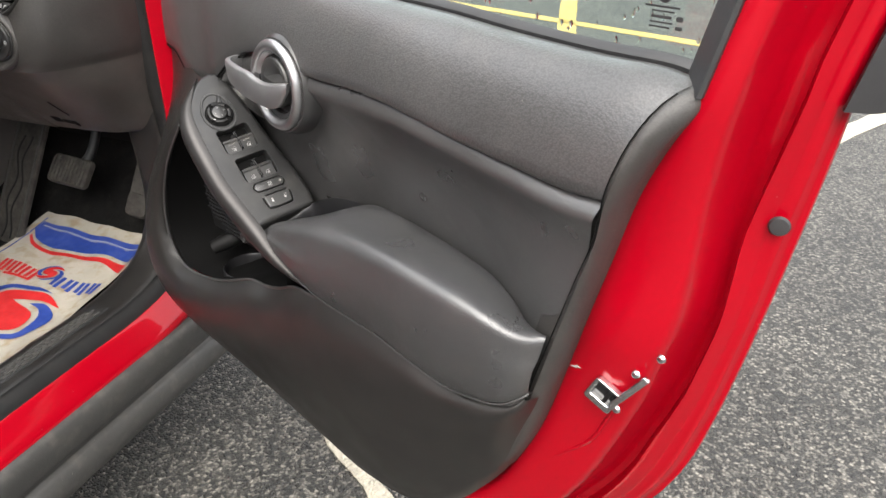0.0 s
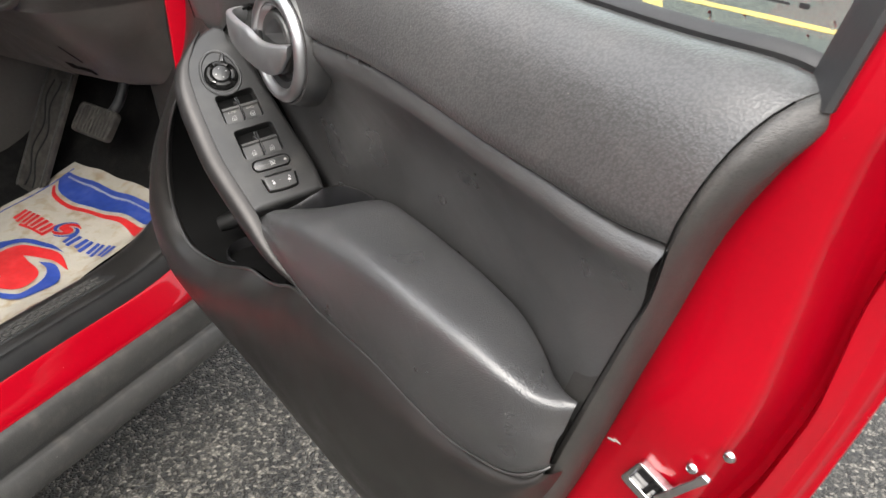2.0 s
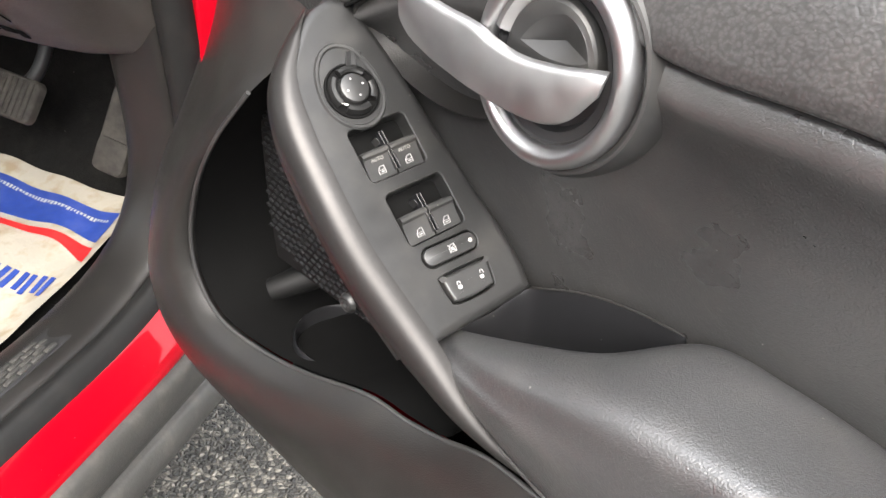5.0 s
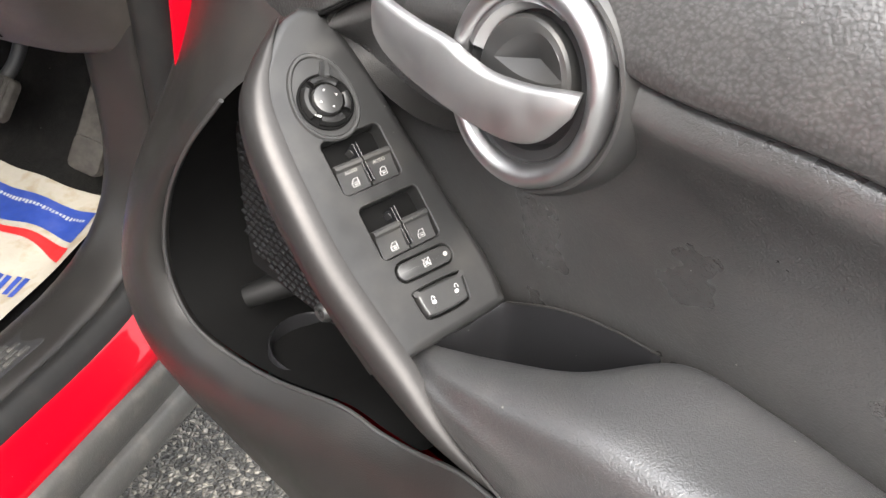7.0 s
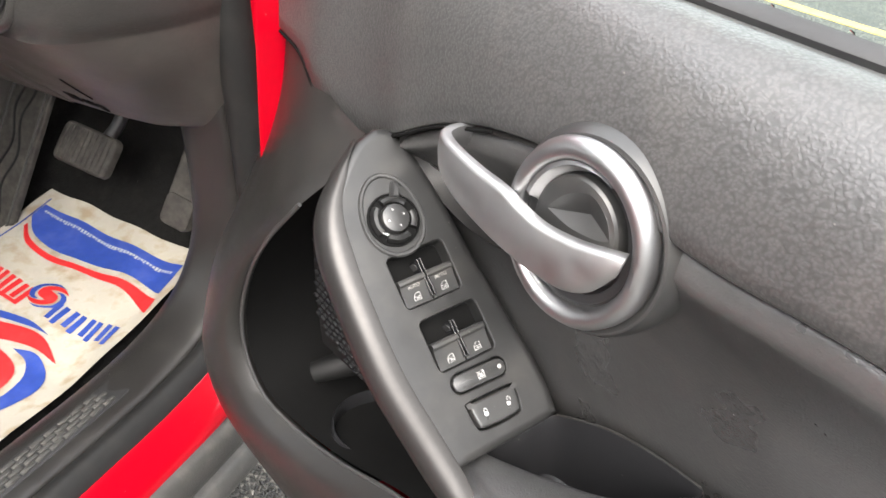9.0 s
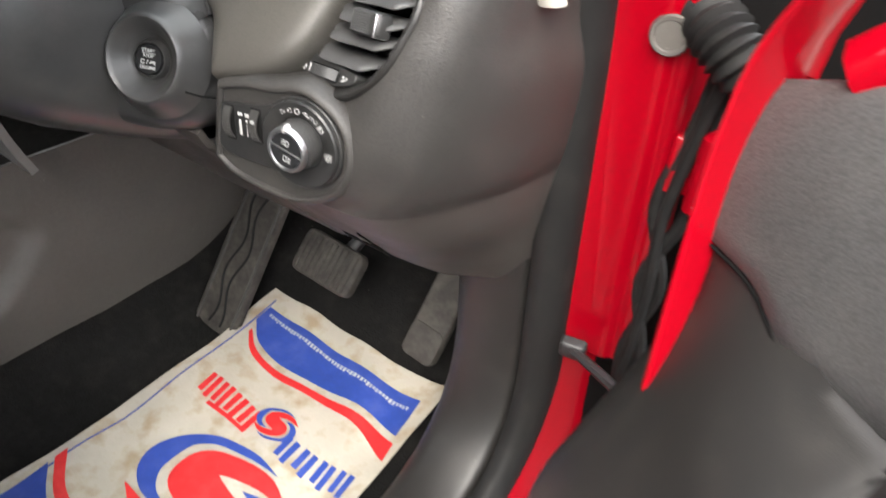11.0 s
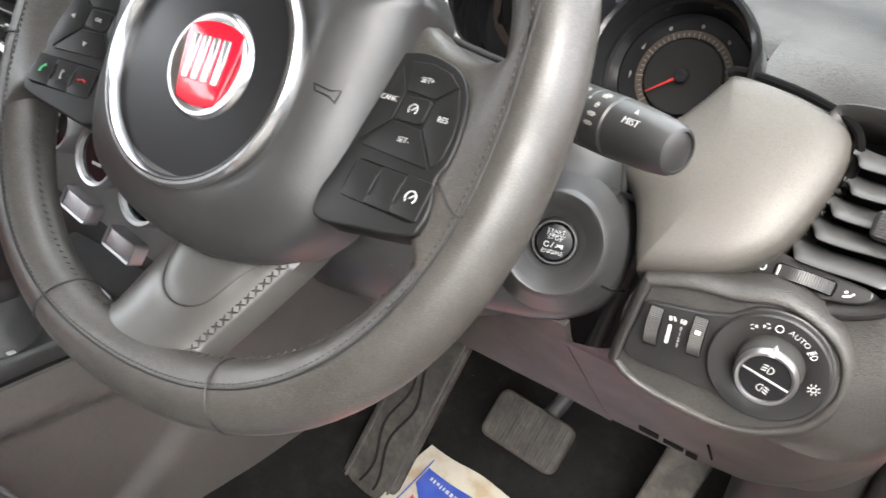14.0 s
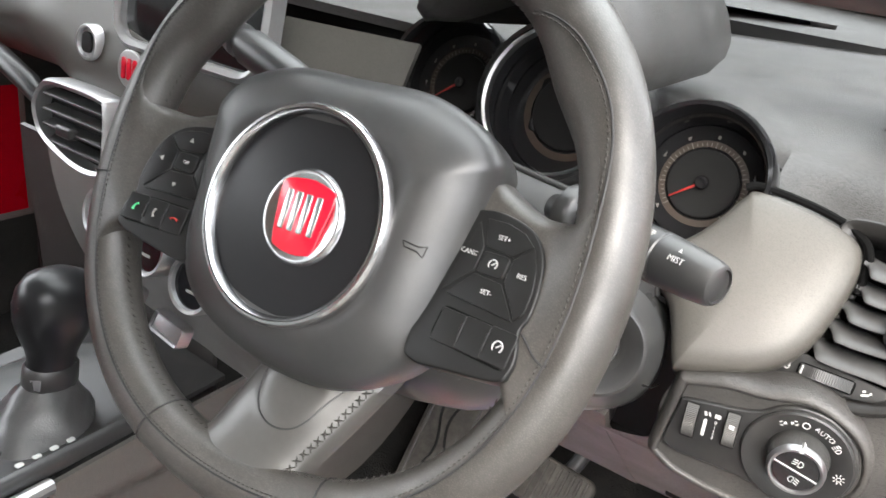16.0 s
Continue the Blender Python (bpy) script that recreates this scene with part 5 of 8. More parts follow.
def grille():
    """Speaker slots on the wall of the pocket and the bottle holder."""
    bm = bmesh.new()
    tilt = (ALONG + Vector((0, 0, -0.35))).normalized()
    for r in range(22):
        z = 0.778 - r * 0.0064
        left = 0.074 + 0.010 * ((0.778 - z) / 0.13) ** 2 + (0.05 * ((0.675 - z) / 0.035) ** 2 if z < 0.675 else 0)
        for c in range(26):
            s = 0.064 + c * 0.0074 + (r % 2) * 0.0037
            if left < s < 0.215:
                box(frame3(D(s, z + 0.0010 * math.sin(c), -0.0395), tilt, Vector((0, 0, 1))), 0.0050, 0.0017, 0.0024, 0.0005, bm=bm)
    tagged(part("speaker_grille", bm, HUBDISC, DOOR), "black slotted speaker grille", kind="stuff")
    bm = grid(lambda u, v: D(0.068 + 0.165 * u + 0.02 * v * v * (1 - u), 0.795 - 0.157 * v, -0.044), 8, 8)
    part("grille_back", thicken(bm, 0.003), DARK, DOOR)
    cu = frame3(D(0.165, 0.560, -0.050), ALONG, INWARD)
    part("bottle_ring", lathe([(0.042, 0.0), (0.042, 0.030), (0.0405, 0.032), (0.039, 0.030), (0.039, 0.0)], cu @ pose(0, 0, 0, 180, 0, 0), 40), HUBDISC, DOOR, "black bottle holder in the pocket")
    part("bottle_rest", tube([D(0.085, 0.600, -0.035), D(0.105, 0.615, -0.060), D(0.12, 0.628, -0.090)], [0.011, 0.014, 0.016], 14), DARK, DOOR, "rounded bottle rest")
    sc = frame3(D(0.196, 0.660, -0.028), ALONG, Vector((0, 0, 1)))
    part("trim_screw", lathe([(0, 0.001), (0.003, 0.001), (0.0035, 0.003), (0.006, 0.004), (0.0075, 0.003), (0.009, 0.0)], sc, 20), SMOOTH, DOOR, "round black trim screw")


grille()


def latch():
    m = frame3(D(0.8045, 0.7070, -0.0350), ALONG * 0.85 + INWARD * -0.12 + Vector((0, 0, -0.42)), ALONG * 0.42 + Vector((0, 0, 0.9)))
    # a bent steel plate round the black mouth, with an arm and three pale screws
    body = part("latch_plate", plate_holes(rounded(0.030, 0.030, 0.004), [[Vector((p.x, p.y + 0.003, 0)) for p in rounded(0.022, 0.019, 0.002)]], m, 0.007, 0.001, -0.002, 0.0060), BRIGHT, DOOR, "bright steel latch plate with a black mouth")
    part("latch_mouth", plate(rounded(0.0205, 0.0175, 0.002), m @ pose(0, 0.003, -0.0010), 0.0012, 0.0003), GLOSSY, body)
    part("latch_claw", box(m @ pose(0.004, 0.003, 0.0022), 0.004, 0.016, 0.004, 0.0008), DARK, body)
    a, b = D(0.8165, 0.7030, -0.0315), D(0.8445, 0.7440, -0.0370)
    part("latch_arm", box(frame3((a + b) / 2, b - a, Vector((0, 0, 1))), (b - a).length, 0.0065, 0.004, 0.001), BRIGHT, DOOR, "narrow bright steel latch arm")
    for x, z, w in ((0.8180, 0.6950, -0.0370), (0.8330, 0.7440, -0.0365), (0.8535, 0.7700, -0.0390)):
        part("latch_screw", lathe([(0, 0.0030), (0.0022, 0.0030), (0.0036, 0.0022), (0.0046, 0.0)], frame3(D(x, z, w), ALONG, Vector((0, 0, 1))), 14), BRIGHT, DOOR, "pale round-headed screw")
    # edge of the welded reinforcing sheet, and scuffs in the paint
    part("weld_edge", tube([D(p.x, p.y, p.z) for p in curve([(0.728, 0.545, -0.0430), (0.744, 0.583, -0.0430)], 4) + curve([(0.746, 0.585, -0.0430), (0.7885, 0.632, -0.0440), (0.8050, 0.668, -0.0435), (0.8133, 0.690, -0.0425)], 5)], 0.0022, 8), RED, DOOR)
    for x, z, turn in ((0.7667, 0.7179, 10), (0.7720, 0.7200, 0), (0.7870, 0.7330, 80)):
        part("paint_scuff", plate(rounded(0.007 if turn < 50 else 0.003, 0.0012, 0.0004, 2), frame3(D(x, z, -0.0385), ALONG, Vector((0, 0, 1))) @ pose(0, 0, 0, 0, 0, turn), 0.0012, 0.0002), GREYPRINT, DOOR, "pale scuff in the paint")
    part("grommet", lathe([(0, 0.003), (0.0075, 0.0025), (0.009, 0.0)], frame3(D(0.902, 0.890, -0.113), ALONG + INWARD * -0.35, Vector((0, 0, 1))), 20), RUBBER, DOOR, "small black rubber plug")


latch()

# ---- dashboard ----
DASH = thing("dashboard", (-1.72, 1.2, 0.7), "black grained dashboard with grey fascia", "dashboard")
PLANS = [
    (1.125, [(-1.148, 1.62), (-1.100, 1.62), (-1.050, 1.62), (-1.010, 1.62), (-0.994, 1.62), (-0.990, 1.62), (-0.985, 1.62), (-0.980, 1.62)]),
    (1.095, [(-1.148, 1.43), (-1.100, 1.42), (-1.050, 1.40), (-1.010, 1.38), (-0.994, 1.37), (-0.986, 1.37), (-0.982, 1.38), (-0.980, 1.42)]),
    (1.078, [(-1.148, 1.270), (-1.100, 1.240), (-1.050, 1.185), (-1.010, 1.155), (-0.994, 1.155), (-0.985, 1.170), (-0.982, 1.205), (-0.981, 1.300)]),
    (1.068, [(-1.148, 1.060), (-1.100, 1.042), (-1.050, 1.015), (-1.010, 1.000), (-0.989, 1.000), (-0.976, 1.012), (-0.972, 1.040), (-0.971, 1.090)]),
    (1.052, [(-1.148, 0.996), (-1.100, 0.978), (-1.050, 0.955), (-1.005, 0.938), (-0.982, 0.943), (-0.970, 0.962), (-0.966, 1.010), (-0.965, 1.070)]),
    (1.025, [(-1.148, 0.951), (-1.100, 0.946), (-1.050, 0.922), (-1.000, 0.906), (-0.976, 0.915), (-0.965, 0.942), (-0.962, 0.998), (-0.961, 1.060)]),
    (0.985, [(-1.148, 0.903), (-1.100, 0.911), (-1.050, 0.897), (-1.010, 0.887), (-0.981, 0.898), (-0.967, 0.932), (-0.963, 0.993), (-0.962, 1.060)]),
    (0.945, [(-1.148, 0.874), (-1.100, 0.890), (-1.055, 0.885), (-1.020, 0.876), (-0.987, 0.892), (-0.968, 0.930), (-0.958, 0.992), (-0.955, 1.060)]),
    (0.900, [(-1.160, 0.866), (-1.100, 0.868), (-1.060, 0.870), (-1.030, 0.871), (-0.996, 0.888), (-0.974, 0.932), (-0.962, 0.995), (-0.957, 1.060)]),
    (0.868, [(-1.160, 0.868), (-1.100, 0.870), (-1.060, 0.872), (-1.030, 0.877), (-1.002, 0.897), (-0.980, 0.942), (-0.966, 1.000), (-0.960, 1.065)]),
    (0.848, [(-1.200, 0.880), (-1.100, 0.880), (-1.060, 0.880), (-1.030, 0.886), (-1.007, 0.910), (-0.986, 0.956), (-0.971, 1.010), (-0.964, 1.070)]),
]


VENTM = frame3((-1.0530, 0.9008, 0.9853), (0.964, -0.238, 0.116), (0.0, 0.439, 0.899))


TOP = []
GAUGER = frame3((-1.197, 0.945, 1.030), (1, 0, 0), (0, math.sin(radians(22)), math.cos(radians(22))))
VENT = curve([(-0.0417, 0.0552, 0), (-0.0229, 0.0573, 0), (-0.0024, 0.0547, 0), (0.0199, 0.0482, 0), (0.0359, 0.0396, 0), (0.0447, 0.0297, 0), (0.0487, 0.0145, 0), (0.0454, -0.0006, 0), (0.0386, -0.0190, 0), (0.0267, -0.0353, 0), (0.0080, -0.0470, 0), (-0.0167, -0.0530, 0), (-0.0420, -0.0545, 0), (-0.0600, -0.0530, 0), (-0.0610, -0.0450, 0), (-0.0545, -0.0350, 0), (-0.0470, -0.0230, 0), (-0.0410, -0.0050, 0), (-0.0390, 0.0178, 0), (-0.0410, 0.0430, 0)], 4, closed=True)


def dash_right():
    rows = []
    cols = [resample(curve([(x, y, z) for x, y in pl], 8), 230) for z, pl in PLANS]
    vert = [curve([c[i] for c in cols], 18) for i in range(230)]
    hole = inset(VENT, 0.002)

    def inside(x, y):
        hit = False
        for a, b in zip(hole, hole[1:] + hole[:1]):
            if (a.y > y) != (b.y > y) and x < a.x + (b.x - a.x) * (y - a.y) / (b.y - a.y):
                hit = not hit
        return hit
    back = VENTM.inverted()
    for row in vert:
        for j, p in enumerate(row):
            q = GAUGER.inverted() @ p
            if q.x ** 2 + q.y ** 2 < 0.0490 ** 2 and abs(q.z) < 0.09:
                row[j] = GAUGER @ Vector((q.x, q.y, -0.062))
                continue
            q = back @ p
            if abs(q.x) < 0.07 and abs(q.y) < 0.06 and abs(q.z) < 0.05 and inside(q.x, q.y):
                row[j] = VENTM @ Vector((q.x, q.y, -0.034))
    TOP.extend(p for row in vert[::2] for p in row[::2] if p.z > 1.030 and p.y < 1.15)
    part("dash_moulding", loft(vert), GRAIN, DASH, "black grained dash moulding, rounded at its end", 60)
    low = [(0.848, PLANS[-1][1]), (0.80, [(-1.20, 0.930), (-1.10, 0.930), (-1.07, 0.930), (-1.04, 0.936), (-1.016, 0.955), (-0.995, 0.99), (-0.981, 1.03), (-0.972, 1.08)]),
           (0.74, [(-1.20, 0.992), (-1.10, 0.994), (-1.08, 0.996), (-1.06, 1.0), (-1.04, 1.012), (-1.018, 1.04), (-1.0, 1.06), (-0.984, 1.09)]),
           (0.690, [(-1.20, 1.046), (-1.12, 1.050), (-1.09, 1.054), (-1.070, 1.058), (-1.055, 1.066), (-1.035, 1.08), (-1.015, 1.09), (-1.0, 1.10)])]
    cols = [resample(curve([(x, y, z) for x, y in pl], 6), 48) for z, pl in low]
    vert = []
    for i in range(48):
        c = curve([q[i] for q in cols], 5)
        e = c[-1]
        vert.append(c + [e + Vector((0, 0.008, -0.004)), e + Vector((0, 0.020, 0.0)), e + Vector((0, 0.03, 0.02))])
    part("knee_panel_end", loft(vert), KNEE, DASH, "brownish grey knee panel", 60)
    # knee panel behind the wheel
    def fn(u, v):
        x = -1.62 + 0.425 * u
        z = 0.868 - 0.178 * v
        y = 0.90 + 0.146 * v ** 1.1 + 0.015 * math.sin(math.pi * v)
        f = min(max((u - 0.55) / 0.45, 0), 1)
        f = f * f * (3 - 2 * f)
        y += (float(np.interp(z, [0.690, 0.740, 0.800, 0.848, 0.868], [1.0462, 0.9922, 0.9302, 0.8802, 0.868])) + 0.0075 - y) * f
        return Vector((x, y, z + 0.012 * (1 - u)))
    bm = grid(fn, 24, 24)
    part("knee_panel", thicken(bm, 0.006), KNEE, DASH, "brownish grey knee panel under the column")
    # fuse cover openings: flush plates coloured as their shade; the joint beside them
    k = frame3((-1.135, 1.0175, 0.7165), (1, 0.02, -0.01), (0, -0.70, 0.71))
    for x, y, w, h in ((-0.018, 0.002, 0.018, 0.020), (0.004, -0.002, 0.018, 0.013), (0.020, -0.006, 0.010, 0.018)):
        part("cover_opening", plate(rounded(w, h, 0.002), k @ pose(x, y, -0.0005, 0, 0, -3), 0.0012, 0.0003), GAPSHADE, DASH, "near-black plate standing in for a shaded opening")
    part("cover_joint", tube([Vector((-1.098, 0.9560, 0.7735)), Vector((-1.0965, 0.9780, 0.7520)), Vector((-1.096, 0.9920, 0.7390))], 0.0010, 6), GAPSHADE, DASH)
    # the dark back behind gauges and vents, and the top towards the screen
    bm = grid(lambda u, v: Vector((-2.45 + 1.05 * u, 1.62 - 0.56 * v, 1.125 - 0.075 * v + 0.018 * v * v)), 20, 10)
    line = curve([(0, 1.62, 1.125), (0, 1.43, 1.095), (0, 1.27, 1.0782), (0, 1.06, 1.0682), (0, 1.015, 1.060), (0, 0.996, 1.0525), (0, 0.985, 1.042)], 6)
    brow = grid(lambda u, v: (lambda p: Vector((-1.146 - 0.26 * u, p.y + 0.10 * u * (1 if p.y < 1.5 else 0), p.z - 0.0005)))(line[int(v * 36)]), 8, 36)
    part("dash_brow", brow, GRAIN, DASH)
    part("dash_top", thicken(bm, 0.01), GRAIN, DASH, "black grained dash top")
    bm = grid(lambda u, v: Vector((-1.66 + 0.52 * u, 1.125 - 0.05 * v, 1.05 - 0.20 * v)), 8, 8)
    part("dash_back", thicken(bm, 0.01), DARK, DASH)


dash_right()


# grey fascia pad beside the gauges
PODM = frame3((-1.1303, 0.9067, 0.9950), (0.9984, 0.0471, -0.0323), (0.0, 0.5651, 0.8250))


def pod():
    o = curve([(-0.0208, 0.0500, 0), (0.015, 0.0470, 0), (0.0425, 0.0385, 0), (0.0510, 0.0265, 0), (0.0520, 0.0060, 0), (0.0440, -0.0310, 0), (0.0310, -0.0535, 0), (0.0100, -0.0690, 0), (-0.0235, -0.0815, 0), (-0.0300, -0.0790, 0), (-0.0400, -0.0560, 0), (-0.0500, -0.0400, 0),
               (-0.0700, -0.0280, 0), (-0.0900, -0.0190, 0), (-0.0770, -0.0110, 0), (-0.0540, 0.0015, 0), (-0.0380, 0.0240, 0), (-0.0285, 0.0430, 0)], 5, closed=True)
    c = Vector((-0.004, -0.012, 0))
    rows = []
    for f, h in ((1.0, -0.035), (1.0, -0.010), (0.992, -0.004), (0.965, 0.001), (0.90, 0.0045), (0.75, 0.007), (0.5, 0.0085), (0.2, 0.009)):
        rows.append([PODM @ Vector((c.x + (p.x - c.x) * f, c.y + (p.y - c.y) * f, h)) for p in o])
    bm = loft(rows, closed=True)
    cap(bm, len(o))
    part("fascia_pad", bm, FASCIA, DASH, "champagne grey painted fascia pad", 60)

    # Dark tube painted in for the recess shadow along the pad.
    line = [PODM @ p for p in curve([(-0.030, 0.050, -0.004), (-0.0208, 0.0535, -0.004), (0.015, 0.0505, -0.004), (0.0440, 0.0420, -0.004), (0.0545, 0.0290, -0.006), (0.0555, 0.0060, -0.008)], 6)]
    part("fascia_gap", tube(line, 0.0028, 8), GAPSHADE, DASH)


pod()



def side_vent():
    o = VENT
    rows = [[VENTM @ Vector((p.x, p.y, h)) for p in r] for r, h in ((inset(o, -0.005), -0.014), (inset(o, -0.0045), 0.0005), (inset(o, -0.0030), 0.0022), (inset(o, -0.0015), 0.0020), (inset(o, 0.0015), 0.0002), (inset(o, 0.0040), -0.0025), (inset(o, 0.0060), -0.0060), (inset(o, 0.0065), -0.034))]
    v = part("vent_frame", loft(rows, closed=True), TRIMDARK, DASH, "black frame of the side air vent")
    # Back sheet whose near-black stands for shade deep in the vent.
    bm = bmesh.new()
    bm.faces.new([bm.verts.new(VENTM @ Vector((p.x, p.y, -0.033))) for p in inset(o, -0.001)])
    part("vent_back", bm, GAPSHADE, v)
    sill = curve([(-0.0560, -0.0475, 0), (-0.0520, -0.0375, 0), (-0.0460, -0.0300, 0), (-0.0300, -0.0310, 0), (-0.0050, -0.0330, 0), (0.0120, -0.0350, 0), (0.0080, -0.0430, 0), (-0.0167, -0.0480, 0), (-0.0400, -0.0500, 0)], 4, closed=True)
    part("vent_sill", plate(sill, VENTM, 0.030, 0.001, z0=-0.0295), SMOOTH, v)
    left = [(-0.0276, 0.0372), (-0.0267, 0.0216), (-0.0316, 0.0074), (-0.0348, -0.0067), (-0.0403, -0.0210)]
    right = [(0.0299, 0.0335), (0.0403, 0.0191), (0.0401, 0.0049), (0.0340, -0.0088), (0.0249, -0.0242)]
    for n, ((x0, y0), (x1, y1)) in enumerate(zip(left, right)):
        rows = []
        for i in range(33):
            f = i / 32
            # a narrow tongue at each end, a broad leaf between
            k = min(max((f - 0.03) / 0.13, 0), 1) * min(max((1 - f) / 0.16, 0), 1)
            k = k * k * (3 - 2 * k)
            bow = 0.0022 * math.sin(math.pi * f) + 0.0010 * math.sin(2 * math.pi * f + 0.6)
            x, y = x0 + (x1 - x0) * f, y0 + (y1 - y0) * f - bow
            fy, fz = -0.0020 - 0.0062 * k, -0.004 + 0.0075 * k
            t = 0.0012
            rows.append([VENTM @ Vector((x, y + a, b)) for a, b in ((0.0068, -0.024), (0.0056, -0.014), (0.0030 - 0.001 * k, -0.0075 + 0.002 * k), (fy + 0.0024, fz - 0.0004), (fy + 0.0003, fz), (fy, fz - t), (fy + 0.0014, fz - 2 * t), (0.0012, -0.0105), (0.0042, -0.024))])
        part("slat", loft(rows, closed=True, caps=True), VANE, v, angle=60)
        part("slat_pin", tube([VENTM @ Vector((x1 - 0.001, y1, -0.008)), VENTM @ Vector((x1 + 0.010, y1 - 0.0015, -0.008))], 0.0016, 8), SMOOTH, v)
        if n < 4:
            a, b = Vector((x0, y0, 0)), Vector((*left[n + 1], 0))
            p = a.lerp(b, 0.55)
            part("slat_link", lathe([(0, 0.0022), (0.0014, 0.0018), (0.0020, 0.0)], VENTM @ pose(p.x + 0.001, p.y, -0.010), 10), SMOOTH, v)
            part("link_bar", box(VENTM @ pose((a.x + b.x) / 2 - 0.0035, (a.y + b.y) / 2, -0.012, 0, 0, math.degrees(math.atan2(b.y - a.y, b.x - a.x))), 0.012, 0.0030, 0.004, 0.0006), SMOOTH, v)
    t = VENTM @ pose(0.0150, -0.0010, 0.0045, 0, 0, -1) @ pose(0, 0, 0, 8, 0, 0)
    part("vent_tab", box(t, 0.0300, 0.0165, 0.0120, 0.0040), SMOOTH, v, "knurled black vent tab")
    bm = bmesh.new()
    for i in range(14):
        for j in range(9):
            box(t @ pose(-0.0112 + i * 0.0014, -0.0060 + j * 0.0015, 0.0062), 0.0010, 0.0011, 0.0009, 0.0002, bm=bm)
    part("tab_ribs", bm, VANE, v)
    part("tab_tip", box(t @ pose(0.0128, -0.0002, 0.0012), 0.0022, 0.0150, 0.0112, 0.0010), BRIGHT, v, "chrome tip of the vent tab")
    w = VENTM @ pose(-0.0223, -0.0400, 0.0005)
    part("thumbwheel_slot", plate(rounded(0.0345, 0.0090, 0.0025), w, 0.0008, 0.0003), GAPSHADE, v)
    rows = []
    for i in range(53):
        f = i / 52
        a = (f - 0.5) * 1.6
        x, h = 0.0160 * math.sin(a) / math.sin(0.8), 0.0048 * (math.cos(a) - math.cos(0.8)) / (1 - math.cos(0.8)) + 0.001
        h += 0.0003 * (i % 2)
        rows.append([w @ Vector((x, y, h)) for y in (-0.0036, -0.0032, 0.0032, 0.0036)])
    part("thumbwheel", thicken(loft(rows), 0.001), SHROUD, v, "ribbed black vent thumbwheel", 10)
    part("thumbwheel_mark", box(w @ pose(-0.0140, 0, 0.0027, 0, -30, 0), 0.0016, 0.0058, 0.001, 0.0003), WHITE, v)
    ring = [w @ Vector((-0.0235 + 0.0015 * math.cos(a), -0.0006 + 0.0022 * math.sin(a), 0.0008)) for a in np.linspace(0, 2 * math.pi, 16, endpoint=False)]
    part("closed_mark", tube(ring, 0.00045, 5, closed=True), WHITE, v)
    bars("open_mark", [(0.0225, 0.0008, 0.0020, 0.0014, 30), (0.0242, -0.0010, 0.0034, 0.0014, 20), (0.0222, -0.0018, 0.0016, 0.0012, 30), (0.0262, 0.0006, 0.0016, 0.0012, 40)], w @ pose(0, 0, 0.0002), WHITE, v)


side_vent()

LIGHTM = frame3((-1.104, 0.8630, 0.889), (0.9951, 0.0988, -0.0005), (0.0, 0.0048, 1.0))


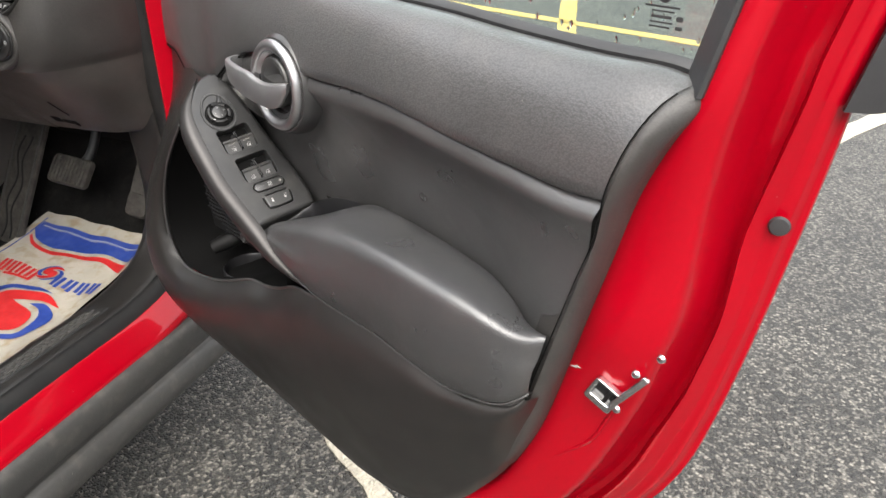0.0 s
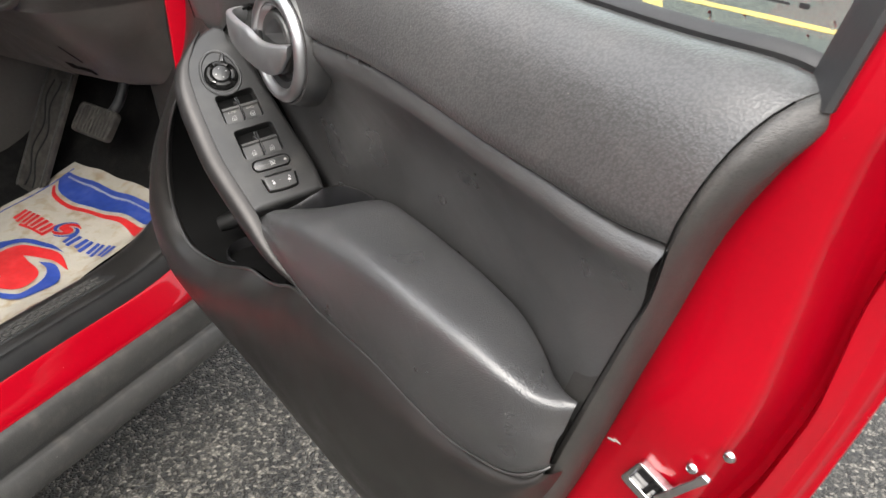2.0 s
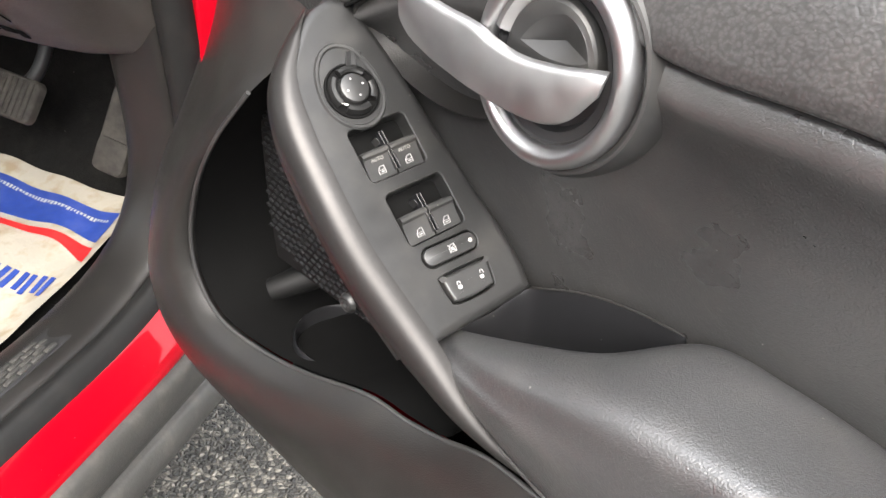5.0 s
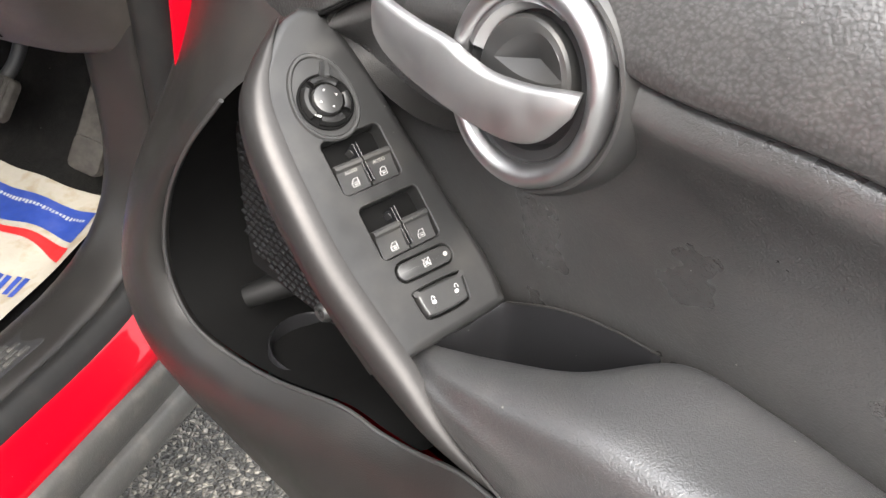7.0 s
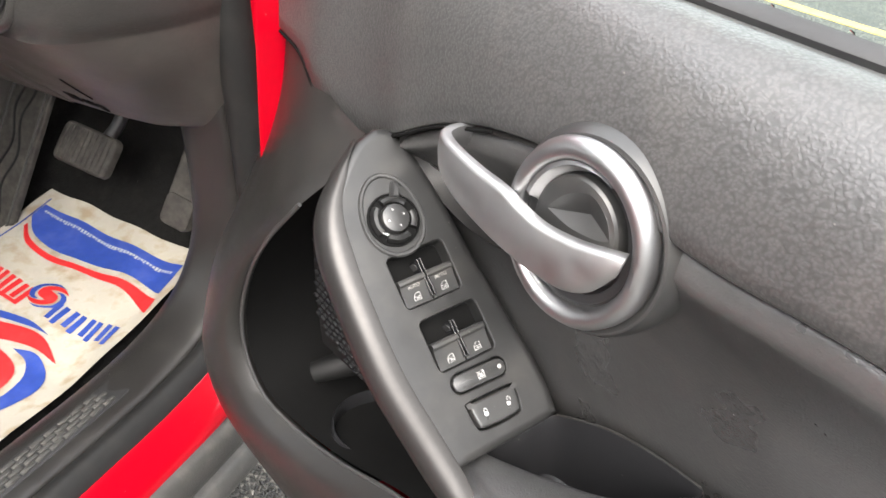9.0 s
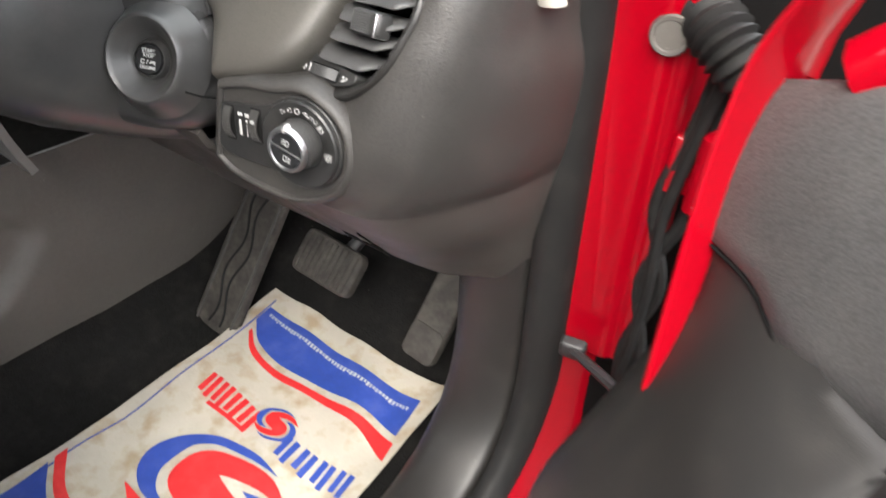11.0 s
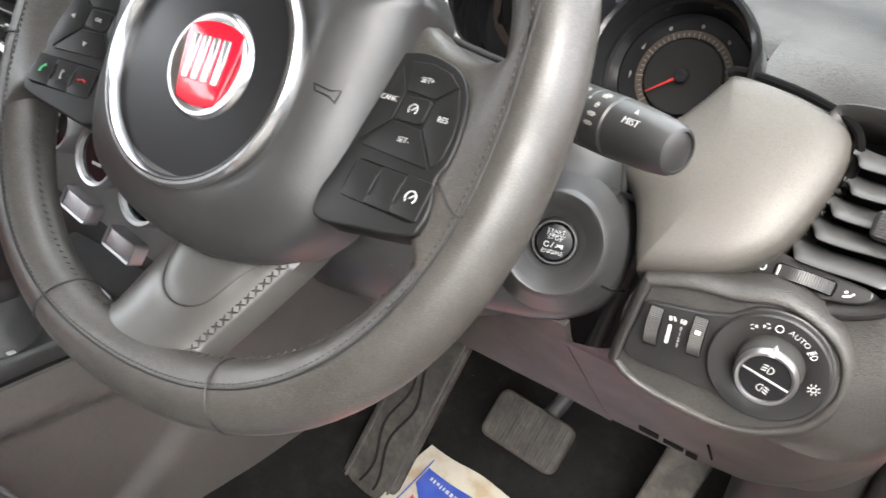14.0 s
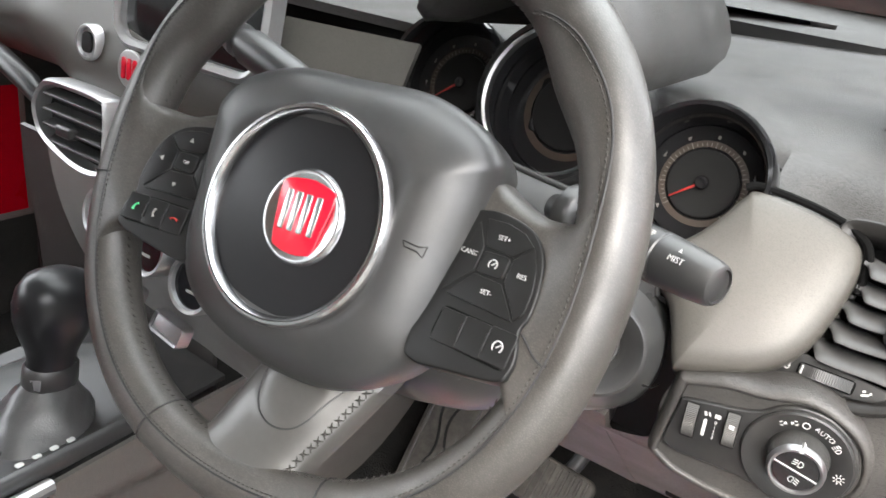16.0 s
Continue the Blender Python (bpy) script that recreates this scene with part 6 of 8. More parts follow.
def light_panel():
    """Dimmer wheels and the round light switch."""
    o = curve([(-0.0470, 0.0330, 0), (-0.0430, 0.0370, 0), (-0.0200, 0.0440, 0), (0.0014, 0.0460, 0), (0.0310, 0.0518, 0), (0.0610, 0.0380, 0), (0.0712, 0.0130, 0), (0.0640, -0.0130, 0), (0.0470, -0.0290, 0), (0.0188, -0.0390, 0), (-0.0290, -0.0360, 0), (-0.0500, -0.0265, 0), (-0.0530, -0.0190, 0), (-0.0500, 0.0100, 0)], 5, closed=True)
    rows = [[LIGHTM @ Vector((p.x, p.y, h)) for p in r] for r, h in ((inset(o, -0.004), -0.024), (inset(o, -0.0035), -0.009), (inset(o, -0.002), -0.002), (o, 0.0008), (inset(o, 0.002), 0.0018), (inset(o, 0.0035), 0.0017), (inset(o, 0.0044), 0.0008), (inset(o, 0.005), -0.0010))]
    bm = loft(rows, closed=True)
    cap(bm, len(o))
    part("switch_surround", bm, GRAIN, DASH, "black grained light switch surround", 60)
    C = (0.0305, 0.0120)
    i = curve([(-0.0430, 0.0200, 0), (-0.0395, 0.0238, 0), (-0.0110, 0.0290, 0), (0.0035, 0.0335, 0)], 5)
    i += [Vector((C[0] + 0.0342 * math.cos(radians(a)), C[1] + 0.0342 * math.sin(radians(a)), 0)) for a in range(122, -123, -6)]
    i += curve([(0.0030, -0.0165, 0), (-0.0110, -0.0165, 0), (-0.0360, -0.0165, 0), (-0.0450, -0.0130, 0), (-0.0470, -0.0080, 0), (-0.0445, 0.0100, 0)], 5)
    p = part("light_panel", plate(i, LIGHTM, 0.0040, 0.0012, z0=-0.0015), SWITCHSKIN, DASH, "satin black light switch panel")
    m = LIGHTM @ pose(*C, 0.0030)
    part("dial_ring", lathe([(0.0322, -0.002), (0.0322, 0.0020), (0.0312, 0.0032), (0.0292, 0.0030), (0.0200, 0.0012), (0.0190, 0.0002), (0.0, 0.0)], m, 64), SWITCHSKIN, p, "round black dial ring")
    m = m @ pose(0.0006, 0.0020, 0.0030)
    part("light_knob", lathe([(0.0, 0.0140), (0.0130, 0.0140), (0.0138, 0.0146), (0.0148, 0.0148), (0.0154, 0.0138), (0.0158, 0.0120), (0.0172, 0.002), (0.0182, -0.0030)], m, 56), SMOOTH, p, "round light switch knob with knurled side")
    part("knob_face", lathe([(0.0, 0.0146), (0.0128, 0.0146), (0.0132, 0.0138)], m, 44), GLOSSY, p, "gloss black knob face")
    bm = bmesh.new()
    for k in range(90):
        a = 2 * math.pi * k / 90
        box(m @ pose(0.0165 * math.cos(a), 0.0165 * math.sin(a), 0.0055, 0, 0, math.degrees(a)) @ pose(0, 0, 0, 0, -7, 0), 0.0009, 0.0007, 0.0120, 0.0002, bm=bm)
    part("knob_knurl", bm, GREYWHEEL, p, "grey knurled side of the knob")
    part("knob_edge", lathe([(0.0130, 0.0142), (0.0136, 0.0156), (0.0150, 0.0158), (0.0162, 0.0140), (0.0166, 0.0115)], m, 48), CHROME, p, "thin chrome edge")
    part("knob_bar", box(m @ pose(0, 0, 0.0148, 0, 0, -12), 0.0262, 0.0012, 0.0010, 0.0003), CHROME, p)
    part("knob_pointer", plate([Vector(q) for q in ((-0.0018, -0.0020, 0), (0.0018, -0.0020, 0), (0.0024, 0.0006, 0), (0.0006, 0.0034, 0))], m @ pose(-0.0010, 0.0152, 0.0100), 0.0058, 0.0008), WHITE, p)
    def lamp(name, k, s, flip, rays):
        """A printed lamp: a bulged outline and its rays."""
        o = [k @ Vector((flip * s * x, s * y, 0.0002)) for x, y in ((-0.2, 1), (0.3, 0.95), (0.8, 0.6), (1.0, 0), (0.8, -0.6), (0.3, -0.95), (-0.2, -1), (-0.35, 0))]
        part(name, tube(o, 0.00026, 5, closed=True), WHITE, p)
        bars(name + "_rays", [(flip * s * -1.35, s * 0.75 * (i - (rays - 1) / 2), s * 1.3, 0.0005, 14 * flip) for i in range(rays)], k, WHITE, p)
    for y, flip in ((0.0058, 1), (-0.0058, -1)):
        lamp("fog_symbol", m @ pose(0.0002 + 0.0006 * flip, y - 0.0002, 0.0147, 0, 0, -12), 0.0021, flip, 3)
    R = 0.0252
    m = LIGHTM @ pose(*C, 0.0032)
    for a, what in ((115, "side"), (93, "o"), (67, "AUTO"), (41, "dip"), (-4, "sun")):
        k = m @ pose(R * math.cos(radians(a)), R * math.sin(radians(a)), 0.0024, 0, 0, a - 90)
        if what == "AUTO":
            letters("dial_lettering", "AUTO", k, 0.0046, WHITE, p)
        elif what == "o":
            part("off_mark", tube([k @ Vector((0.0020 * math.cos(t), 0.0020 * math.sin(t), 0.0002)) for t in np.linspace(0, 2 * math.pi, 16, endpoint=False)], 0.0003, 5, closed=True), WHITE, p)
        elif what == "side":
            bars("side_light_symbol", [(-0.0016, 0, 0.0005, 0.0020, 0), (0.0016, 0, 0.0005, 0.0020, 0), (-0.0024, 0, 0.0010, 0.0011, 0), (0.0024, 0, 0.0010, 0.0011, 0), (-0.0042, 0.0012, 0.0018, 0.0005, 20), (-0.0042, -0.0012, 0.0018, 0.0005, -20), (0.0042, 0.0012, 0.0018, 0.0005, -20), (0.0042, -0.0012, 0.0018, 0.0005, 20)], k, WHITE, p)
        elif what == "dip":
            lamp("dipped_beam_symbol", k, 0.0017, 1, 4)
        else:
            bars("brightness_symbol", [(0.0028 * math.cos(radians(t)), 0.0028 * math.sin(radians(t)), 0.0014, 0.0006, t) for t in range(0, 360, 45)], k, WHITE, p)
            part("brightness_ring", tube([k @ Vector((0.0014 * math.cos(t), 0.0014 * math.sin(t), 0.0002)) for t in np.linspace(0, 2 * math.pi, 14, endpoint=False)], 0.00026, 5, closed=True), WHITE, p)
    for x, y0, nm in ((-0.0342, 0.0105, "dimmer_wheel"), (-0.0093, 0.0140, "levelling_wheel")):
        w = LIGHTM @ pose(x, y0, 0.0026, 0, 0, 3)
        part("wheel_slot", plate(rounded(0.0088, 0.0268, 0.0012), w, 0.0006, 0.0002), DARK, p)
        rows = []
        for i2 in range(49):
            a = (i2 / 48 - 0.5) * 1.7
            y, h = 0.0125 * math.sin(a) / math.sin(0.85), 0.0055 * (math.cos(a) - math.cos(0.85)) / (1 - math.cos(0.85)) + 0.0004 * (i2 % 2)
            rows.append([w @ Vector((xx, y, h)) for xx in (-0.0036, -0.0032, 0.0032, 0.0036)])
        part(nm, thicken(loft(rows), 0.001), GREYWHEEL, p, "ribbed silver-grey thumbwheel", 10)
    part("level_mark", box(LIGHTM @ pose(-0.0093, 0.0185, 0.0079), 0.0032, 0.0026, 0.0008, 0.0002), WHITE, p)
    part("dimmer_scale", plate(rounded(0.0022, 0.0125, 0.0010), LIGHTM @ pose(-0.0250, 0.0085, 0.0025, 0, 0, 3), 0.0003, 0.0001), WHITE, p)
    letters("level_numbers", "0\n1\n2\n3", LIGHTM @ pose(-0.0187, 0.0090, 0.0027, 0, 0, 3), 0.0036, WHITE, p)
    bars("level_symbol", [(-0.0262, 0.0186, 0.0016, 0.0030, 20), (-0.0238, 0.0190, 0.0012, 0.0030, 30), (-0.0200, 0.0192, 0.0010, 0.0030, 0), (-0.0180, 0.0192, 0.0022, 0.0030, 0)], LIGHTM @ pose(0, 0, 0.0025), WHITE, p)


light_panel()


def defroster():
    """Long curved slots at the side of the dash top."""
    TX = np.array([tuple(p) for p in TOP])

    def lay(pts, lift, n=40):
        P = resample(curve([(x, y, 0) for x, y in pts], 6), n)
        zs = []
        for q in P:
            d2 = (TX[:, 0] - q.x) ** 2 + (TX[:, 1] - q.y) ** 2
            w = np.exp(-d2 / 0.004 ** 2)
            zs.append(float((w * TX[:, 2]).sum() / w.sum()))
        zs = [sum(zs[max(i - 2, 0):i + 3]) / len(zs[max(i - 2, 0):i + 3]) for i in range(n)]
        return [Vector((q.x, q.y, z + lift)) for q, z in zip(P, zs)]
    lines = [[(-1.095, 1.075), (-1.073, 1.020), (-1.0452, 0.9743), (-1.0177, 0.9423), (-0.9999, 0.9183), (-0.9892, 0.9048)],
             [(-1.082, 1.078), (-1.061, 1.022), (-1.0340, 0.9751), (-1.0096, 0.9464), (-0.9941, 0.9248), (-0.9852, 0.9085)],
             [(-1.068, 1.080), (-1.049, 1.024), (-1.0231, 0.9759), (-1.0019, 0.9473), (-0.9906, 0.9298), (-0.9838, 0.9165)]]
    def back(x, y):
        """The slots lie further back towards the end of the dash."""
        return x, y + float(np.interp(x, [-1.1, -1.045, -1.018, -1.0, -0.98], [0.004, 0.018, 0.033, 0.037, 0.037])) * min(max((1.08 - y) / 0.08, 0), 1)
    laid = [lay([back(*q) for q in l], 0.0) for l in lines]
    up = Vector((0, 0, 1))
    # Slots are raised strips; the shade inside is put into their colour.
    for k, line in enumerate(laid):
        side = [(line[min(i + 1, 39)] - line[max(i - 1, 0)]).cross(up).normalized() for i in range(40)]
        wide = [0.0032 * min(1.0, 0.35 + (39 - i) / 4) for i in range(40)]
        rows = [[p - s * w, p - s * w + up * 0.0009, p + s * w + up * 0.0009, p + s * w] for p, s, w in zip(line, side, wide)]
        part("side_slot", loft(rows), GAPSHADE if k < 2 else DARK, DASH, "demister slot, a raised strip with its shade as colour")
    for a, b in zip(laid, laid[1:]):
        part("slot_rib", tube([(p + q) / 2 + up * 0.0004 for p, q in zip(a, b)], [0.0017] * 36 + [0.0015, 0.0013, 0.0011, 0.0009], 8), SHROUD, DASH)
    rim = lay([back(*q) for q in [(-1.1005, 1.073), (-1.078, 1.018), (-1.0495, 0.9725), (-1.0205, 0.9400), (-1.0030, 0.9155), (-0.9925, 0.9025), (-0.9865, 0.9000), (-0.9810, 0.9080), (-0.9800, 0.9200), (-0.9865, 0.9440), (-1.0010, 0.9660), (-1.0180, 0.9890), (-1.0430, 1.030), (-1.0610, 1.082)]], -0.0003, 80)
    part("slot_rim", tube(rim, 0.0014, 8), GRAIN, DASH)


defroster()


def gauge(c, r, ring, ticks, name, tilt=22):
    m = frame3(c, (1, 0, 0), (0, math.sin(radians(tilt)), math.cos(radians(tilt))))
    g = part(name, lathe([(r * 1.14, -0.06), (r * 1.18, 0.0), (r * 1.17, 0.008), (r * 1.12, 0.013), (r * 1.06, 0.012), (r * 1.0, 0.004), (r * 0.95, -0.034)], m, 48), GLOSSY, DASH, "round black instrument tube")
    if ring:
        part("gauge_ring", lathe([(r * 1.06, 0.008), (r * 1.04, 0.0115), (r * 1.00, 0.010), (r * 0.985, 0.004)], m, 48), CHROME, g, "thin chrome gauge ring")
    part("gauge_face", lathe([(r * 0.94, -0.030), (r * 0.55, -0.032), (0, -0.032)], m, 40), GLOSSY, g, "black dial face")
    part("dial_band", lathe([(r * 0.90, -0.0312), (r * 0.60, -0.0312)], m, 40), DIALBAND, g)
    part("gauge_inner", lathe([(r * 0.56, -0.031), (r * 0.55, -0.0285), (r * 0.50, -0.0285), (0.0, -0.0295)], m, 40), DARK, g)
    bm = bmesh.new()
    if ticks:
        for i in range(41):
            a = radians(225 - 270 * i / 40)
            L = 0.10 if i % 5 == 0 else 0.05
            k = m @ pose(r * 0.64 * math.cos(a), r * 0.64 * math.sin(a), -0.0310, 0, 0, math.degrees(a))
            plate(rounded(r * L, 0.0007, 0.0002, 1), k, 0.0003, 0.0001, bm=bm)
        for i in range(9):
            a = radians(225 - 270 * i / 8)
            plate(rounded(0.0022, 0.0052, 0.0006, 1), m @ pose(r * 0.80 * math.cos(a), r * 0.80 * math.sin(a), -0.0310), 0.0003, 0.0001, bm=bm)
        part("dial_scale", bm, DIMPRINT, g)
        nd = m @ pose(0, 0, -0.0265, 0, 0, 220)
        part("needle", plate([Vector(p) for p in ((-0.004, -0.0012, 0), (r * 0.55, -0.0004, 0), (r * 0.55, 0.0004, 0), (-0.004, 0.0012, 0))], nd, 0.001, 0.0003), REDPRINT, g, "red gauge needle")
        part("needle_hub", lathe([(0, 0.003), (0.0045, 0.0026), (0.0055, 0.0)], nd, 16), GLOSSY, g)
    else:
        bm.free()
        part("display", plate(rounded(r * 1.1, r * 0.8, 0.004), m @ pose(0, 0, -0.031), 0.001, 0.0005), GLOSSY, g, "dark central display")


gauge((-1.197, 0.945, 1.030), 0.046, False, True, "gauge")
gauge((-1.312, 0.945, 1.055), 0.056, True, False, "gauge")
gauge((-1.452, 1.005, 1.040), 0.050, False, True, "gauge")


def binnacle():
    """The hood over the gauges and the fascia band behind the wheel."""
    arc = np.linspace(radians(17), radians(152), 30)
    rows = []
    for y, ro in ((1.12, 0.122), (1.02, 0.126), (0.93, 0.126), (0.898, 0.122), (0.886, 0.113), (0.888, 0.102), (0.905, 0.095), (0.96, 0.090), (1.05, 0.088)):
        row = []
        for i, a in enumerate(arc):
            e = min(i, len(arc) - 1 - i) / 3
            k = math.sqrt(1 - (1 - min(e, 1)) ** 2)  # rounds the feet
            r = 0.107 + (ro - 0.107) * k
            row.append(Vector((-1.312 + r * (0.66 if math.cos(a) > 0 else 1.04) * math.copysign(abs(math.cos(a)) ** 0.8, math.cos(a)), y if k == 1 else 0.97 + (y - 0.97) * (0.8 + 0.2 * k), 1.042 + r * math.sin(a) ** 0.85)))
        rows.append(row)
    rows.append(rows[0])
    part("binnacle_hood", (lambda bm: bmesh.ops.holes_fill(bm, edges=bm.edges[:]) and bm)(loft(rows)), GRAIN, DASH, "dark grey gauge hood", 50)
    def band(u, v):
        x = -2.42 + 0.985 * u
        deep = 0.185 - 0.085 * min(max((0.66 - u) / 0.08, 0), 1)
        return Vector((x, 0.888 - 0.035 * math.sin(math.pi * v) + 0.20 * max(u - 0.72, 0) ** 1.2, 1.075 - (deep + 0.01) * v))
    part("fascia_band", thicken(grid(band, 20, 12), 0.006), FASCIA, DASH, "champagne grey painted fascia")
    part("fascia_lower", thicken(grid(lambda u, v: Vector((-1.955 + 0.335 * u - 0.05 * v, 0.885 + 0.05 * v, 0.882 - 0.36 * v)), 8, 8), 0.006), GRAIN, DASH, "black grained lower dash")


binnacle()


def column():
    """Steering column shroud with the start button."""
    ax = Vector((0, math.cos(radians(25.5)), -math.sin(radians(25.5))))
    up = Vector((0, math.sin(radians(25.5)), math.cos(radians(25.5))))
    c0 = Vector((-1.328, 0.735, 0.985))
    rows = []
    for d, w, h, dz in ((0.0, 0.050, 0.040, 0.0), (0.012, 0.075, 0.055, -0.004), (0.05, 0.092, 0.066, -0.010), (0.10, 0.096, 0.070, -0.012), (0.17, 0.094, 0.070, -0.012), (0.26, 0.085, 0.065, -0.010)):
        row = []
        for i in range(36):
            a = 2 * math.pi * i / 36
            ex = math.copysign(abs(math.cos(a)) ** 0.6, math.cos(a))
            ey = math.copysign(abs(math.sin(a)) ** 0.7, math.sin(a))
            row.append(c0 + ax * d + Vector((1, 0, 0)) * w * ex + up * (h * ey + dz))
        rows.append(row)
    sh = part("column_shroud", loft(rows, closed=True, caps=True), SHROUD, DASH, "black steering column shroud", 50)
    m = frame3((-1.1980, 0.8380, 0.9360), (0.94, 0.34, 0.0), (-0.03, 0.30, 0.95)) @ pose(-0.0045, -0.0024, 0)
    part("start_pod", lathe([(0.0135, -0.014), (0.0150, -0.0105), (0.0180, -0.0090), (0.0187, -0.0080), (0.0205, -0.0062), (0.0250, -0.0004), (0.0272, 0.0020), (0.0288, 0.0028), (0.0302, 0.0020), (0.0325, -0.0020), (0.0370, -0.0110), (0.0430, -0.0200)], m, 64, 1.0, 1.04), SHROUD, sh, "round black starter pod", 50)
    rows = []
    for i in range(1, 24):
        b = math.pi * (i / 24 - 0.5)
        row = []
        for j in range(48):
            a = 2 * math.pi * j / 48
            e = lambda v, q: math.copysign(abs(v) ** q, v)
            row.append(m @ Vector((-0.034 + 0.083 * e(math.cos(a), 0.75) * e(math.cos(b), 0.62), -0.002 + 0.057 * e(math.sin(a), 0.75) * e(math.cos(b), 0.62), -0.066 + 0.050 * e(math.sin(b), 0.62))))
        rows.append(row)
    part("shroud_end", loft(rows, closed=True, caps=True), SHROUD, sh, "rounded satin end of the column shroud", 60)
    part("shroud_joint", tube([m @ Vector(p) for p in ((0.0330, -0.018, -0.0030), (0.0400, -0.021, -0.0150), (0.0485, -0.024, -0.0450))], 0.0007, 5), GAPSHADE, sh)
    part("start_button", lathe([(0.0, -0.0060), (0.0105, -0.0062), (0.0113, -0.0075), (0.0117, -0.016)], m, 40), GLOSSY, sh, "round black starter button")
    part("start_collar", lathe([(0.0119, -0.016), (0.0121, -0.0068), (0.0132, -0.0068), (0.0150, -0.013)], m, 40), SMOOTH, sh)
    for y, tx, s in ((0.0062, "START", 0.0037), (0.0024, "STOP", 0.0037), (-0.0062, "ENGINE", 0.0037)):
        letters("start_lettering", tx, m @ pose(0, y, -0.0058), s, WHITE, sh)
    part("start_symbol", tube([m @ Vector((-0.0042 + 0.0015 * math.cos(a), -0.0020 + 0.0015 * math.sin(a), -0.0058)) for a in np.linspace(0.6, 5.9, 14)], 0.0003, 5), WHITE, sh)
    bars("start_rule", [(0, 0.0043, 0.0110, 0.0003, 0), (-0.0008, -0.0020, 0.0032, 0.0005, 65), (0.0028, -0.0020, 0.0040, 0.0008, 30), (0.0036, -0.0020, 0.0040, 0.0008, -30), (0.0052, -0.0020, 0.0008, 0.0028, 0)], m @ pose(0, 0, -0.0061), WHITE, sh)
    # upper cover with its rolled edge, and the apron under the gauges
    edge = resample(curve([(-1.470, 0.902, 1.000), (-1.400, 0.888, 1.018), (-1.340, 0.881, 1.021), (-1.297, 0.879, 1.017), (-1.249, 0.879, 1.012), (-1.212, 0.881, 1.004), (-1.193, 0.884, 0.985), (-1.187, 0.886, 0.960)], 8), 48)
    foot = resample(curve([(-1.430, 0.850, 0.960), (-1.400, 0.835, 0.950), (-1.340, 0.830, 0.945), (-1.300, 0.835, 0.940), (-1.260, 0.845, 0.935), (-1.230, 0.855, 0.930), (-1.215, 0.862, 0.925), (-1.205, 0.868, 0.920)], 8), 48)
    rows = [[e + Vector((0, 0.006, -0.003)), e + Vector((0, 0.002, 0.001)), e, *[e.lerp(f, k / 8) + Vector((0, -0.010 * math.sin(math.pi * k / 8), 0.006 * math.sin(math.pi * k / 8))) for k in range(1, 9)]] for e, f in zip(edge, foot)]
    part("upper_cover", loft(rows), SHROUD, sh, "satin upper cover of the column", 60)
    part("cover_lip", tube([e + Vector((0, 0.001, 0.0005)) for e in edge], 0.0026, 10), SHROUD, sh)
    part("gauge_apron", thicken(grid(lambda u, v: Vector((-1.50 + 0.345 * u, 0.893 + 0.11 * v, 0.955 + 0.020 * v + 0.010 * math.sin(math.pi * u))), 16, 8), 0.004), SHROUD, sh, "grey apron below the gauges")
    part("stalk_boot", lathe([(0.010, -0.004), (0.016, -0.003), (0.020, 0.001), (0.021, 0.008)], STALK @ pose(0, 0, 0.104), 28), SMOOTH, sh, "dark collar of the wiper stalk")
    # stalks
    part("wiper_stalk", lathe([(0.0000, 0.0012), (0.0082, 0.0012), (0.0093, 0.0020), (0.0096, 0.0004), (0.0110, 0.0010), (0.0125, 0.004), (0.0142, 0.018), (0.0151, 0.033), (0.0153, 0.0365), (0.0146, 0.0375), (0.0155, 0.0385), (0.0155, 0.052), (0.0151, 0.0525), (0.0151, 0.0535), (0.0155, 0.054), (0.0155, 0.067), (0.0151, 0.0675), (0.0151, 0.0685), (0.0155, 0.069), (0.0150, 0.080), (0.0120, 0.090), (0.0103, 0.10), (0.0086, 0.13)], STALK, 40), SMOOTH, sh, "black wiper stalk with white symbols")
    face = lambda a0, z, r: STALK @ pose(0, 0, z, 0, 0, a0) @ pose(r, 0, 0, 0, 90, 0)
    letters("stalk_lettering", "MIST", face(-146, 0.0215, 0.0149), 0.0050, WHITE, sh)
    part("mist_arrow", plate([Vector(p) for p in ((-0.0013, 0.0045, 0), (0.0013, 0.0045, 0), (0, 0.0068, 0))], face(-146, 0.0215, 0.0149), 0.0003, 0.0001), WHITE, sh)
    for a0, z, w, h in ((-112, 0.0455, 0.0070, 0.0060), (-138, 0.0455, 0.0038, 0.0046), (-157, 0.0455, 0.0076, 0.0034), (-174, 0.0455, 0.0080, 0.0030), (-112, 0.0600, 0.0060, 0.0056), (-138, 0.0600, 0.0036, 0.0046), (-157, 0.0600, 0.0050, 0.0040), (-174, 0.0600, 0.0046, 0.0030), (-130, 0.0530, 0.0020, 0.0026)):
        bars("stalk_symbol", [(0, 0, w * 0.80, h * 0.22, 0), (0, h * 0.26, w * 0.55, h * 0.16, 0), (0, -h * 0.26, w * 0.55, h * 0.16, 0)], face(a0, z, 0.0154), GREYPRINT, sh)
    a, b = Vector((-1.395, 0.800, 1.040)), Vector((-1.515, 0.815, 1.068))
    part("indicator_stalk", tube([a, a.lerp(b, 0.5), a.lerp(b, 0.9), b], [0.010, 0.014, 0.0145, 0.010], 16), SMOOTH, sh, "black indicator stalk")
    part("stalk_cap", tube([b, b.lerp(a, -0.06)], [0.0135, 0.0125], 16), CHROME, sh, "silver stalk end")


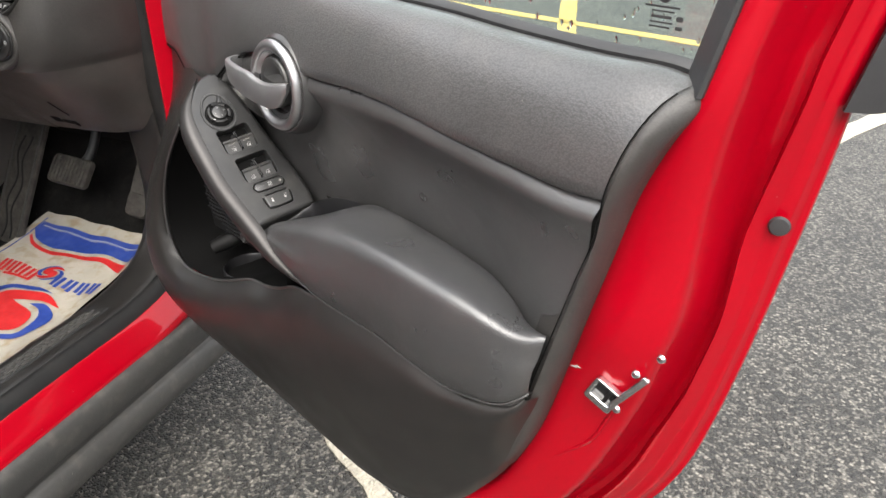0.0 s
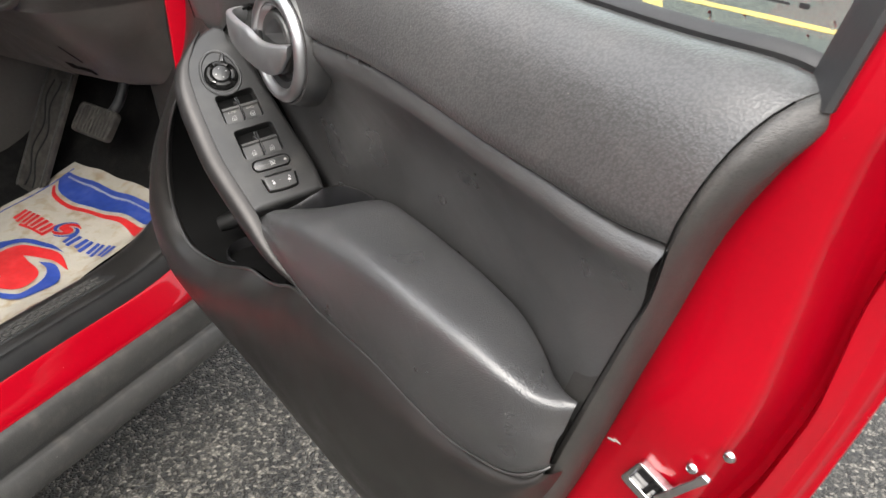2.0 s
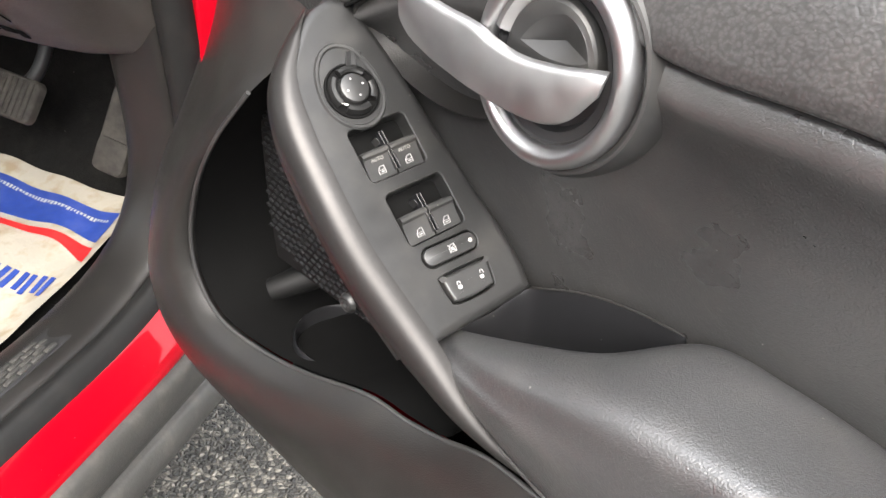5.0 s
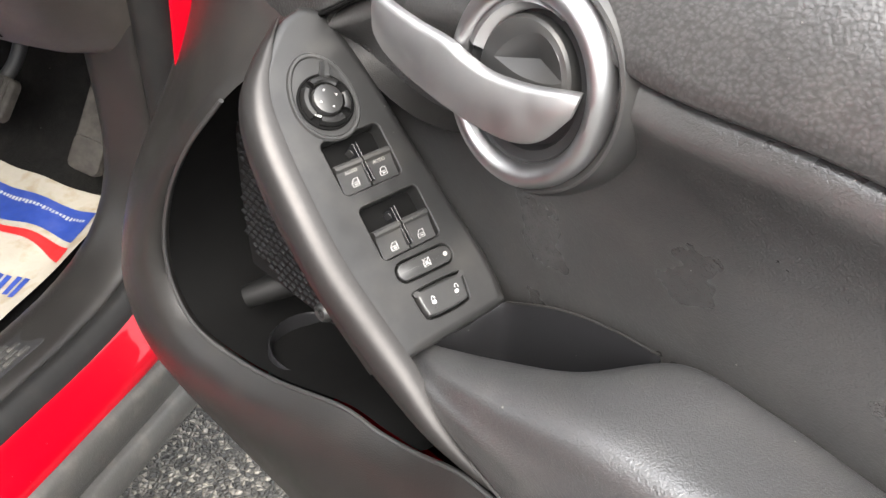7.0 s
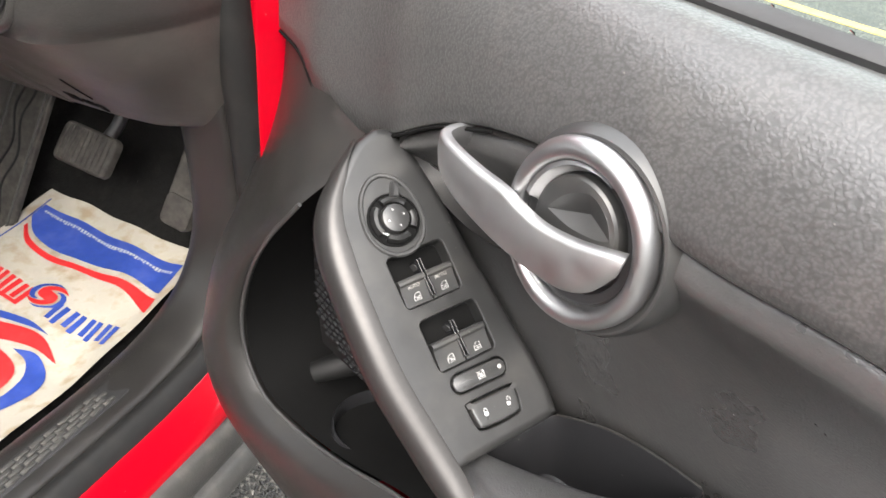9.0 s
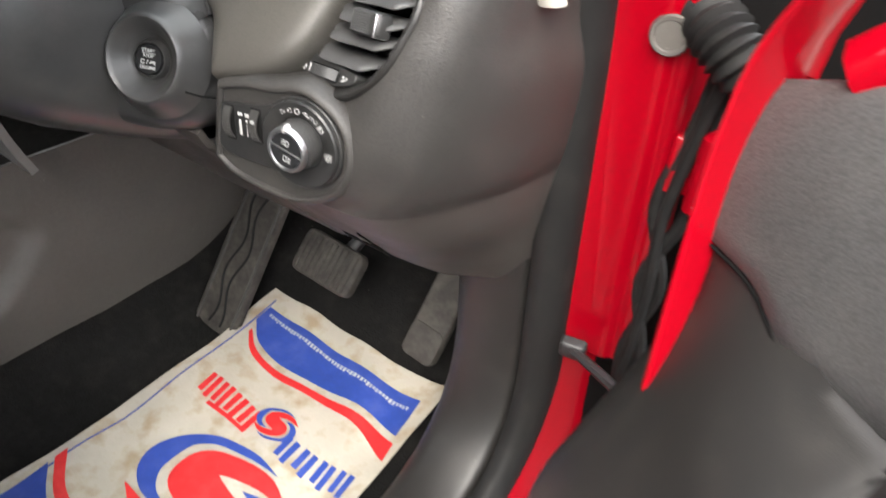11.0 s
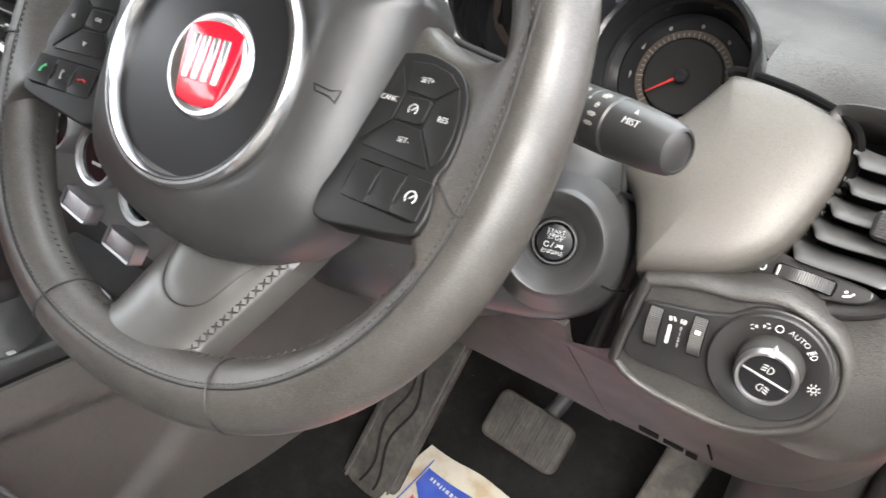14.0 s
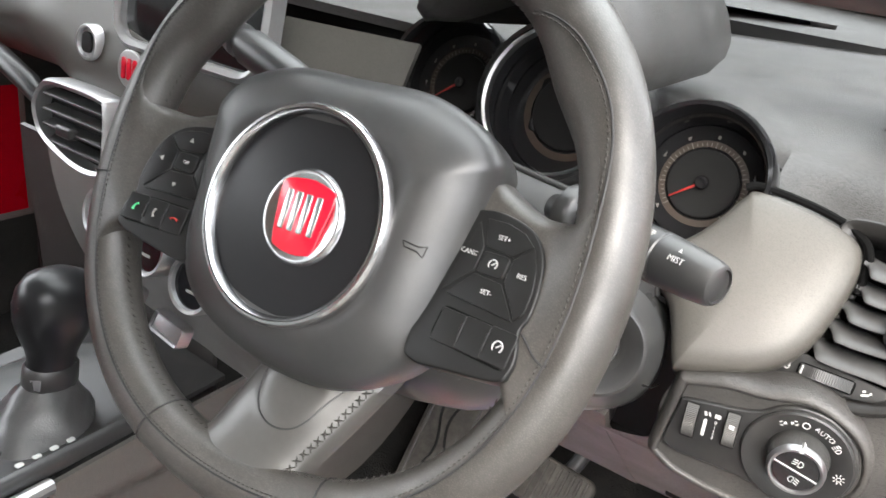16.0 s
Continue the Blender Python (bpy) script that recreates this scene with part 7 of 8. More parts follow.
_t = (Vector((-1.244, 0.838, 1.014)) - Vector((-1.134, 0.792, 1.020))).normalized()
STALK = frame3((-1.134, 0.792, 1.020), _t.cross(Vector((0, 0, 1))), Vector((0, 0, 1)).cross(_t).cross(_t) * -1)
if (STALK.to_3x3() @ Vector((0, 0, 1))).dot(_t) < 0:
    STALK = STALK @ pose(0, 0, 0, 180, 0, 0)
column()

# ---- steering wheel ----
WC = Vector((-1.335, 0.713, 1.019))
_el, _ro = radians(25.5), radians(3.0)
_n3 = Vector((0, -math.cos(_el), math.sin(_el)))
_u = Vector((1, 0, 0))
_v = _n3.cross(_u)
WHEELM = frame3(WC, _u * math.cos(_ro) + _v * math.sin(_ro), _v * math.cos(_ro) - _u * math.sin(_ro))
WHEEL = thing("steering_wheel", WC, "black leather steering wheel with a chrome-ringed hub", "steering wheel")


def rim_point(a, grow=0.0):
    """Middle of the rim at the angle a; a little squared at the bottom."""
    r = 0.1650 - 0.0030 * math.exp(-((((a + math.pi / 2 + math.pi) % (2 * math.pi)) - math.pi) / 0.45) ** 2) + 0.0022 * math.cos(4 * a + math.pi) + grow
    return Vector((r * math.cos(a), r * math.sin(a), 0))


def rim():
    n, seg = 120, 20
    rows = []
    for i in range(n):
        a = 2 * math.pi * i / n
        p = rim_point(a)
        out = p.normalized()
        grip = sum(math.exp(-(((a - radians(c) + math.pi) % (2 * math.pi) - math.pi) / 0.22) ** 2) for c in (38, 142))
        row = []
        for k in range(seg):
            t = 2 * math.pi * k / seg
            rr = 0.0165 + 0.0006 * math.cos(2 * t)
            x = math.cos(t) * rr
            if math.cos(t) < 0:
                x -= 0.008 * grip * (-math.cos(t)) ** 1.5
            row.append(WHEELM @ (p + out * x + Vector((0, 0, math.sin(t) * (rr + 0.0012)))))
        rows.append(row)
    rows.append(rows[0])
    bm = loft(rows, closed=True)
    bmesh.ops.remove_doubles(bm, verts=bm.verts, dist=1e-6)
    r = part("rim", bm, RIMHIDE, WHEEL, "worn black leather-wrapped rim", 70)
    # seam round the inner face, and joints across the rim
    up = WHEELM.to_3x3() @ Vector((0, 0, 1))
    for a0, a1 in ((-233, 53),):
        line, ridge = [], []
        for i in range(220):
            d = a0 + (a1 - a0) * i / 219
            p = rim_point(radians(d))
            o = p.normalized()
            e = d if d > -90 else -180 - d
            off = -0.0040 + 0.0065 * math.exp(-((e - 28) / 14) ** 2) - 0.010 * max((e - 40) / 13, 0) ** 2
            h = math.sqrt(max(0.0165 ** 2 - off ** 2, 0.0001)) + 0.0012
            line.append(WHEELM @ (p + o * off + Vector((0, 0, h))))
            ridge.append(WHEELM @ (p + o * (off - 0.0022) + Vector((0, 0, h - 0.0002))))
        part("seam", tube([p - up * 0.0001 for p in line], 0.0006, 6), RUBBER, r)
        stitches([p + up * 0.0002 for p in ridge], up, r, THREAD, 0.0032, 0.0022, 0.00045)
    for a0, a1 in ((-172, -8), (12, 168)):
        line = [WHEELM @ (rim_point(radians(a0 + (a1 - a0) * i / 89)) * (1 - 0.0165 / 0.165) + Vector((0, 0, 0.003))) for i in range(90)]
        stitches(line, (WHEELM.to_3x3() @ Vector((0, 0, 1))), r, THREAD, 0.0046, 0.0040, 0.0005, slant=0.0014)
    for a in (-66, 188, -112):
        p = rim_point(radians(a))
        o = p.normalized()
        ring = [WHEELM @ (p + o * 0.0171 * math.cos(t) + Vector((0, 0, 0.0181 * math.sin(t)))) for t in np.linspace(0, 2 * math.pi, 24, endpoint=False)]
        part("joint", tube(ring, 0.0006, 5, closed=True), RUBBER, r)


rim()


def hub():
    """Airbag cover with its gloss disc, chrome ring and badge."""
    o = curve([(0.0, 0.074, 0), (0.045, 0.074, 0), (0.079, 0.063, 0), (0.095, 0.048, 0), (0.095, 0.034, 0), (0.0925, 0.0, 0), (0.0900, -0.040, 0), (0.082, -0.066, 0), (0.055, -0.088, 0), (0.015, -0.096, 0),
               (-0.030, -0.091, 0), (-0.068, -0.076, 0), (-0.086, -0.050, 0), (-0.0905, -0.010, 0), (-0.094, 0.028, 0), (-0.094, 0.045, 0), (-0.078, 0.062, 0), (-0.045, 0.073, 0)], 5, closed=True)
    c = Vector((0.0, -0.010, 0))
    rows = []
    for f, h in ((0.98, -0.030), (1.0, -0.010), (1.0, -0.002), (0.985, 0.004), (0.94, 0.010), (0.86, 0.0155), (0.76, 0.0195), (0.68, 0.0210), (0.63, 0.0205), (0.58, 0.0180), (0.5, 0.0175)):
        rows.append([WHEELM @ Vector((c.x + (p.x - c.x) * f, c.y + (p.y - c.y) * f, h)) for p in o])
    bm = loft(rows, closed=True)
    cap(bm, len(o))
    h = part("airbag_cover", bm, HUBSKIN, WHEEL, "domed black grained airbag cover", 60)
    m = WHEELM @ pose(-0.0020, -0.0098, 0.0205) @ Matrix.Diagonal((1.035, 1.035, 1.0, 1.0))
    part("chrome_ring", lathe([(0.0530, -0.001), (0.0535, 0.0030), (0.0550, 0.0050), (0.0575, 0.0048), (0.0592, 0.0030), (0.0598, -0.001)], m, 64), BRIGHT, h, "bright chrome ring")
    part("ring_groove", lathe([(0.0552, 0.0051), (0.0556, 0.0053), (0.0560, 0.0051)], m, 64), STRIP, h)
    part("hub_disc", lathe([(0.0, 0.0022), (0.010, 0.0021), (0.020, 0.0018), (0.030, 0.0013), (0.040, 0.0006), (0.0528, -0.0004)], m, 64), HUBDISC, h, "smooth black hub disc")
    m = WHEELM @ pose(0.0058, -0.0095, 0.0188) @ Matrix.Diagonal((1.06, 1.06, 1.0, 1.0))
    part("badge_ring", lathe([(0.0, 0.0040), (0.0190, 0.0040), (0.0215, 0.0052), (0.0235, 0.0050), (0.0252, 0.0030), (0.0258, 0.0)], m @ pose(0.0, 0.0, 0.0), 56), BRIGHT, h, "round chrome badge")
    b = m @ pose(0, 0, 0.0042)
    sh = curve([(-0.0150, 0.0165, 0), (0.0, 0.0190, 0), (0.0150, 0.0165, 0), (0.0172, 0.012, 0), (0.0165, 0.004, 0), (0.0130, -0.0150, 0), (0.009, -0.0182, 0), (0.0, -0.0195, 0), (-0.009, -0.0182, 0), (-0.0130, -0.0150, 0), (-0.0165, 0.004, 0), (-0.0172, 0.012, 0)], 5, closed=True)
    part("badge_shield", plate(sh, b, 0.0014, 0.0005), BADGERED, h, "red enamel shield")
    for x in (-0.0098, -0.0036, 0.0026, 0.0092):
        part("badge_bar", plate(rounded(0.0036, 0.0205, 0.0006, 2), b @ pose(x, 0.0015, 0.0013), 0.0009, 0.0003), BRIGHT, h, "raised chrome bar")
    # horn mark
    hm = WHEELM @ pose(0.0745, -0.006, 0.0192, 0, 14, -6)
    line = [hm @ Vector(p) for p in ((-0.0065, 0.0012, 0), (0.002, 0.0012, 0), (0.0065, 0.0030, 0), (0.0060, -0.0030, 0), (0.002, -0.0012, 0), (-0.005, -0.0014, 0), (-0.0065, 0.0012, 0))]
    part("horn_mark", tube(line, 0.00035, 5), DARK, h)
    bars("cover_lettering", [(0, 0, 0.018, 0.0036, 0)], WHEELM @ pose(-0.002, -0.0800, 0.0120, 22, 0, 0), SMOOTH, h)


hub()


def spokes():
    for sx in (1, -1):
        # leather web between cover and rim, level with the buttons
        def web(u, v, sx=sx):
            x = 0.074 + 0.087 * u
            top = 0.0280 + 0.026 * max((0.128 - x) / 0.054, 0) ** 1.5 + 0.030 * max((x - 0.147) / 0.013, 0) ** 2
            low = -0.036 - 0.016 * min(max((x - 0.085) / 0.05, 0), 1) - 0.040 * max((x - 0.134) / 0.026, 0) ** 1.5
            y = top + (low - top) * v
            r = math.hypot(x, y)
            if r > 0.1605:
                x, y, r = x * 0.1605 / r, y * 0.1605 / r, 0.1605
            s = min(max((r - 0.134) / 0.026, 0), 1)
            s = s * s * (3 - 2 * s)
            e = min(v, 1 - v) / 0.09
            z = 0.0085 + 0.156 * (x - 0.115) - 0.176 * (min(max(y, -0.05), 0.05) + 0.012) - 0.0010
            if e < 1:
                z -= 0.010 * (1 - math.sqrt(1 - (1 - e) ** 2))
            return WHEELM @ Vector((sx * x, y, z + (0.0172 - z) * s))
        dn = WHEELM.to_3x3() @ Vector((0, 0, -0.014))
        rows = []
        for i in range(25):
            row = [web(i / 24, j / 30) for j in range(31)]
            rows.append([row[0] + dn] + row + [row[-1] + dn])
        part("spoke", loft(rows), RIMHIDE, WHEEL, "leather-covered side spoke", 60)
        if sx > 0:
            part("spoke_joint", tube([web(u, 0.66 - 0.10 * (u - 0.73)) + WHEELM.to_3x3() @ Vector((0, 0, 0.0002)) for u in np.linspace(0.73, 0.99, 9)], 0.0006, 5), RUBBER, WHEEL)
        # button pad
        cx = 0.115 if sx > 0 else 0.106
        t = WHEELM @ pose(sx * cx, -0.012, 0.0085 + 0.156 * (cx - 0.115), -10, sx * -9, 0)
        o = [(-0.030, 0.030), (-0.0185, 0.0360), (-0.004, 0.0360), (0.012, 0.0310), (0.0220, 0.0200), (0.0265, 0.0035), (0.0270, -0.0080), (0.0250, -0.0150), (0.0285, -0.0260), (0.0285, -0.0340), (0.0235, -0.0405), (-0.005, -0.0450), (-0.025, -0.0470), (-0.032, -0.038), (-0.032, 0.0)]
        o = curve([(sx * x, y, 0) for x, y in o], 4, closed=True)
        pad = part("button_pad", plate(o, t, 0.0110, 0.0012, z0=-0.0095), PAD, WHEEL, "black button pad on the spoke")
        # four keys round a middle one
        k = t @ pose(0, 0, 0.0013)
        q = lambda pts: [Vector((sx * x, y, 0)) for x, y in (pts if sx > 0 else pts[::-1])]
        keys = {"up": [(-0.016, 0.0315), (-0.003, 0.0318), (0.008, 0.0292), (0.0150, 0.0240), (0.0065, 0.0165), (-0.010, 0.0180)], "right": [(0.0162, 0.0230), (0.0212, 0.0140), (0.0238, 0.0040), (0.0240, -0.0070), (0.0205, -0.0115), (0.0075, 0.0035), (0.0075, 0.0155)],
                "down": [(-0.021, -0.0100), (0.0195, -0.0125), (0.0065, 0.0025), (-0.010, 0.0035)], "left": [(-0.024, -0.0090), (-0.019, 0.029), (-0.0110, 0.0172), (-0.0110, 0.0045)]}
        for nm, pts in keys.items():
            part("key", plate(q(pts), k, 0.0010, 0.0004), PAD, pad)
        part("middle_key", plate(rounded(0.0155, 0.0115, 0.0025), k @ pose(sx * -0.0018, 0.0100, 0), 0.0013, 0.0005), PAD, pad)
        part("lower_key_frame", plate(rounded(0.0455, 0.0180, 0.0040), k @ pose(sx * 0.0032, -0.0255, 0, 0, 0, sx * -2), 0.0004, 0.0001), GAPSHADE, pad)
        for i in range(3):
            part("lower_key", plate(rounded(0.0150, 0.0170, 0.0012), k @ pose(sx * (-0.0110 + 0.0148 * i), -0.0255, 0, 0, 0, sx * -2), 0.0010, 0.0004), PAD, pad)
        for i in range(2):
            part("key_ridge", box(k @ pose(sx * (-0.0036 + 0.0148 * i), -0.0255, 0.0012), 0.0010, 0.0090, 0.0014, 0.0004), PAD, pad)
        z = 0.0011
        if sx > 0:
            for x, y, tx in ((-0.0018, 0.0238, "SET+"), (0.0155, 0.0087, "RES"), (0.0008, -0.0038, "SET-"), (-0.0178, 0.0128, "CANC")):
                letters("key_lettering", tx, k @ pose(x, y, z), 0.0036, WHITE, pad)
            for x, y, s in ((-0.0018, 0.0100, 1.0), (0.0186, -0.0255, 1.15)):
                arc = [k @ Vector((x + 0.0024 * s * math.cos(a), y + 0.0024 * s * math.sin(a), 0.0014)) for a in np.linspace(-0.8, 3.9, 16)]
                part("cruise_symbol", tube(arc, 0.00035, 5), WHITE, pad)
                bars("cruise_needle", [(x + 0.0004, y + 0.0004, 0.0030, 0.0006, 40)], k @ pose(0, 0, 0.0012), WHITE, pad)
        else:
            for x, y, a in ((-0.001, 0.0240, 90), (-0.0165, 0.0085, 180), (0.0, -0.0050, 270)):
                bm = plate([Vector((0.0018, 0, 0)), Vector((-0.0010, 0.0016, 0)), Vector((-0.0010, -0.0016, 0))], k @ pose(x, y, 0.0010, 0, 0, a), 0.0003, 0.0001)
                part("arrow_mark", bm, GREYPRINT, pad)
            letters("key_lettering", "OK", k @ pose(0.0018, 0.0100, 0.0014), 0.0032, WHITE, pad)
            for x, mt, a in ((-0.0186, GREENPRINT, 60), (-0.0038, GREYPRINT, 90), (0.0110, REDPRINT, 0)):
                arc = [k @ pose(x, -0.0255, 0.0013, 0, 0, a) @ Vector((-0.0026 + 0.0026 * i, 0.0010 * (1 - (i - 1) ** 2), 0)) for i in (0, 0.5, 1, 1.5, 2)]
                part("phone_symbol", tube(arc, [0.0008, 0.0005, 0.0005, 0.0005, 0.0008], 6), mt, pad)
    # lower spoke
    ys = [-0.060, -0.070, -0.085, -0.10, -0.12, -0.138, -0.150, -0.158]
    left = [-0.010, -0.012, -0.014, -0.019, -0.024, -0.029, -0.036, -0.046]
    right = [0.069, 0.066, 0.061, 0.055, 0.047, 0.039, 0.038, 0.044]
    high = [-0.028, -0.025, -0.020, -0.015, -0.008, -0.002, 0.003, 0.006]

    def on_spoke(x, y, lift=0.0):
        l, r, h = (float(np.interp(-y, [-q for q in ys], c)) for c in (left, right, high))
        f = min(max((x - l) / (r - l) * 2 - 1, -1), 1)
        tongue = 0.0022 / (1 + math.exp((math.hypot((x - 0.016) / 0.024, (min(y, -0.092) + 0.092) / 0.030) - 1) * 14))
        return WHEELM @ Vector((x, y, h + 0.009 * (1 - abs(f) ** 3) + tongue + lift))
    rows = []
    for y in np.linspace(-0.060, -0.158, 34):
        l, r = (float(np.interp(-y, [-q for q in ys], c)) for c in (left, right))
        row = [on_spoke(l + (r - l) * i / 30, y) for i in range(31)]
        dn = WHEELM.to_3x3() @ Vector((0, 0, -0.018))
        rows.append([row[0] + dn] + row + [row[-1] + dn])
    s = part("lower_spoke", loft(rows), SPOKE, WHEEL, "smooth grey-black lower spoke", 60)
    line = curve([(-0.008, -0.086, 0), (-0.007, -0.104, 0), (0.002, -0.118, 0), (0.016, -0.123, 0), (0.030, -0.118, 0), (0.040, -0.100, 0), (0.050, -0.084, 0)], 6)
    part("spoke_seam", tube([on_spoke(p.x, p.y) for p in line], 0.0006, 5), RUBBER, s)
    up = WHEELM.to_3x3() @ Vector((0, 0, 1))
    line = [on_spoke(float(np.interp(-y, [-q for q in ys], right)) - 0.004, y, 0.0004) for y in np.linspace(-0.074, -0.142, 30)]
    for slant in (0.0022, -0.0022):
        stitches(line, up, s, THREAD, 0.0046, 0.0042, 0.0006, slant=slant)


spokes()

# ---- footwell ----
def paper_mat():
    M = thing("paper_floor_mat", (-1.29, 0.9, 0.36), "soiled cream paper floor mat with red and blue print", "floor mat")
    c00, c10, c11, c01 = Vector((-1.47, 0.60)), Vector((-1.10, 0.58)), Vector((-1.115, 1.185)), Vector((-1.468, 1.203))

    def at(u, v, lift=0.0):
        a, b = c00.lerp(c10, u), c01.lerp(c11, u)
        p = a.lerp(b, v)
        edge = 0.004 * math.sin(v * 19) * (1 if u < 0.02 else 0)
        z = mat_height(p.x, p.y) + lift
        if u > 0.80:
            z += 0.20 * (u - 0.80) ** 2 * (1 + 2.0 * v)
        return Vector((p.x + edge, p.y, z))
    part("sheet", grid(at, 70, 110), PAPER, M, "creased soiled paper sheet")

    def uv(x, y):
        """Share of the mat's width and length for a place in the car."""
        v = (y - 0.59) / (1.194 - 0.59)
        u = (x + 1.469) / (0.369 - 0.015 * v)
        return u, v

    def ribbon(name, A, B, mat, n=40, k=6, lift=0.0022):
        """Ink between two lines given in mat shares."""
        a, b = resample(curve(A, 8), n), resample(curve(B, 8), n)
        rows = [[at(p.x + (q.x - p.x) * j / k, p.y + (q.y - p.y) * j / k, lift) for j in range(k + 1)] for p, q in zip(a, b)]
        return part(name, loft(rows), mat, M)
    part("border_line", tube([at(0.055, v, 0.0012) for v in np.linspace(0.02, 0.97, 60)], 0.0010, 5), INKBLUE, M)
    # top band
    ribbon("blue_band", [(0.065, 0.945, 0), (0.30, 0.945, 0), (0.60, 0.943, 0), (0.93, 0.940, 0)], [(0.065, 0.895, 0), (0.18, 0.845, 0), (0.38, 0.835, 0), (0.60, 0.850, 0), (0.80, 0.855, 0), (0.945, 0.835, 0)], INKBLUE)
    ribbon("red_stripe", [(0.090, 0.868, 0), (0.20, 0.825, 0), (0.38, 0.818, 0), (0.60, 0.832, 0), (0.80, 0.836, 0), (0.96, 0.815, 0)], [(0.092, 0.855, 0), (0.20, 0.808, 0), (0.38, 0.800, 0), (0.60, 0.812, 0), (0.80, 0.808, 0), (0.975, 0.765, 0)], INKRED)
    rng = random.Random(3)
    u = 0.10
    while u < 0.90:
        w = rng.uniform(0.006, 0.014)
        v, h = 0.9300 - 0.020 * (u - 0.1), rng.uniform(0.007, 0.011)
        ribbon("web_bar", [(u, v, 0), (u + w, v - 0.026 * w, 0)], [(u, v - h, 0), (u + w, v - h, 0)], WHITE, 3, 2, lift=0.0030)
        u += w + 0.007
    # near band
    ribbon("red_stripe", [(0.04, 0.375, 0), (0.20, 0.315, 0), (0.45, 0.295, 0), (0.70, 0.250, 0), (0.95, 0.235, 0)], [(0.04, 0.345, 0), (0.20, 0.290, 0), (0.45, 0.270, 0), (0.70, 0.230, 0), (0.95, 0.215, 0)], INKRED)
    ribbon("blue_band", [(0.04, 0.330, 0), (0.20, 0.275, 0), (0.45, 0.255, 0), (0.70, 0.215, 0), (0.95, 0.200, 0)], [(0.04, 0.10, 0), (0.30, 0.10, 0), (0.60, 0.09, 0), (0.95, 0.08, 0)], INKBLUE)
    # word made plain: upright strokes, red then blue, with the small swirl between
    for u0, n, step, v0, dv, ink in ((0.150, 4, 0.080, 0.716, -0.010, INKRED), (0.612, 4, 0.086, 0.700, 0.012, INKBLUE)):
        for i in range(n):
            for j in range(2):
                u, w, h = u0 + i * step + j * 0.038, 0.026, 0.054 + 0.006 * j
                v = v0 + dv * i / n
                ribbon("word_bar", [(u, v, 0), (u + w, v - 0.001, 0)], [(u + 0.006, v - h, 0), (u + w + 0.006, v - h, 0)], ink, 4, 3)
    ribbon("sub_bar", [(0.24, 0.655, 0), (0.46, 0.652, 0)], [(0.24, 0.645, 0), (0.46, 0.642, 0)], INKRED, 8, 2)

    def swirl(cx, cy, size, lift):
        """A red double curl with a tapering tail at each end, inside two blue crescents."""
        ex, ey = Vector((0.0775, 0.0610, 0)) * size, Vector((-0.0840, 0.0640, 0)) * size

        def P(pts, sign=1):
            out = []
            for a, b in pts:
                q = Vector((cx, cy, 0)) + (ex * a + ey * b) * sign
                out.append((*uv(q.x, q.y), 0))
            return out
        tail = [(1.0, -0.17), (0.89, 0.23), (0.57, 0.53), (0.13, 0.68), (-0.19, 0.65), (-0.43, 0.42), (-0.46, 0.17), (-0.30, -0.12), (-0.06, -0.32), (-0.38, -0.28), (-0.73, -0.07), (-1.0, 0.22)]
        ribbon("red_curl", P(tail), P(tail[::-1], -1), INKRED, 70, 8, lift + 0.0008)
        out = [(-0.47, -0.12), (-0.78, 0.06), (-0.86, 0.43), (-0.68, 0.77), (-0.24, 0.98), (0.24, 0.90), (0.68, 0.67), (0.96, 0.28)]
        inn = [(-0.47, -0.12), (-0.62, 0.17), (-0.53, 0.50), (-0.19, 0.79), (0.05, 0.80), (0.26, 0.75), (0.62, 0.57), (0.96, 0.28)]
        for sign in (1, -1):
            ribbon("blue_crescent", P(out, sign), P(inn, sign), INKBLUE, 40, 4, lift)
    swirl(-1.2625, 0.8820, 1.0, 0.0024)
    swirl(-1.2780, 1.0150, 0.30, 0.0024)


paper_mat()


def pedal(name, m, w, h, label):
    p = thing(name, m.translation, label, "pedal")
    part("pad", plate(rounded(w, h, 0.012), m, 0.016, 0.005), DUSTY, p, "worn ribbed rubber pad")
    for i in range(10):
        x = -w / 2 + 0.010 + (w - 0.020) * i / 9
        part("rib", box(m @ pose(x, 0, 0.0165), 0.0042, h * 0.86, 0.004, 0.0012), DUSTY, p)
    a = m.translation - (m.to_3x3() @ Vector((0, 0, 1))) * 0.004
    part("arm", tube(curve([a, a + Vector((0.02, 0.05, 0.05)), a + Vector((0.03, 0.11, 0.22))], 6), 0.010, 10), RUBBER, p, "dark steel pedal arm")
    return p


pedal("brake_pedal", frame3((-1.317, 1.168, 0.530), (1.0, -0.02, -0.06), (0.04, 0.62, 0.78)), 0.104, 0.064, "worn ribbed brake pedal on a steel arm")


def throttle():
    p = thing("accelerator_pedal", (-1.16, 1.18, 0.47), "tall black accelerator pedal", "pedal")
    m = frame3((-1.150, 1.200, 0.515), (0.98, 0, -0.15), (0.10, 0.42, 0.90))
    part("pad", plate(rounded(0.052, 0.15, 0.012), m, 0.014, 0.004), DUSTY, p, "dusty black plastic pad")
    part("tip", plate(rounded(0.050, 0.05, 0.010), m @ pose(0, -0.048, 0.012), 0.005, 0.002), DUSTY, p)


throttle()


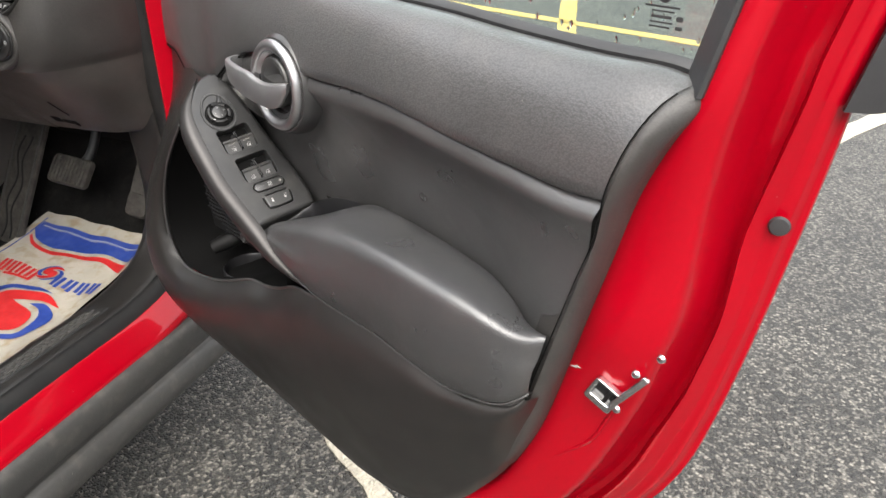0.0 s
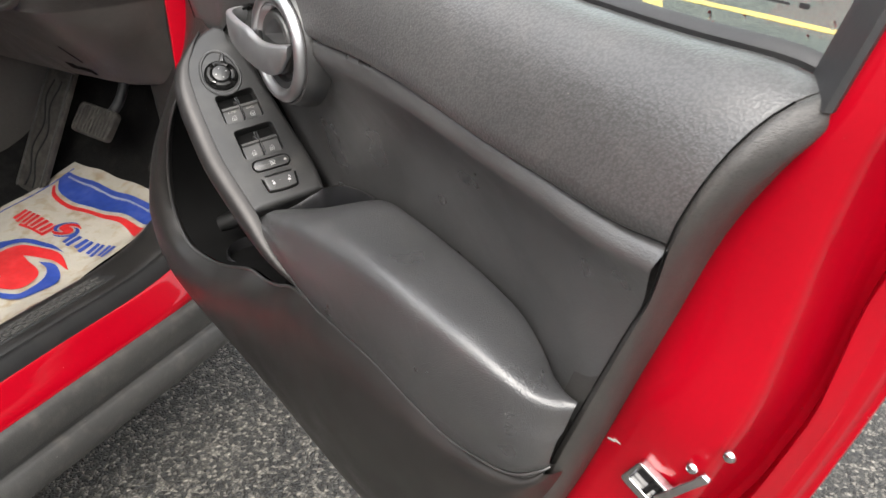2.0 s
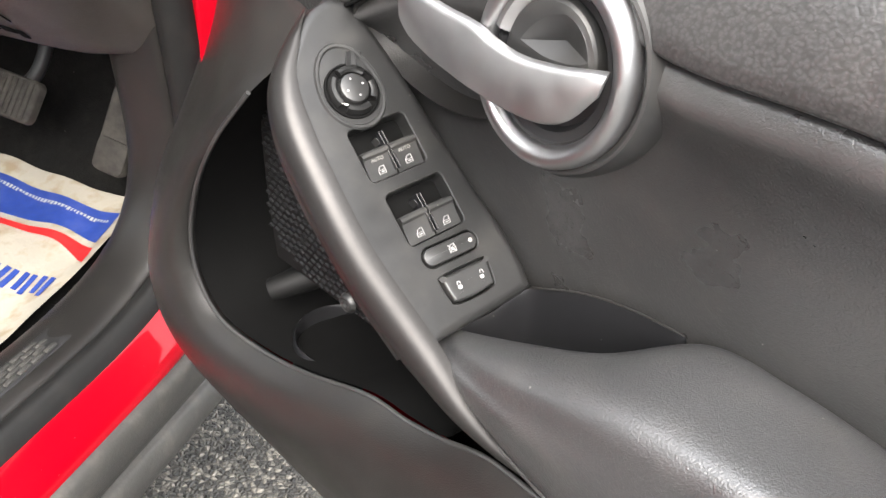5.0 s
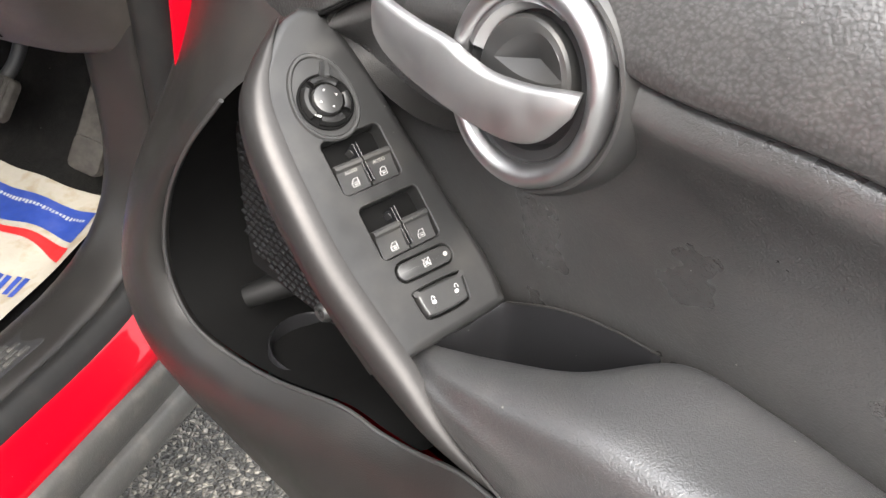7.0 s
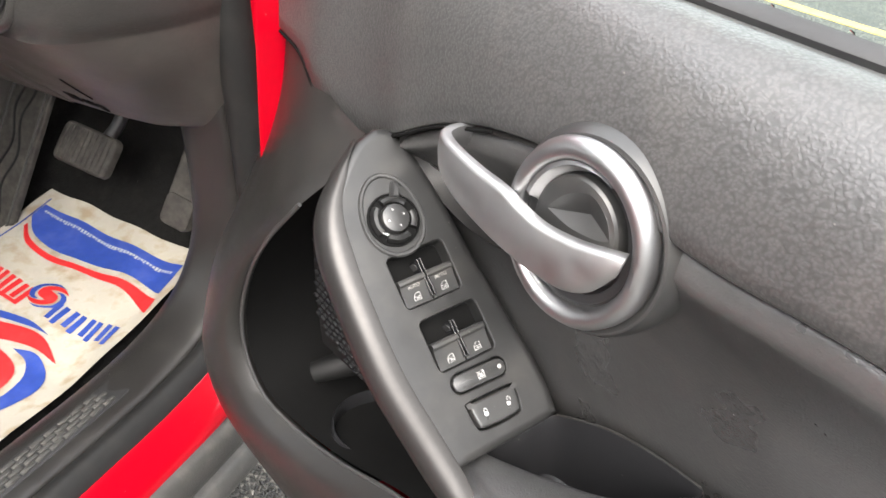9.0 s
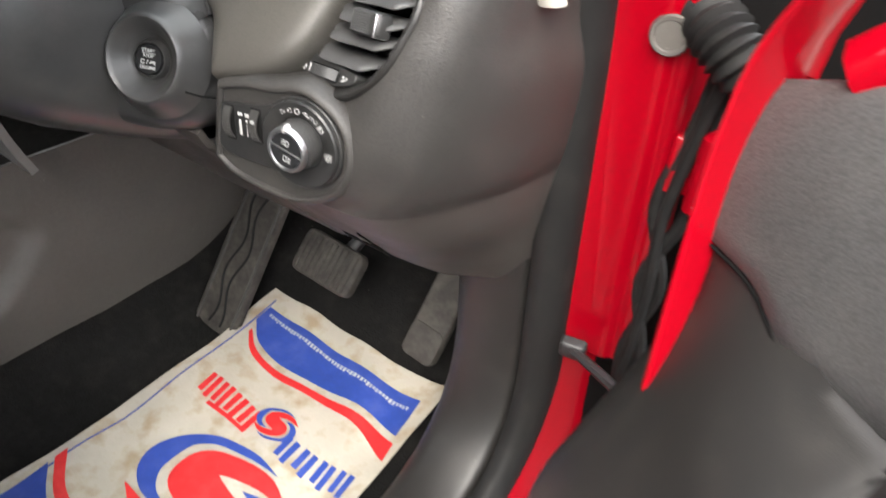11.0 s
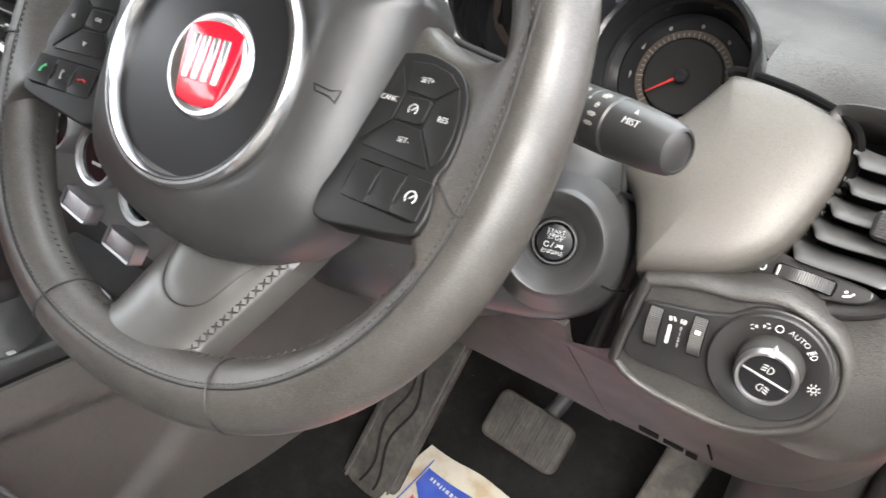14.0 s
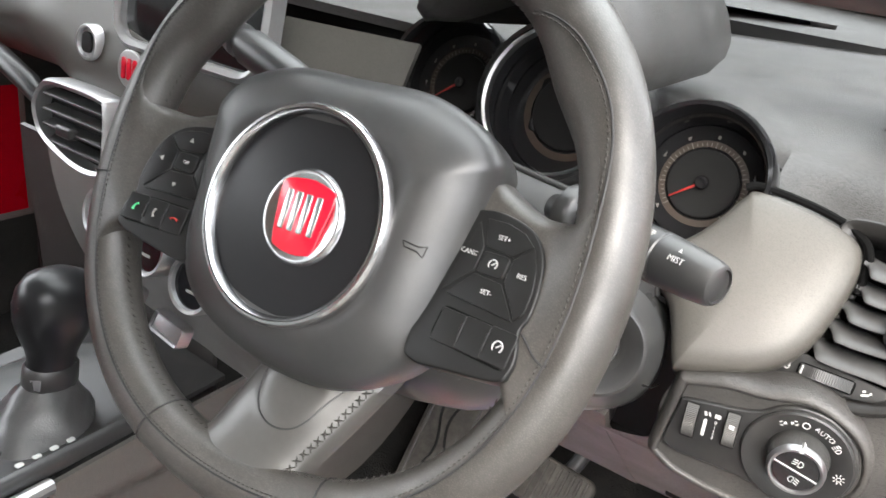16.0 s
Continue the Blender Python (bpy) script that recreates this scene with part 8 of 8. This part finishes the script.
def foot_rest():
    f = thing("foot_rest", (-1.50, 1.2, 0.42), "dusty black ribbed foot rest", "foot rest")
    m = frame3((-1.492, 1.175, 0.475), (1, 0, -0.06), (0.10, 0.50, 0.86))
    part("plate", plate(rounded(0.085, 0.30, 0.010), m, 0.010, 0.003), DUSTY, f)
    for x in (-0.034, 0.034):
        part("edge_rib", box(m @ pose(x, 0, 0.011), 0.004, 0.28, 0.004, 0.001), CLAD, f)
    for i in range(2):
        line = [m @ Vector((-0.012 + 0.018 * i + 0.007 * math.sin(t * 2.2 + i), -0.13 + 0.24 * t / 6, 0.0105)) for t in np.linspace(0, 6, 30)]
        part("groove", tube(line, 0.0022, 6), DARK, f)


foot_rest()


# ---- centre console ----
def console():
    c = thing("centre_console", (-1.72, 0.6, 0.33), "grey-black centre console with gear selector plate", "console")
    o = curve([(0.30, 0.628, 0), (0.60, 0.628, 0), (0.80, 0.622, 0), (0.90, 0.606, 0), (0.928, 0.575, 0), (0.905, 0.53, 0), (0.850, 0.480, 0), (0.78, 0.440, 0), (0.60, 0.42, 0), (0.30, 0.42, 0)], 6, closed=True)

    def side(u, v):
        """Grained side with a broad shallow hollow, soft at its edge."""
        y = -0.3 + 1.62 * u
        z = 0.33 + (0.335 + 0.05 * max(u - 0.55, 0)) * v
        inside, near = False, 1.0
        for a, b in zip(o, o[1:] + o[:1]):
            if (a.y > z) != (b.y > z) and y < a.x + (b.x - a.x) * (z - a.y) / (b.y - a.y):
                inside = not inside
            near = min(near, math.hypot(a.x - y, a.y - z))
        f = min(near / 0.022, 1) if inside else 0.0
        return Vector((-1.612 + 0.008 * math.sin(math.pi * v) + 0.04 * max(u - 0.7, 0) - 0.014 * f * f * (3 - 2 * f), y, z))
    part("side_panel", thicken(grid(side, 110, 50), 0.006), SIDE, c, "grey-brown grained side panel with a shallow hollow", 70)
    line = [Vector((-1.611, y, 0.638 + 0.05 * max(y - 0.75, 0))) for y in np.linspace(0.2, 1.25, 20)]
    part("panel_joint", tube(line, 0.003, 6), DARK, c)
    top = grid(lambda u, v: Vector((-1.62 - 0.20 * u, -0.3 + 1.20 * v, 0.665 + 0.05 * max(v - 0.70, 0) + 0.004 * math.sin(math.pi * u))), 8, 16)
    part("console_top", thicken(top, 0.006), SMOOTH, c, "black console top")
    line = [Vector((-1.607 - 0.10 * max(y - 0.70, 0), y, 0.668 + 0.03 * max(y - 0.70, 0))) for y in np.linspace(0.1, 0.69, 20)]
    part("console_trim", tube(line, 0.013, 10, flat=0.6), SATIN, c, "silver-grey console edge trim")
    part("gear_plate", plate(rounded(0.17, 0.27, 0.06), pose(-1.700, 0.715, 0.672), 0.016, 0.008, dish=0.004), SMOOTH, c, "black gear selector plate")
    bars("gear_marks", [(0.0, 0.016 * i, 0.006, 0.0075, 0) for i in range(4)], pose(-1.627, 0.676, 0.6885), WHITE, c)
    s = thing("gear_selector", (-1.675, 0.72, 0.68), "glossy black gear selector with leather boot", "gear lever")
    k = pose(-1.682, 0.735, 0.690, -6, 4, 0)
    rows = []
    for h, r in ((-0.014, 0.050), (-0.006, 0.045), (0.002, 0.039), (0.008, 0.035), (0.014, 0.032), (0.020, 0.028), (0.026, 0.024), (0.032, 0.0205)):
        row = []
        for i in range(40):
            a = 2 * math.pi * i / 40
            rr = r * (1 + 0.05 * math.sin(5 * a + h * 160) + 0.03 * math.sin(9 * a - h * 300))
            row.append(k @ Vector((rr * math.cos(a) + (0.032 - h) * 0.25, rr * 1.2 * math.sin(a) - (0.032 - h) * 0.3, h)))
        rows.append(row)
    part("boot", loft(rows, closed=True), LEATHER, s, "black leather boot with folds")
    part("collar", lathe([(0.0195, 0.030), (0.0210, 0.033), (0.0205, 0.050), (0.0185, 0.053)], k, 28, 1.0, 1.25), SMOOTH, s)
    part("collar_badge", box(k @ pose(0.010, -0.0205, 0.040, 0, 0, 27), 0.010, 0.004, 0.011, 0.001), CHROME, s)
    part("knob", lathe([(0.0, 0.150), (0.012, 0.1485), (0.023, 0.142), (0.0285, 0.131), (0.0305, 0.117), (0.0295, 0.102), (0.0255, 0.086), (0.0205, 0.072), (0.0180, 0.060), (0.0175, 0.048)], k, 40, 1.0, 1.25), HUBDISC, s, "glossy black selector knob")


console()


def centre_stack():
    c = thing("centre_stack", (-1.72, 0.85, 0.75), "dark centre stack with chrome-ringed vents and dials", "dashboard")
    for x, z in ((-1.788, 0.935),):
        m = frame3((x, 0.838, z), (1, 0, 0), (0, 0.10, 1))
        o = curve([(-0.048, 0.012, 0), (-0.030, 0.034, 0), (0.0, 0.039, 0), (0.06, 0.038, 0), (0.074, 0.028, 0), (0.074, -0.030, 0), (0.060, -0.044, 0), (0.020, -0.044, 0), (-0.030, -0.028, 0), (-0.047, -0.008, 0)], 5, closed=True)
        rows = [[m @ Vector((p.x, p.y, h)) for p in r] for r, h in ((o, -0.02), (o, 0.006), (inset(o, 0.003), 0.010), (inset(o, 0.007), 0.008), (inset(o, 0.008), -0.01))]
        v = part("vent_ring", loft(rows, closed=True), SATIN, c, "satin silver vent surround")
        # Back sheet, near-black in place of the vent's inner shade.
        bm = bmesh.new()
        bm.faces.new([bm.verts.new(m @ Vector((p.x, p.y, -0.008))) for p in inset(o, 0.006)])
        part("vent_back", bm, DARK, v)
        for i in range(4):
            part("slat", box(m @ pose(0.018, 0.022 - 0.0155 * i, 0.001, 20, 0, 0), 0.098, 0.003, 0.014, 0.001), SMOOTH, v)
        part("vent_tab", box(m @ pose(0.012, -0.010, 0.008), 0.026, 0.012, 0.010, 0.003), SMOOTH, v)
    part("trim_strip", tube([Vector((-2.40, 0.86, 1.01)), Vector((-1.93, 0.848, 0.972)), Vector((-1.86, 0.842, 0.955)), Vector((-1.835, 0.845, 0.935))], [0.012, 0.012, 0.012, 0.008], 12, flat=0.7), SMOOTH, c, "black dash trim strip")
    for x, z, r in ((-1.600, 0.818, 0.030), (-1.667, 0.833, 0.030), (-1.736, 0.846, 0.030)):
        m = frame3((x, 0.850, z), (1, 0, 0), (0, 0.25, 0.97))
        k = part("dial_ring", lathe([(r, -0.01), (r, 0.012), (r * 0.95, 0.016), (r * 0.84, 0.015), (r * 0.80, 0.010)], m, 40), SATIN, c, "silver climate dial")
        part("dial_face", lathe([(0, 0.011), (r * 0.81, 0.011)], m, 32), GLOSSY, k)
        bars("dial_marks", [(0, 0.008, 0.012, 0.003, 0), (0, -0.008, 0.014, 0.003, 0)], m @ pose(0, 0, 0.0112), GREYPRINT, k)
    for x, z in ((-1.644, 0.750), (-1.716, 0.766)):
        m = frame3((x, 0.846, z), (1, 0, -0.18), (0, 0.35, 0.94))
        o = rounded(0.046, 0.024, 0.005)
        w = part("climate_switch", loft([[m @ Vector((p.x, p.y, h)) for p in r] for r, h in ((o, -0.010), (o, 0.004), (inset(o, 0.0015), 0.006), (inset(o, 0.0035), 0.005), (inset(o, 0.0040), -0.002))], closed=True), CHROME, c, "silver-framed climate switch")
        part("switch_face", plate(inset(o, 0.0035), m @ pose(0, 0, -0.002), 0.005, 0.001), SATIN, w)
    part("stack_panel", thicken(grid(lambda u, v: Vector((-1.86 + 0.31 * u, 0.866 + 0.050 * v * v, 0.905 - 0.19 * v - 0.03 * u)), 8, 8), 0.01), SILVERPAINT, c, "silver-grey climate panel")
    m = frame3((-1.770, 0.856, 1.014), (1, 0, 0), (0, 0.1, 1))
    part("round_button", lathe([(0.0, 0.002), (0.013, 0.002), (0.014, 0.005), (0.016, 0.005), (0.0175, 0.003), (0.018, -0.01)], m, 32), SATIN, c, "round chrome-edged button")
    part("button_face", plate(rounded(0.016, 0.020, 0.006), m @ pose(0, 0, 0.0022), 0.002, 0.001), DARK, c)
    m = frame3((-1.700, 0.852, 1.003), (1, 0, 0), (0, 0.1, 1))
    part("emblem", plate(rounded(0.036, 0.036, 0.017), m, 0.003, 0.001), SATIN, c, "small silver emblem")
    part("emblem_bars", (lambda bm: [plate(rounded(0.006, 0.020, 0.002, 2), m @ pose(x, 0, 0.003), 0.0012, 0.0004, bm=bm) for x in (-0.008, 0.0, 0.008)] and bm)(bmesh.new()), BADGERED, c, "red emblem marks")
    m = frame3((-1.640, 0.875, 1.085), (1, 0, 0), (0, 0.15, 1))
    o = rounded(0.20, 0.135, 0.03)
    rows = [[m @ Vector((p.x, p.y, h)) for p in r] for r, h in ((o, -0.01), (o, 0.006), (inset(o, 0.004), 0.010), (inset(o, 0.009), 0.006), (inset(o, 0.010), -0.004))]
    s = part("screen_frame", loft(rows, closed=True), SATIN, c, "silver frame of the centre screen")
    part("screen", plate(inset(o, 0.009), m @ pose(0, 0, -0.004), 0.004, 0.001), GLOSSY, s, "dark glossy screen")


centre_stack()


def driver_seat():
    """Front of the driver's cushion, with its raised side bolster."""
    s = thing("driver_seat", (-1.36, 0.38, 0.33), "black leather driver's seat cushion with rounded front", "seat")
    rows = []
    for f, z in ((0.80, 0.42), (0.97, 0.45), (1.0, 0.52), (1.0, 0.61), (0.985, 0.645), (0.95, 0.668), (0.88, 0.678), (0.75, 0.672), (0.5, 0.655), (0.2, 0.650)):
        row = []
        for i in range(64):
            a = 2 * math.pi * i / 64
            x = 0.245 * math.copysign(abs(math.cos(a)) ** 0.55, math.cos(a))
            y = 0.275 * math.copysign(abs(math.sin(a)) ** 0.55, math.sin(a))
            lift = 0.016 * (abs(x) / 0.245) ** 3 * (1 if z > 0.6 else 0)
            row.append(Vector((-1.380 + x * f, 0.395 + y * f, z + lift)))
        rows.append(row)
    bm = loft(rows, closed=True)
    cap(bm, 64)
    part("cushion", bm, LEATHER, s, "padded black leather cushion", 60)
    line = [Vector((-1.380 + 0.245 * 0.93 * math.copysign(abs(math.cos(a)) ** 0.55, math.cos(a)), 0.395 + 0.275 * 0.93 * math.copysign(abs(math.sin(a)) ** 0.55, math.sin(a)), 0.6735 + 0.012 * abs(math.cos(a)) ** 1.6)) for a in np.linspace(0, 2 * math.pi, 80, endpoint=False)]
    part("piping", tube(line, 0.0022, 6, closed=True), RUBBER, s)
    part("seat_base", box(pose(-1.36, 0.34, 0.375), 0.38, 0.42, 0.10, 0.02), RUBBER, s, "dark seat base")


driver_seat()

# ---- hinge side of the doorway ----
def hinge_side():
    a, b = Vector((-0.925, 1.085, 0.652)), Vector((-0.838, 1.052, 0.648))
    part("check_strap", tube([a, a.lerp(b, 0.5), b], [0.005, 0.006, 0.006], 8, flat=1.8), RUBBER, CAR, "ridged check strap")
    part("strap_bracket", box(frame3(a, (1, 0.2, 0), (0, -0.3, 1)), 0.026, 0.022, 0.012, 0.004), RUBBER, CAR, "black strap bracket")
    for z in (0.875, 0.585):
        part("hinge_leaf", box(pose(-0.868, 1.095, z, 0, 0, 20), 0.034, 0.014, 0.050, 0.004), RED, CAR)
        part("hinge_knuckle", lathe([(0, -0.04), (0.009, -0.032), (0.009, 0.032), (0, 0.04)], pose(-0.852, 1.082, z), 16), RED, CAR)
    # bellows of the door wiring, and the loom that hangs below it
    for pts, r0 in ((((-0.895, 1.100, 1.000), (-0.872, 1.072, 0.992), (-0.848, 1.062, 0.975), (-0.826, 1.070, 0.955)), 0.019), (((-0.890, 1.090, 0.560), (-0.860, 1.070, 0.548), (-0.835, 1.070, 0.540)), 0.016)):
        line = curve(pts, 12)
        part("cable_boot", tube(line, [r0 * (1 + 0.16 * math.sin(i * 2.1)) * (0.75 + 0.35 * math.sin(math.pi * i / (len(line) - 1))) for i in range(len(line))], 18), SEAL, CAR, "black ribbed rubber cable boot")
    for dx, dy in ((0.0, 0.0), (0.010, 0.006), (-0.008, 0.010)):
        part("wiring_loom", tube(curve([(-0.858 + dx, 1.085 + dy, 0.955), (-0.864 + dx, 1.080 + dy, 0.90), (-0.872 + dx * 1.5, 1.078 + dy, 0.83), (-0.868 - dx, 1.075 + dy, 0.76), (-0.872 + dx, 1.085 + dy, 0.68), (-0.880, 1.095 + dy, 0.62)], 6), 0.0055, 8), SEAL, CAR, "black taped wiring")
    part("jamb_plug", lathe([(0, 0.002), (0.011, 0.0018), (0.012, 0.003), (0.0145, 0.0032), (0.016, 0.0)], frame3((-0.901, 1.069, 0.978), (1, 0.14, 0), (0, 0, 1)), 28), SIDE, CAR, "round grey plug in the door jamb")
    rows = []
    for x0, x1, z in ((-0.972, -0.951, 1.002), (-0.975, -0.957, 1.04), (-0.992, -0.966, 1.09), (-1.02, -0.98, 1.18), (-1.08, -1.03, 1.38)):
        y = 0.995 - 0.75 * (z - 0.985)
        c = Vector(((x0 + x1) / 2, y, z))
        rows.append([c + Vector((math.cos(a) * (x1 - x0) / 2, math.sin(a) * 0.014 + 0.006, 0)) for a in np.linspace(0, 2 * math.pi, 20, endpoint=False)])
    part("pillar_trim", loft(rows, closed=True, caps=True), CREAM, CAR, "cream cloth-look pillar trim")
    # Added sheet; its near-black stands for shade in the hinge gap.
    part("wing_liner", thicken(grid(lambda u, v: Vector((-0.935 + 0.16 * u, 1.150 + 0.02 * u, 0.36 + 0.66 * v)), 6, 10), 0.004), GAPSHADE, CAR, "near-black sheet standing in for shade behind the hinges")


hinge_side()


def mirror():
    m = thing("door_mirror", (-0.70, 1.15, 1.0), "red door mirror housing seen through the glass", "door mirror")
    c = D(0.10, 1.07, -0.27)
    k = frame3(c, ALONG, Vector((0, 0, 1)))
    rows = []
    for f, s in ((-0.06, 0.55), (-0.045, 0.85), (-0.01, 1.0), (0.03, 1.0), (0.05, 0.9)):
        rows.append([k @ Vector((0.085 * s * math.copysign(abs(math.cos(a)) ** 0.7, math.cos(a)), 0.062 * s * math.copysign(abs(math.sin(a)) ** 0.7, math.sin(a)), f)) for a in np.linspace(0, 2 * math.pi, 32, endpoint=False)])
    part("housing", loft(rows, closed=True, caps=True), RED, m, "glossy red mirror housing", 50)
    part("foot", box(frame3(D(0.10, 1.005, -0.20), ALONG, Vector((0, 0, 1))), 0.09, 0.03, 0.14, 0.01), RUBBER, m, "black mirror foot")


mirror()


def drops():
    """Rain drops lying on the outside of the door glass."""
    rng = random.Random(4)
    bm = bmesh.new()
    for i in range(260):
        u, v = rng.uniform(0.3, 0.99), rng.uniform(0.0, 0.35) ** 1.3
        r = rng.uniform(0.0006, 0.0022)
        p = D(0.03 + 0.80 * u + 0.05 * u * v + 0.28 * v * (1 - u), 1.00 + 0.40 * v * (0.75 + 0.25 * u), -0.0795 - 0.07 * v * v)
        lathe([(0, -r * 0.5), (r * 0.6, -r * 0.4), (r, 0)], frame3(p, ALONG, Vector((0, 0, 1))), 7, 1.0, rng.uniform(1, 2.0), bm=bm)
    tagged(part("water_drops", bm, DROPS, DOOR, "rain drops on the glass"), kind="stuff")


drops()
